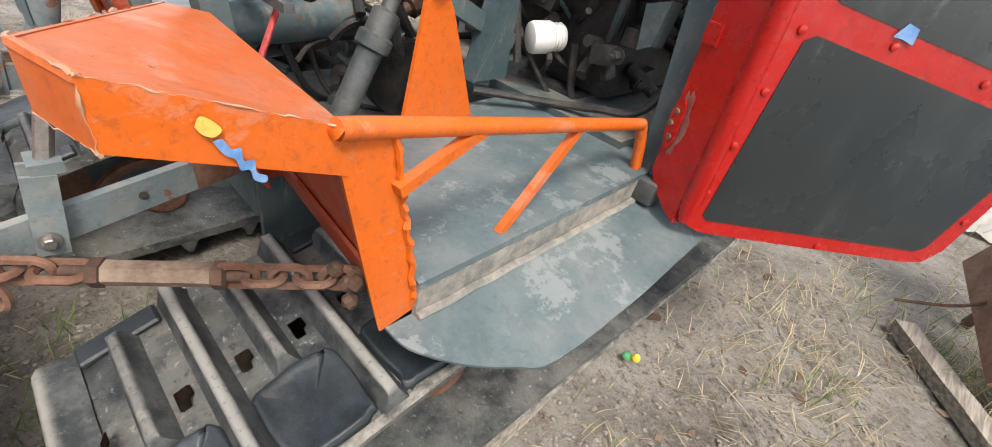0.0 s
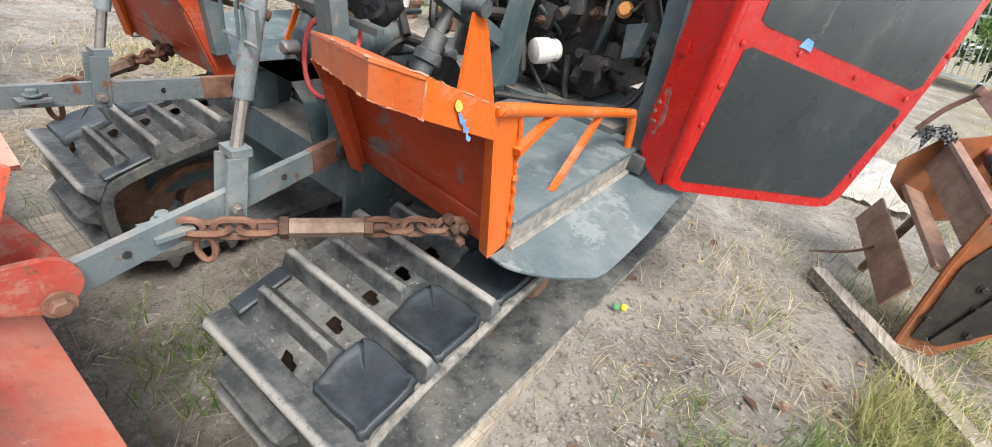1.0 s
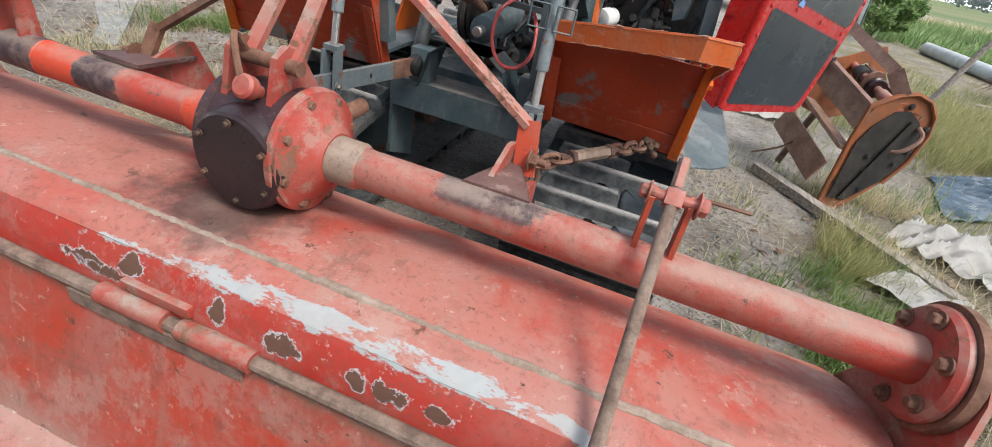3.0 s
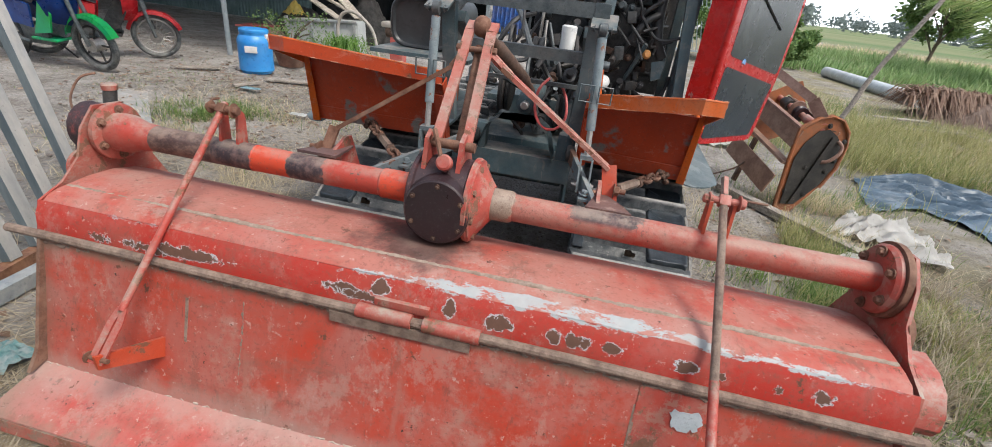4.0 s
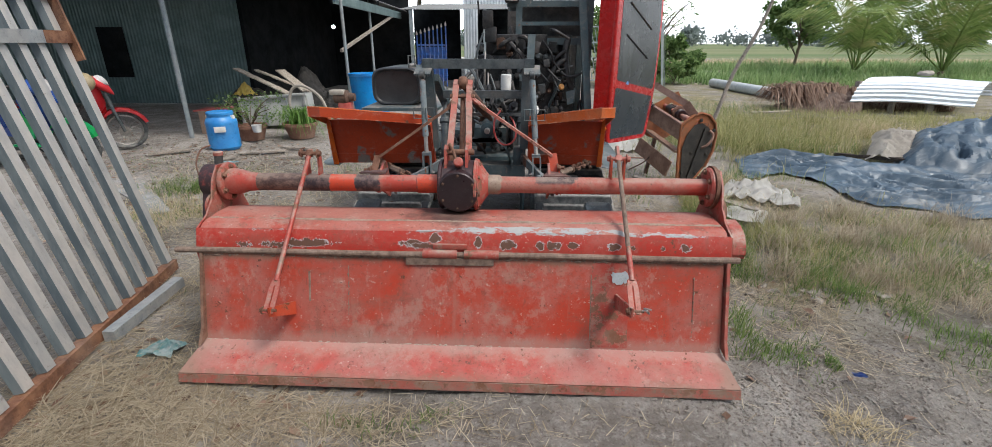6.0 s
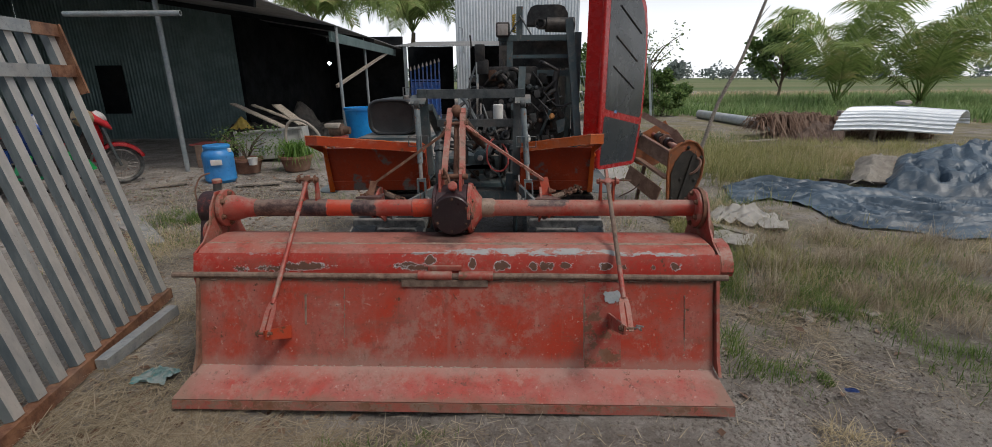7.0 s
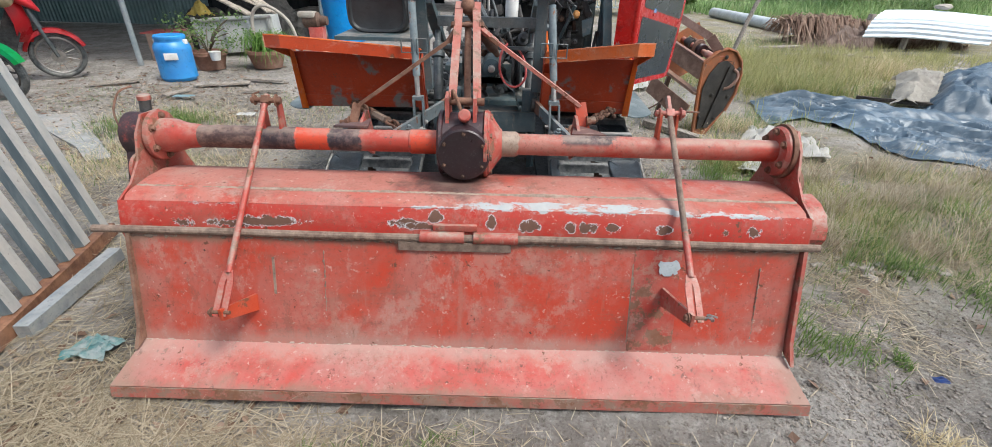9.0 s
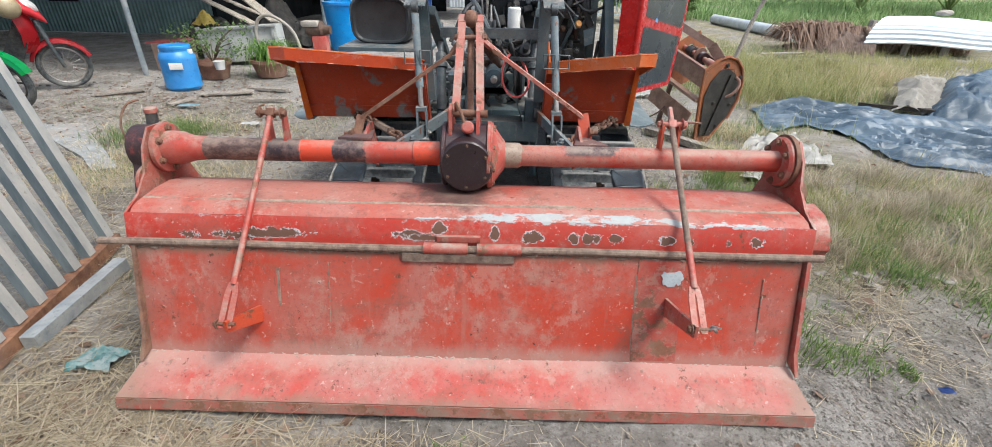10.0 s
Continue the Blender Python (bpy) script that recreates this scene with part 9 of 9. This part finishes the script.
build_tree((15.0, 26.0, 0), 4.2, 1.8, 5, 130, 0.24, "round leafy tree with an open crown by the road")
build_tree((6.5, 22.0, 0), 5.0, 1.9, 9, 16, 0.15, "thin sparse tree with few leaves", 0.40)
build_tree((7.3, 22.5, 0), 1.9, 0.9, 14, 60, 0.18, "low leafy bush beside the road", 0.0, "bush")
build_tree((9.3, 25.0, 0), 0.9, 0.6, 17, 50, 0.14, "small round bush on the verge", 0.0, "bush")
build_tree((3.2, 14.6, 0), 2.3, 1.3, 31, 110, 0.12, "leafy shrub growing through the leaning bar gate", 0.0, "bush")
build_tree((4.15, 13.9, 0), 1.7, 0.6, 33, 60, 0.10, "green shrub beside the leaning bar gate", 0.0, "bush")
build_tree((2.2, 15.6, 0), 2.4, 1.3, 35, 70, 0.14, "dark leafy shrub behind the leaning bar gate", 0.0, "bush")
build_tree((5.4, 15.2, 0), 1.0, 0.8, 37, 50, 0.12, "low green bush at the yard edge", 0.0, "bush")


def build_far_gate():
    G = thing("bar_gate", (3.1, 13.4, 0), "leaning pale steel bar gate overgrown by shrubs", "gate")
    M_PALE = dusty("pale_blue_grey_gate_paint", (0.34, 0.42, 0.44), (0.48, 0.54, 0.55), 0.5, 0.2, 6, 0.3)
    a, lean = V(2.0, 13.5, 0.02), V(-0.22, 0.10, 1.0)
    for i in range(18):
        p = a + V(0.105 * i, 0, 0)
        part("bar", beam(B(), p + lean * (0.0 if i in (0, 17) else 0.2), p + lean * 1.75, 0.022, 0.018), M_PALE, G)
    for z in (0.22, 1.30, 1.74):
        part("rail", beam(B(), a + lean * z + V(-0.02, -0.02, 0), a + lean * z + V(1.80, -0.02, 0), 0.03, 0.04), M_PALE, G)
    p = V(4.55, 13.3, -0.02)
    P = thing("gate_post", p, "wide pale blue-grey steel post leaning by the shrubs", "post")
    part("post", beam(B(), p, p + V(-0.2, 0.05, 1.9), 0.09, 0.07), M_PALE, P, bevel=0.008)
    part("flange", beam(B(), p + V(0.085, 0.03, 0), p + V(-0.115, 0.08, 1.85), 0.07, 0.012), M_POST, P)


build_far_gate()
build_tree((-1.2, 21.5, 0), 2.6, 1.3, 19, 60, 0.2, "green shrub seen through the lean-to", 0.0, "bush")


# ---- road, verge, far trees ----
solo("road", box(B(), (-8, 40, 0.10), (46, 4.0, 0.22)), dusty("pale_concrete_road", (0.44, 0.43, 0.41), (0.54, 0.53, 0.51), 0.85, 0, 2, 0.2), "pale concrete farm road", "road", kind="structure")
rng = random.Random(40)
bm = B()
for i in range(260):
    x = rng.uniform(-70, 240)
    y = 240 + rng.uniform(0, 60)
    hh = rng.uniform(3, 9) * (1.0 if rng.random() > 0.12 else 1.6)
    for j in range(4):
        leafy(bm, (x + rng.uniform(-2, 2), y, hh * rng.uniform(0.25, 0.85)), hh * 0.32, 16, hh * 0.24, rng)
# distance haze is mixed into the leaf colour as grey-blue
solo("far_trees", bm, leaf_mat("haze_tinted_far_foliage", (0.17, 0.21, 0.20), (0.25, 0.29, 0.28)), "hazy tree line beyond the rice fields", "trees", kind="stuff", smooth=180)
M_BANK = leaf_mat("tall_bank_grass", (0.13, 0.235, 0.075), (0.34, 0.47, 0.20), (0.36, 0.42, 0.20))
vs, fs = [], []
for i in range(5000):
    x, y = rng.uniform(9, 42), rng.uniform(29, 37)
    a = rng.uniform(0, 6.28)
    blade(vs, fs, (x, y, -0.02), (math.cos(a) * 0.3, math.sin(a) * 0.3, 1), rng.uniform(0.15, 0.45), 0.06, rng.uniform(0.3, 1.0))
stuff("dry_reeds", vs, fs, M_DRY, "band of dry brown reeds before the fields", "reeds")
vs, fs = [], []
for i in range(30000):
    x, y = rng.uniform(5.0, 28), rng.uniform(12.0, 29)
    if y < 15.5 - (x - 5.5) * 0.45:
        continue
    if noise.noise(Vector((x * 0.5, y * 0.5, 4))) < -0.25 and y > 19:
        continue
    a = rng.uniform(0, 6.28)
    t = rng.uniform(0.15, 0.6)
    blade(vs, fs, (x, y, -0.02), (math.cos(a) * t, math.sin(a) * t, 1), rng.uniform(0.35, 0.85) * (0.7 + 0.5 * noise.noise(Vector((x * 0.8, y * 0.8, 1)))) * (0.6 if x < 10 + 2 * noise.noise(Vector((y * 0.4, 3, 1))) and y > 17 else 1.0), 0.035, rng.uniform(0.3, 1.1))
stuff("tall_grass", vs, fs, M_BANK, "dense green grass bank along the yard edge", "grass")


# green tufts: x, y, blades, spread
TUFTS = ((1.62, 1.45, 420, 0.07), (1.72, 1.28, 380, 0.06), (1.58, 1.72, 320, 0.07), (1.80, 1.55, 300, 0.07), (1.66, 1.05, 260, 0.05), (1.48, 1.18, 160, 0.04), (1.32, 0.20, 90, 0.045), (1.34, 0.36, 100, 0.05), (1.27, 0.05, 40, 0.03), (2.05, 0.62, 160, 0.05), (2.35, 1.05, 200, 0.06), (2.7, 1.25, 220, 0.08), (1.95, 1.95, 240, 0.08))


def under_tarp(x, y):
    return 2.6 < x < 7.5 and np.interp(x, (2.58, 3.0, 3.25, 3.6, 3.85, 5.6), (3.05, 3.2, 2.5, 2.12, 1.9, 2.1)) + 0.03 < y < np.interp(x, (2.58, 2.8, 3.4, 3.95, 4.4, 4.9, 5.6, 6.3), (3.1, 3.86, 4.2, 3.95, 3.7, 4.15, 4.55, 4.8)) - 0.03


def patch(n, cx, cy, sx, sy, lo, hi, w, tilt, seed, vs, fs, clump=0.0):
    r = random.Random(seed)
    k = 0
    while k < n:
        x, y = r.gauss(cx, sx), r.gauss(cy, sy)
        if under_tarp(x, y):
            k += 0.34
            continue
        if clump and noise.noise(Vector((x * 2.6, y * 2.6, 3.3))) + 0.5 * noise.noise(Vector((x * 7, y * 7, seed))) < clump - 0.5:
            k += 0.34
            continue
        a = r.uniform(0, 6.28)
        t = r.uniform(*tilt)
        blade(vs, fs, (x, y, ground_h(x, y) - 0.004), (math.cos(a) * t, math.sin(a) * t, 1), r.uniform(lo, hi), w, r.uniform(0.2, 1.2))
        k += 1


vs, fs = [], []
for n, cx, cy, sx, sy, lo, hi in ((2600, 1.62, 1.62, 0.20, 0.30, 0.05, 0.16), (500, 1.50, 0.95, 0.13, 0.18, 0.04, 0.12), (500, 1.42, 0.22, 0.09, 0.16, 0.03, 0.09), (500, 1.62, -0.02, 0.07, 0.06, 0.02, 0.05),
                                  (1400, 2.42, 0.35, 0.16, 0.26, 0.04, 0.11), (900, 2.15, 1.05, 0.35, 0.25, 0.05, 0.14), (1100, 2.9, 1.3, 0.5, 0.35, 0.06, 0.20), (900, 1.95, 0.80, 0.20, 0.14, 0.05, 0.16), (900, 3.3, 0.7, 0.5, 0.2, 0.05, 0.16), (700, 2.75, 0.1, 0.25, 0.25, 0.03, 0.10), (6500, 3.6, 5.0, 0.8, 1.0, 0.08, 0.24), (3400, 4.4, 7.6, 1.0, 1.0, 0.08, 0.26),
                                  (2200, -2.72, 2.52, 0.20, 0.16, 0.05, 0.16), (900, -2.45, 1.75, 0.3, 0.25, 0.03, 0.08), (260, -0.55, 0.55, 0.35, 0.2, 0.05, 0.14), (260, 0.36, 0.66, 0.04, 0.05, 0.05, 0.16), (420, -0.24, -0.36, 0.10, 0.055, 0.03, 0.085),
                                  (1300, 2.2, 2.9, 0.5, 0.3, 0.05, 0.15), (600, 5.3, 3.0, 0.8, 0.3, 0.06, 0.18), (700, -1.8, 3.2, 0.5, 0.4, 0.03, 0.08), (600, -4.0, 3.4, 0.5, 0.5, 0.02, 0.06), (350, 1.9, 2.55, 0.08, 0.15, 0.08, 0.2), (260, 0.05, 0.75, 0.08, 0.10, 0.03, 0.09)):
    patch(n, cx, cy, sx, sy, lo, hi, 0.0034, (0.2, 0.9), int(cx * 100 + cy * 10), vs, fs, 0.48)
for cx, cy, n, sp in TUFTS:
    patch(n, cx, cy, sp, sp, 0.05, 0.17, 0.0034, (0.2, 0.9), int(cx * 100 + cy * 10), vs, fs)
stuff("green_weeds", vs, fs, M_GRASS, "tufts of green grass and weeds", "grass")
vs, fs = [], []
for n, cx, cy, sx, sy, lo, hi in ((700, 1.75, 1.7, 0.28, 0.40, 0.06, 0.18), (1800, 2.05, 2.55, 0.22, 0.28, 0.10, 0.26), (1400, 2.75, 1.35, 0.55, 0.38, 0.06, 0.18), (500, 2.3, 0.95, 0.3, 0.22, 0.05, 0.15), (6000, 4.0, 5.4, 1.0, 1.1, 0.12, 0.36), (3000, 5.4, 5.6, 0.5, 0.6, 0.2, 0.45), (2500, 4.6, 8.2, 1.0, 1.2, 0.1, 0.3),
                                  (2400, -2.5, 1.72, 0.35, 0.3, 0.04, 0.12), (1300, -2.6, 2.6, 0.4, 0.3, 0.05, 0.16), (700, -1.3, 3.0, 0.6, 0.5, 0.05, 0.14), (1300, -1.75, 1.2, 0.3, 0.4, 0.05, 0.15), (500, 1.15, 2.7, 0.2, 0.5, 0.05, 0.15), (2600, 4.6, 1.4, 0.8, 0.45, 0.08, 0.22), (220, 1.48, -0.37, 0.07, 0.05, 0.04, 0.12), (160, 1.05, 1.75, 0.08, 0.2, 0.02, 0.08)):
    patch(n, cx, cy, sx, sy, lo, hi, 0.0032, (0.4, 1.9), int(cx * 90 + cy * 17), vs, fs, 0.52)
stuff("dry_grass", vs, fs, M_DRY, "dry yellow grass tufts", "grass")
vs, fs = [], []
for n, cx, cy, sx, sy, lo, hi in ((5200, 3.3, 4.9, 0.55, 0.8, 0.10, 0.34), (4200, 4.4, 5.9, 0.7, 0.8, 0.12, 0.36), (2600, 5.4, 6.6, 0.7, 0.5, 0.10, 0.30), (900, 2.9, 1.5, 0.5, 0.3, 0.06, 0.18), (500, 2.1, 1.1, 0.3, 0.3, 0.05, 0.15), (3000, 7.0, 6.9, 1.0, 0.5, 0.08, 0.28), (2200, 1.70, 1.66, 0.12, 0.30, 0.07, 0.22), (900, 1.95, 1.35, 0.16, 0.22, 0.07, 0.20)):
    patch(n, cx, cy, sx, sy, lo, hi, 0.0052 if cy > 3 else 0.0036, (0.15, 0.9), int(cx * 70 + cy * 23), vs, fs, 0.36)
stuff("yard_grass", vs, fs, M_OLIVE, "yellow-green grass clumps at the yard edge", "grass")
vs, fs = [], []
# brush added to stand in for the shade beneath the corrugated sheet
rb = random.Random(91)
for i in range(3200):
    x, y = rb.uniform(6.75, 8.95), rb.uniform(8.35, 8.95)
    a, t = rb.uniform(0, 6.28), rb.uniform(0.2, 1.4)
    blade(vs, fs, (x, y, 0.0), (math.cos(a) * t, math.sin(a) * t, 1), rb.uniform(0.12, 0.34), 0.014, rb.uniform(0.2, 1.0))
stuff("brush_heap", vs, fs, M_FROND, "dry brush added to darken the gap under the corrugated sheet", "brush")
vs, fs = [], []
for cx, cy, n in ((1.82, 0.86, 260), (2.05, 1.22, 300), (2.28, 0.78, 220), (2.5, 1.32, 300), (2.72, 0.9, 220), (2.95, 1.45, 280), (3.3, 1.25, 240), (2.2, 1.65, 300), (3.5, 1.75, 260), (2.85, 1.9, 240), (2.6, 0.45, 120)):
    patch(n, cx, cy, 0.085, 0.075, 0.10, 0.30, 0.0036, (0.2, 1.1), int(cx * 90 + cy * 17), vs, fs)
stuff("straw_tufts", vs, fs, M_STRAW, "pale dead grass tufts beside the tiller", "grass")
vs, fs = [], []
r = random.Random(77)


def straw(n, cx, cy, sx, sy, lo=0.06, hi=0.22):
    for _ in range(n):
        x, y = r.gauss(cx, sx), r.gauss(cy, sy)
        if x > 1.3 and noise.noise(Vector((x * 2.1, y * 2.1, 8))) < -0.02:
            continue
        a = r.uniform(0, 6.28)
        blade(vs, fs, (x, y, ground_h(x, y) + r.uniform(0.002, 0.018)), (math.cos(a), math.sin(a), r.uniform(-0.03, 0.12)), r.uniform(lo, hi), r.uniform(0.0018, 0.0042), r.uniform(-0.25, 0.3))


straw(2000, -1.30, -0.35, 0.26, 0.22, 0.08, 0.30)
straw(2000, -0.95, -0.62, 0.42, 0.20, 0.08, 0.30)
straw(900, -0.45, -0.42, 0.35, 0.06, 0.03, 0.12)
straw(110, 0.6, -0.40, 0.5, 0.10, 0.02, 0.09)
straw(150, 1.10, 2.0, 0.12, 0.45, 0.03, 0.12)
straw(800, 1.65, 1.9, 0.2, 0.4, 0.04, 0.16)
straw(2600, -2.0, 1.5, 0.45, 0.5)
straw(3200, -2.9, 3.3, 0.8, 0.5, 0.04, 0.2)
straw(2200, 2.4, 1.4, 0.5, 0.5)
straw(2600, 2.4, 1.0, 0.5, 0.4, 0.08, 0.24)
straw(1600, 3.2, 1.5, 0.5, 0.4, 0.08, 0.24)
straw(3200, 2.35, 0.95, 0.45, 0.35, 0.08, 0.26)
straw(2200, 1.85, 0.55, 0.30, 0.30, 0.04, 0.16)
straw(350, 0.1, 0.7, 0.35, 0.4, 0.03, 0.1)
straw(1800, -1.2, 2.6, 0.5, 0.8)
straw(900, 1.9, 0.35, 0.4, 0.35, 0.02, 0.07)
straw(900, 1.6, 2.5, 0.25, 0.5)
straw(1400, -1.5, 0.8, 0.15, 0.4)
stuff("straw_litter", vs, fs, M_STRAW, "scattered pale straw on the soil", "straw")

# clods and pebbles
r = random.Random(5)
vs, fs = [], []
base = bmesh.new()
bmesh.ops.create_icosphere(base, subdivisions=1, radius=1)
bv, bf = [v.co.copy() for v in base.verts], [[v.index for v in f.verts] for f in base.faces]
base.free()
for n, cx, cy, sx, sy, lo, hi in ((1700, 1.02, 1.2, 0.18, 0.55, 0.002, 0.013), (2600, 1.75, 0.05, 0.40, 0.35, 0.0015, 0.008), (1700, 1.35, -0.25, 0.25, 0.14, 0.0015, 0.009), (900, 0.0, -0.48, 0.8, 0.10, 0.002, 0.008), (900, 0.0, 0.7, 0.4, 0.4, 0.003, 0.011), (900, -2.9, 3.2, 0.9, 0.8, 0.006, 0.03), (800, 2.3, 0.7, 0.5, 0.6, 0.004, 0.014), (500, -1.4, 0.6, 0.3, 0.5, 0.003, 0.01), (100, 1.98, 0.62, 0.16, 0.05, 0.012, 0.042), (500, 1.45, 2.3, 0.3, 0.5, 0.003, 0.012)):
    for _ in range(n):
        x, y, s = r.gauss(cx, sx), r.gauss(cy, sy), r.uniform(lo, hi) * r.uniform(0.5, 1)
        o, i = Vector((x, y, ground_h(x, y) + s * 0.25)), len(vs)
        j = [r.uniform(0.6, 1.3) for _ in range(3)]
        vs += [o + Vector((v.x * j[0], v.y * j[1], v.z * j[2] * 0.7)) * (s * r.uniform(0.75, 1.2)) for v in bv]
        fs += [tuple(i + q for q in f) for f in bf]
stuff("soil_clods", vs, fs, dusty("grey_brown_clod", (0.165, 0.145, 0.125), (0.32, 0.29, 0.255), 0.95, 0, 30, 0.1), "small soil clods and pebbles", "soil")

# fallen leaves and twigs
vs, fs = [], []
for n, cx, cy, sx, sy in ((520, -3.3, 3.5, 0.8, 0.6), (260, -2.6, 2.2, 0.5, 0.5), (220, 2.3, 1.6, 0.7, 0.7), (160, -1.1, -0.3, 0.4, 0.3), (40, 1.4, 1.2, 0.4, 0.6), (300, -5.2, 4.6, 1.2, 0.9)):
    for _ in range(n):
        x, y, a = r.gauss(cx, sx), r.gauss(cy, sy), r.uniform(0, 6.28)
        l, w = r.uniform(0.02, 0.07), r.uniform(0.008, 0.022)
        d, e = V(math.cos(a), math.sin(a), 0), V(-math.sin(a), math.cos(a), 0)
        o, i = V(x, y, ground_h(x, y) + 0.006), len(vs)
        vs += [o, o + d * l * 0.45 + e * w + V(0, 0, r.uniform(0, 0.014)), o + d * l + V(0, 0, r.uniform(0, 0.01)), o + d * l * 0.45 - e * w + V(0, 0, r.uniform(0, 0.014))]
        fs.append((i, i + 1, i + 2, i + 3))
stuff("fallen_leaves", vs, fs, M_FROND, "fallen brown leaves and husks on the soil", "leaves")

# dry palm fronds over the pipes
r = random.Random(66)
M_MAT = dusty("brown_woven_mat", (0.17, 0.115, 0.092), (0.34, 0.255, 0.21), 0.85, 0, 9, 0.3, 0.6, stretch=(5, 0.8, 1))
cloth("brown_mat", [(5.35, 8.1, 0), (6.75, 7.75, 0), (7.0, 9.1, 0), (5.9, 9.3, 0)], 40, 34, lambda u, v: 0.34 * math.sin(math.pi * min(1, v * 1.2)) ** 0.7 * min(1, 0.15 + 1.4 * u), M_MAT, "grey-brown woven mat over the pile", "mat", 41, 0.08, 2.2, 0.10)
pile = thing("dry_frond_pile", (6.4, 8.9, 0), "heap of dead brown palm fronds", "frond pile")
for f in range(12):
    bm = B()
    o = V(5.45 + 0.07 * f + r.uniform(-0.1, 0.1), 8.55 + 0.05 * f + r.uniform(-0.15, 0.15), 0.36 + r.uniform(0, 0.08))
    a = r.uniform(-0.20, 0.25)
    d = V(math.cos(a), math.sin(a), r.uniform(-0.04, 0.03))
    spine = [o + d * (t * 1.2) + V(0, 0, 0.08 * math.sin(t * 3.1) - 0.06 * t) for t in np.linspace(0, 1, 9)]
    tube(bm, spine, [0.013 - 0.0011 * k for k in range(9)], 5)
    for i in range(130):
        t = i / 130 * 7.9
        c = spine[int(t)].lerp(spine[int(t) + 1], t - int(t))
        s = V(-d.y, d.x, 0) * (1 if i % 3 == 0 else -1)
        l = r.uniform(0.35, 0.85)
        m1 = c + s * l * 0.40 + d * r.uniform(-0.16, 0.10) + V(0, 0, r.uniform(-0.05, 0.07))
        e = m1 + s * l * 0.45 + d * r.uniform(-0.22, 0.12) - V(0, 0, l * r.uniform(0.35, 0.75))
        e.z, m1.z = max(e.z, 0.03), max(m1.z, 0.05)
        w = d * r.uniform(0.007, 0.016)
        g = [bm.verts.new(q) for q in (c - w, c + w, m1 + w, m1 - w, e)]
        bm.faces.new((g[0], g[1], g[2], g[3]))
        bm.faces.new((g[3], g[2], g[4]))
    part("frond", bm, M_FROND, pile, smooth=180)

# ---- small litter ----
cloth("litter_scrap", [(-1.40, -0.13, 0), (-1.25, -0.13, 0), (-1.23, -0.03, 0), (-1.38, -0.02, 0)], 14, 10, lambda u, v: 0.01, dusty("teal_plastic_film", (0.10, 0.32, 0.33), (0.50, 0.55, 0.55), 0.4, 0, 14, 0.2), "crumpled teal and white plastic packet", "litter", 51, 0.03, 14.0, 0.01)
cloth("litter_scrap", [(-2.22, 2.78, 0), (-2.07, 2.80, 0), (-2.08, 2.88, 0), (-2.23, 2.87, 0)], 8, 6, lambda u, v: 0.01, M_WHITEP, "white paper scrap on the grass", "litter", 52, 0.012, 8.0, 0.005)
cloth("litter_scrap", [(1.25, 0.44, 0), (1.29, 0.44, 0), (1.29, 0.47, 0), (1.25, 0.47, 0)], 6, 5, lambda u, v: 0.008, M_WHITEP, "small white paper scrap", "litter", 53, 0.01, 12.0, 0.004)
cloth("litter_scrap", [(1.62, -0.13, 0), (1.67, -0.13, 0), (1.67, -0.10, 0), (1.62, -0.10, 0)], 6, 5, lambda u, v: 0.004, M_BIKE_BLUE, "small blue plastic scrap on the soil", "litter", 54, 0.01, 12.0, 0.004)
cloth("litter_scrap", [(-3.15, 3.35, 0), (-2.95, 3.33, 0), (-2.94, 3.42, 0), (-3.14, 3.43, 0)], 8, 6, lambda u, v: 0.01, dusty("pale_blue_film", (0.25, 0.42, 0.48), (0.4, 0.55, 0.6), 0.4), "pale blue plastic scrap by the barrel", "litter", 55, 0.015, 8.0, 0.005)
toy = thing("bottle_top", (0.84, 1.87, 0.0), "small yellow and green plastic bottle top on the soil", "litter")
part("cap", lathe(B(), (0.845, 1.88, 0.012), (0.3, -0.2, 1), [(0, 0.012), (0.012, 0.014), (0.022, 0.008)], 12), dusty("yellow_plastic", (0.75, 0.55, 0.02), (0.8, 0.62, 0.05), 0.4), toy)
part("cap_ring", lathe(B(), (0.822, 1.87, 0.008), (0.2, 0.3, 1), [(0, 0.016), (0.010, 0.014), (0.014, 0.006)], 12), dusty("green_plastic", (0.02, 0.30, 0.10), (0.03, 0.38, 0.14), 0.4), toy)
bm = B()
plate(bm, [(-3.95, 2.70, 0.006), (-3.5, 2.30, 0.008), (-2.98, 1.95, 0.006), (-2.70, 1.68, 0.006), (-2.58, 1.76, 0.006), (-2.84, 2.02, 0.008), (-3.2, 2.36, 0.006), (-3.64, 2.78, 0.006)], 0.04)
solo("concrete_slab", bm, dusty("pale_broken_concrete", (0.20, 0.205, 0.20), (0.33, 0.335, 0.325), 0.9, 0, 11, 0.7), "broken pale concrete slab in the yard", "slab", bevel=0.006)
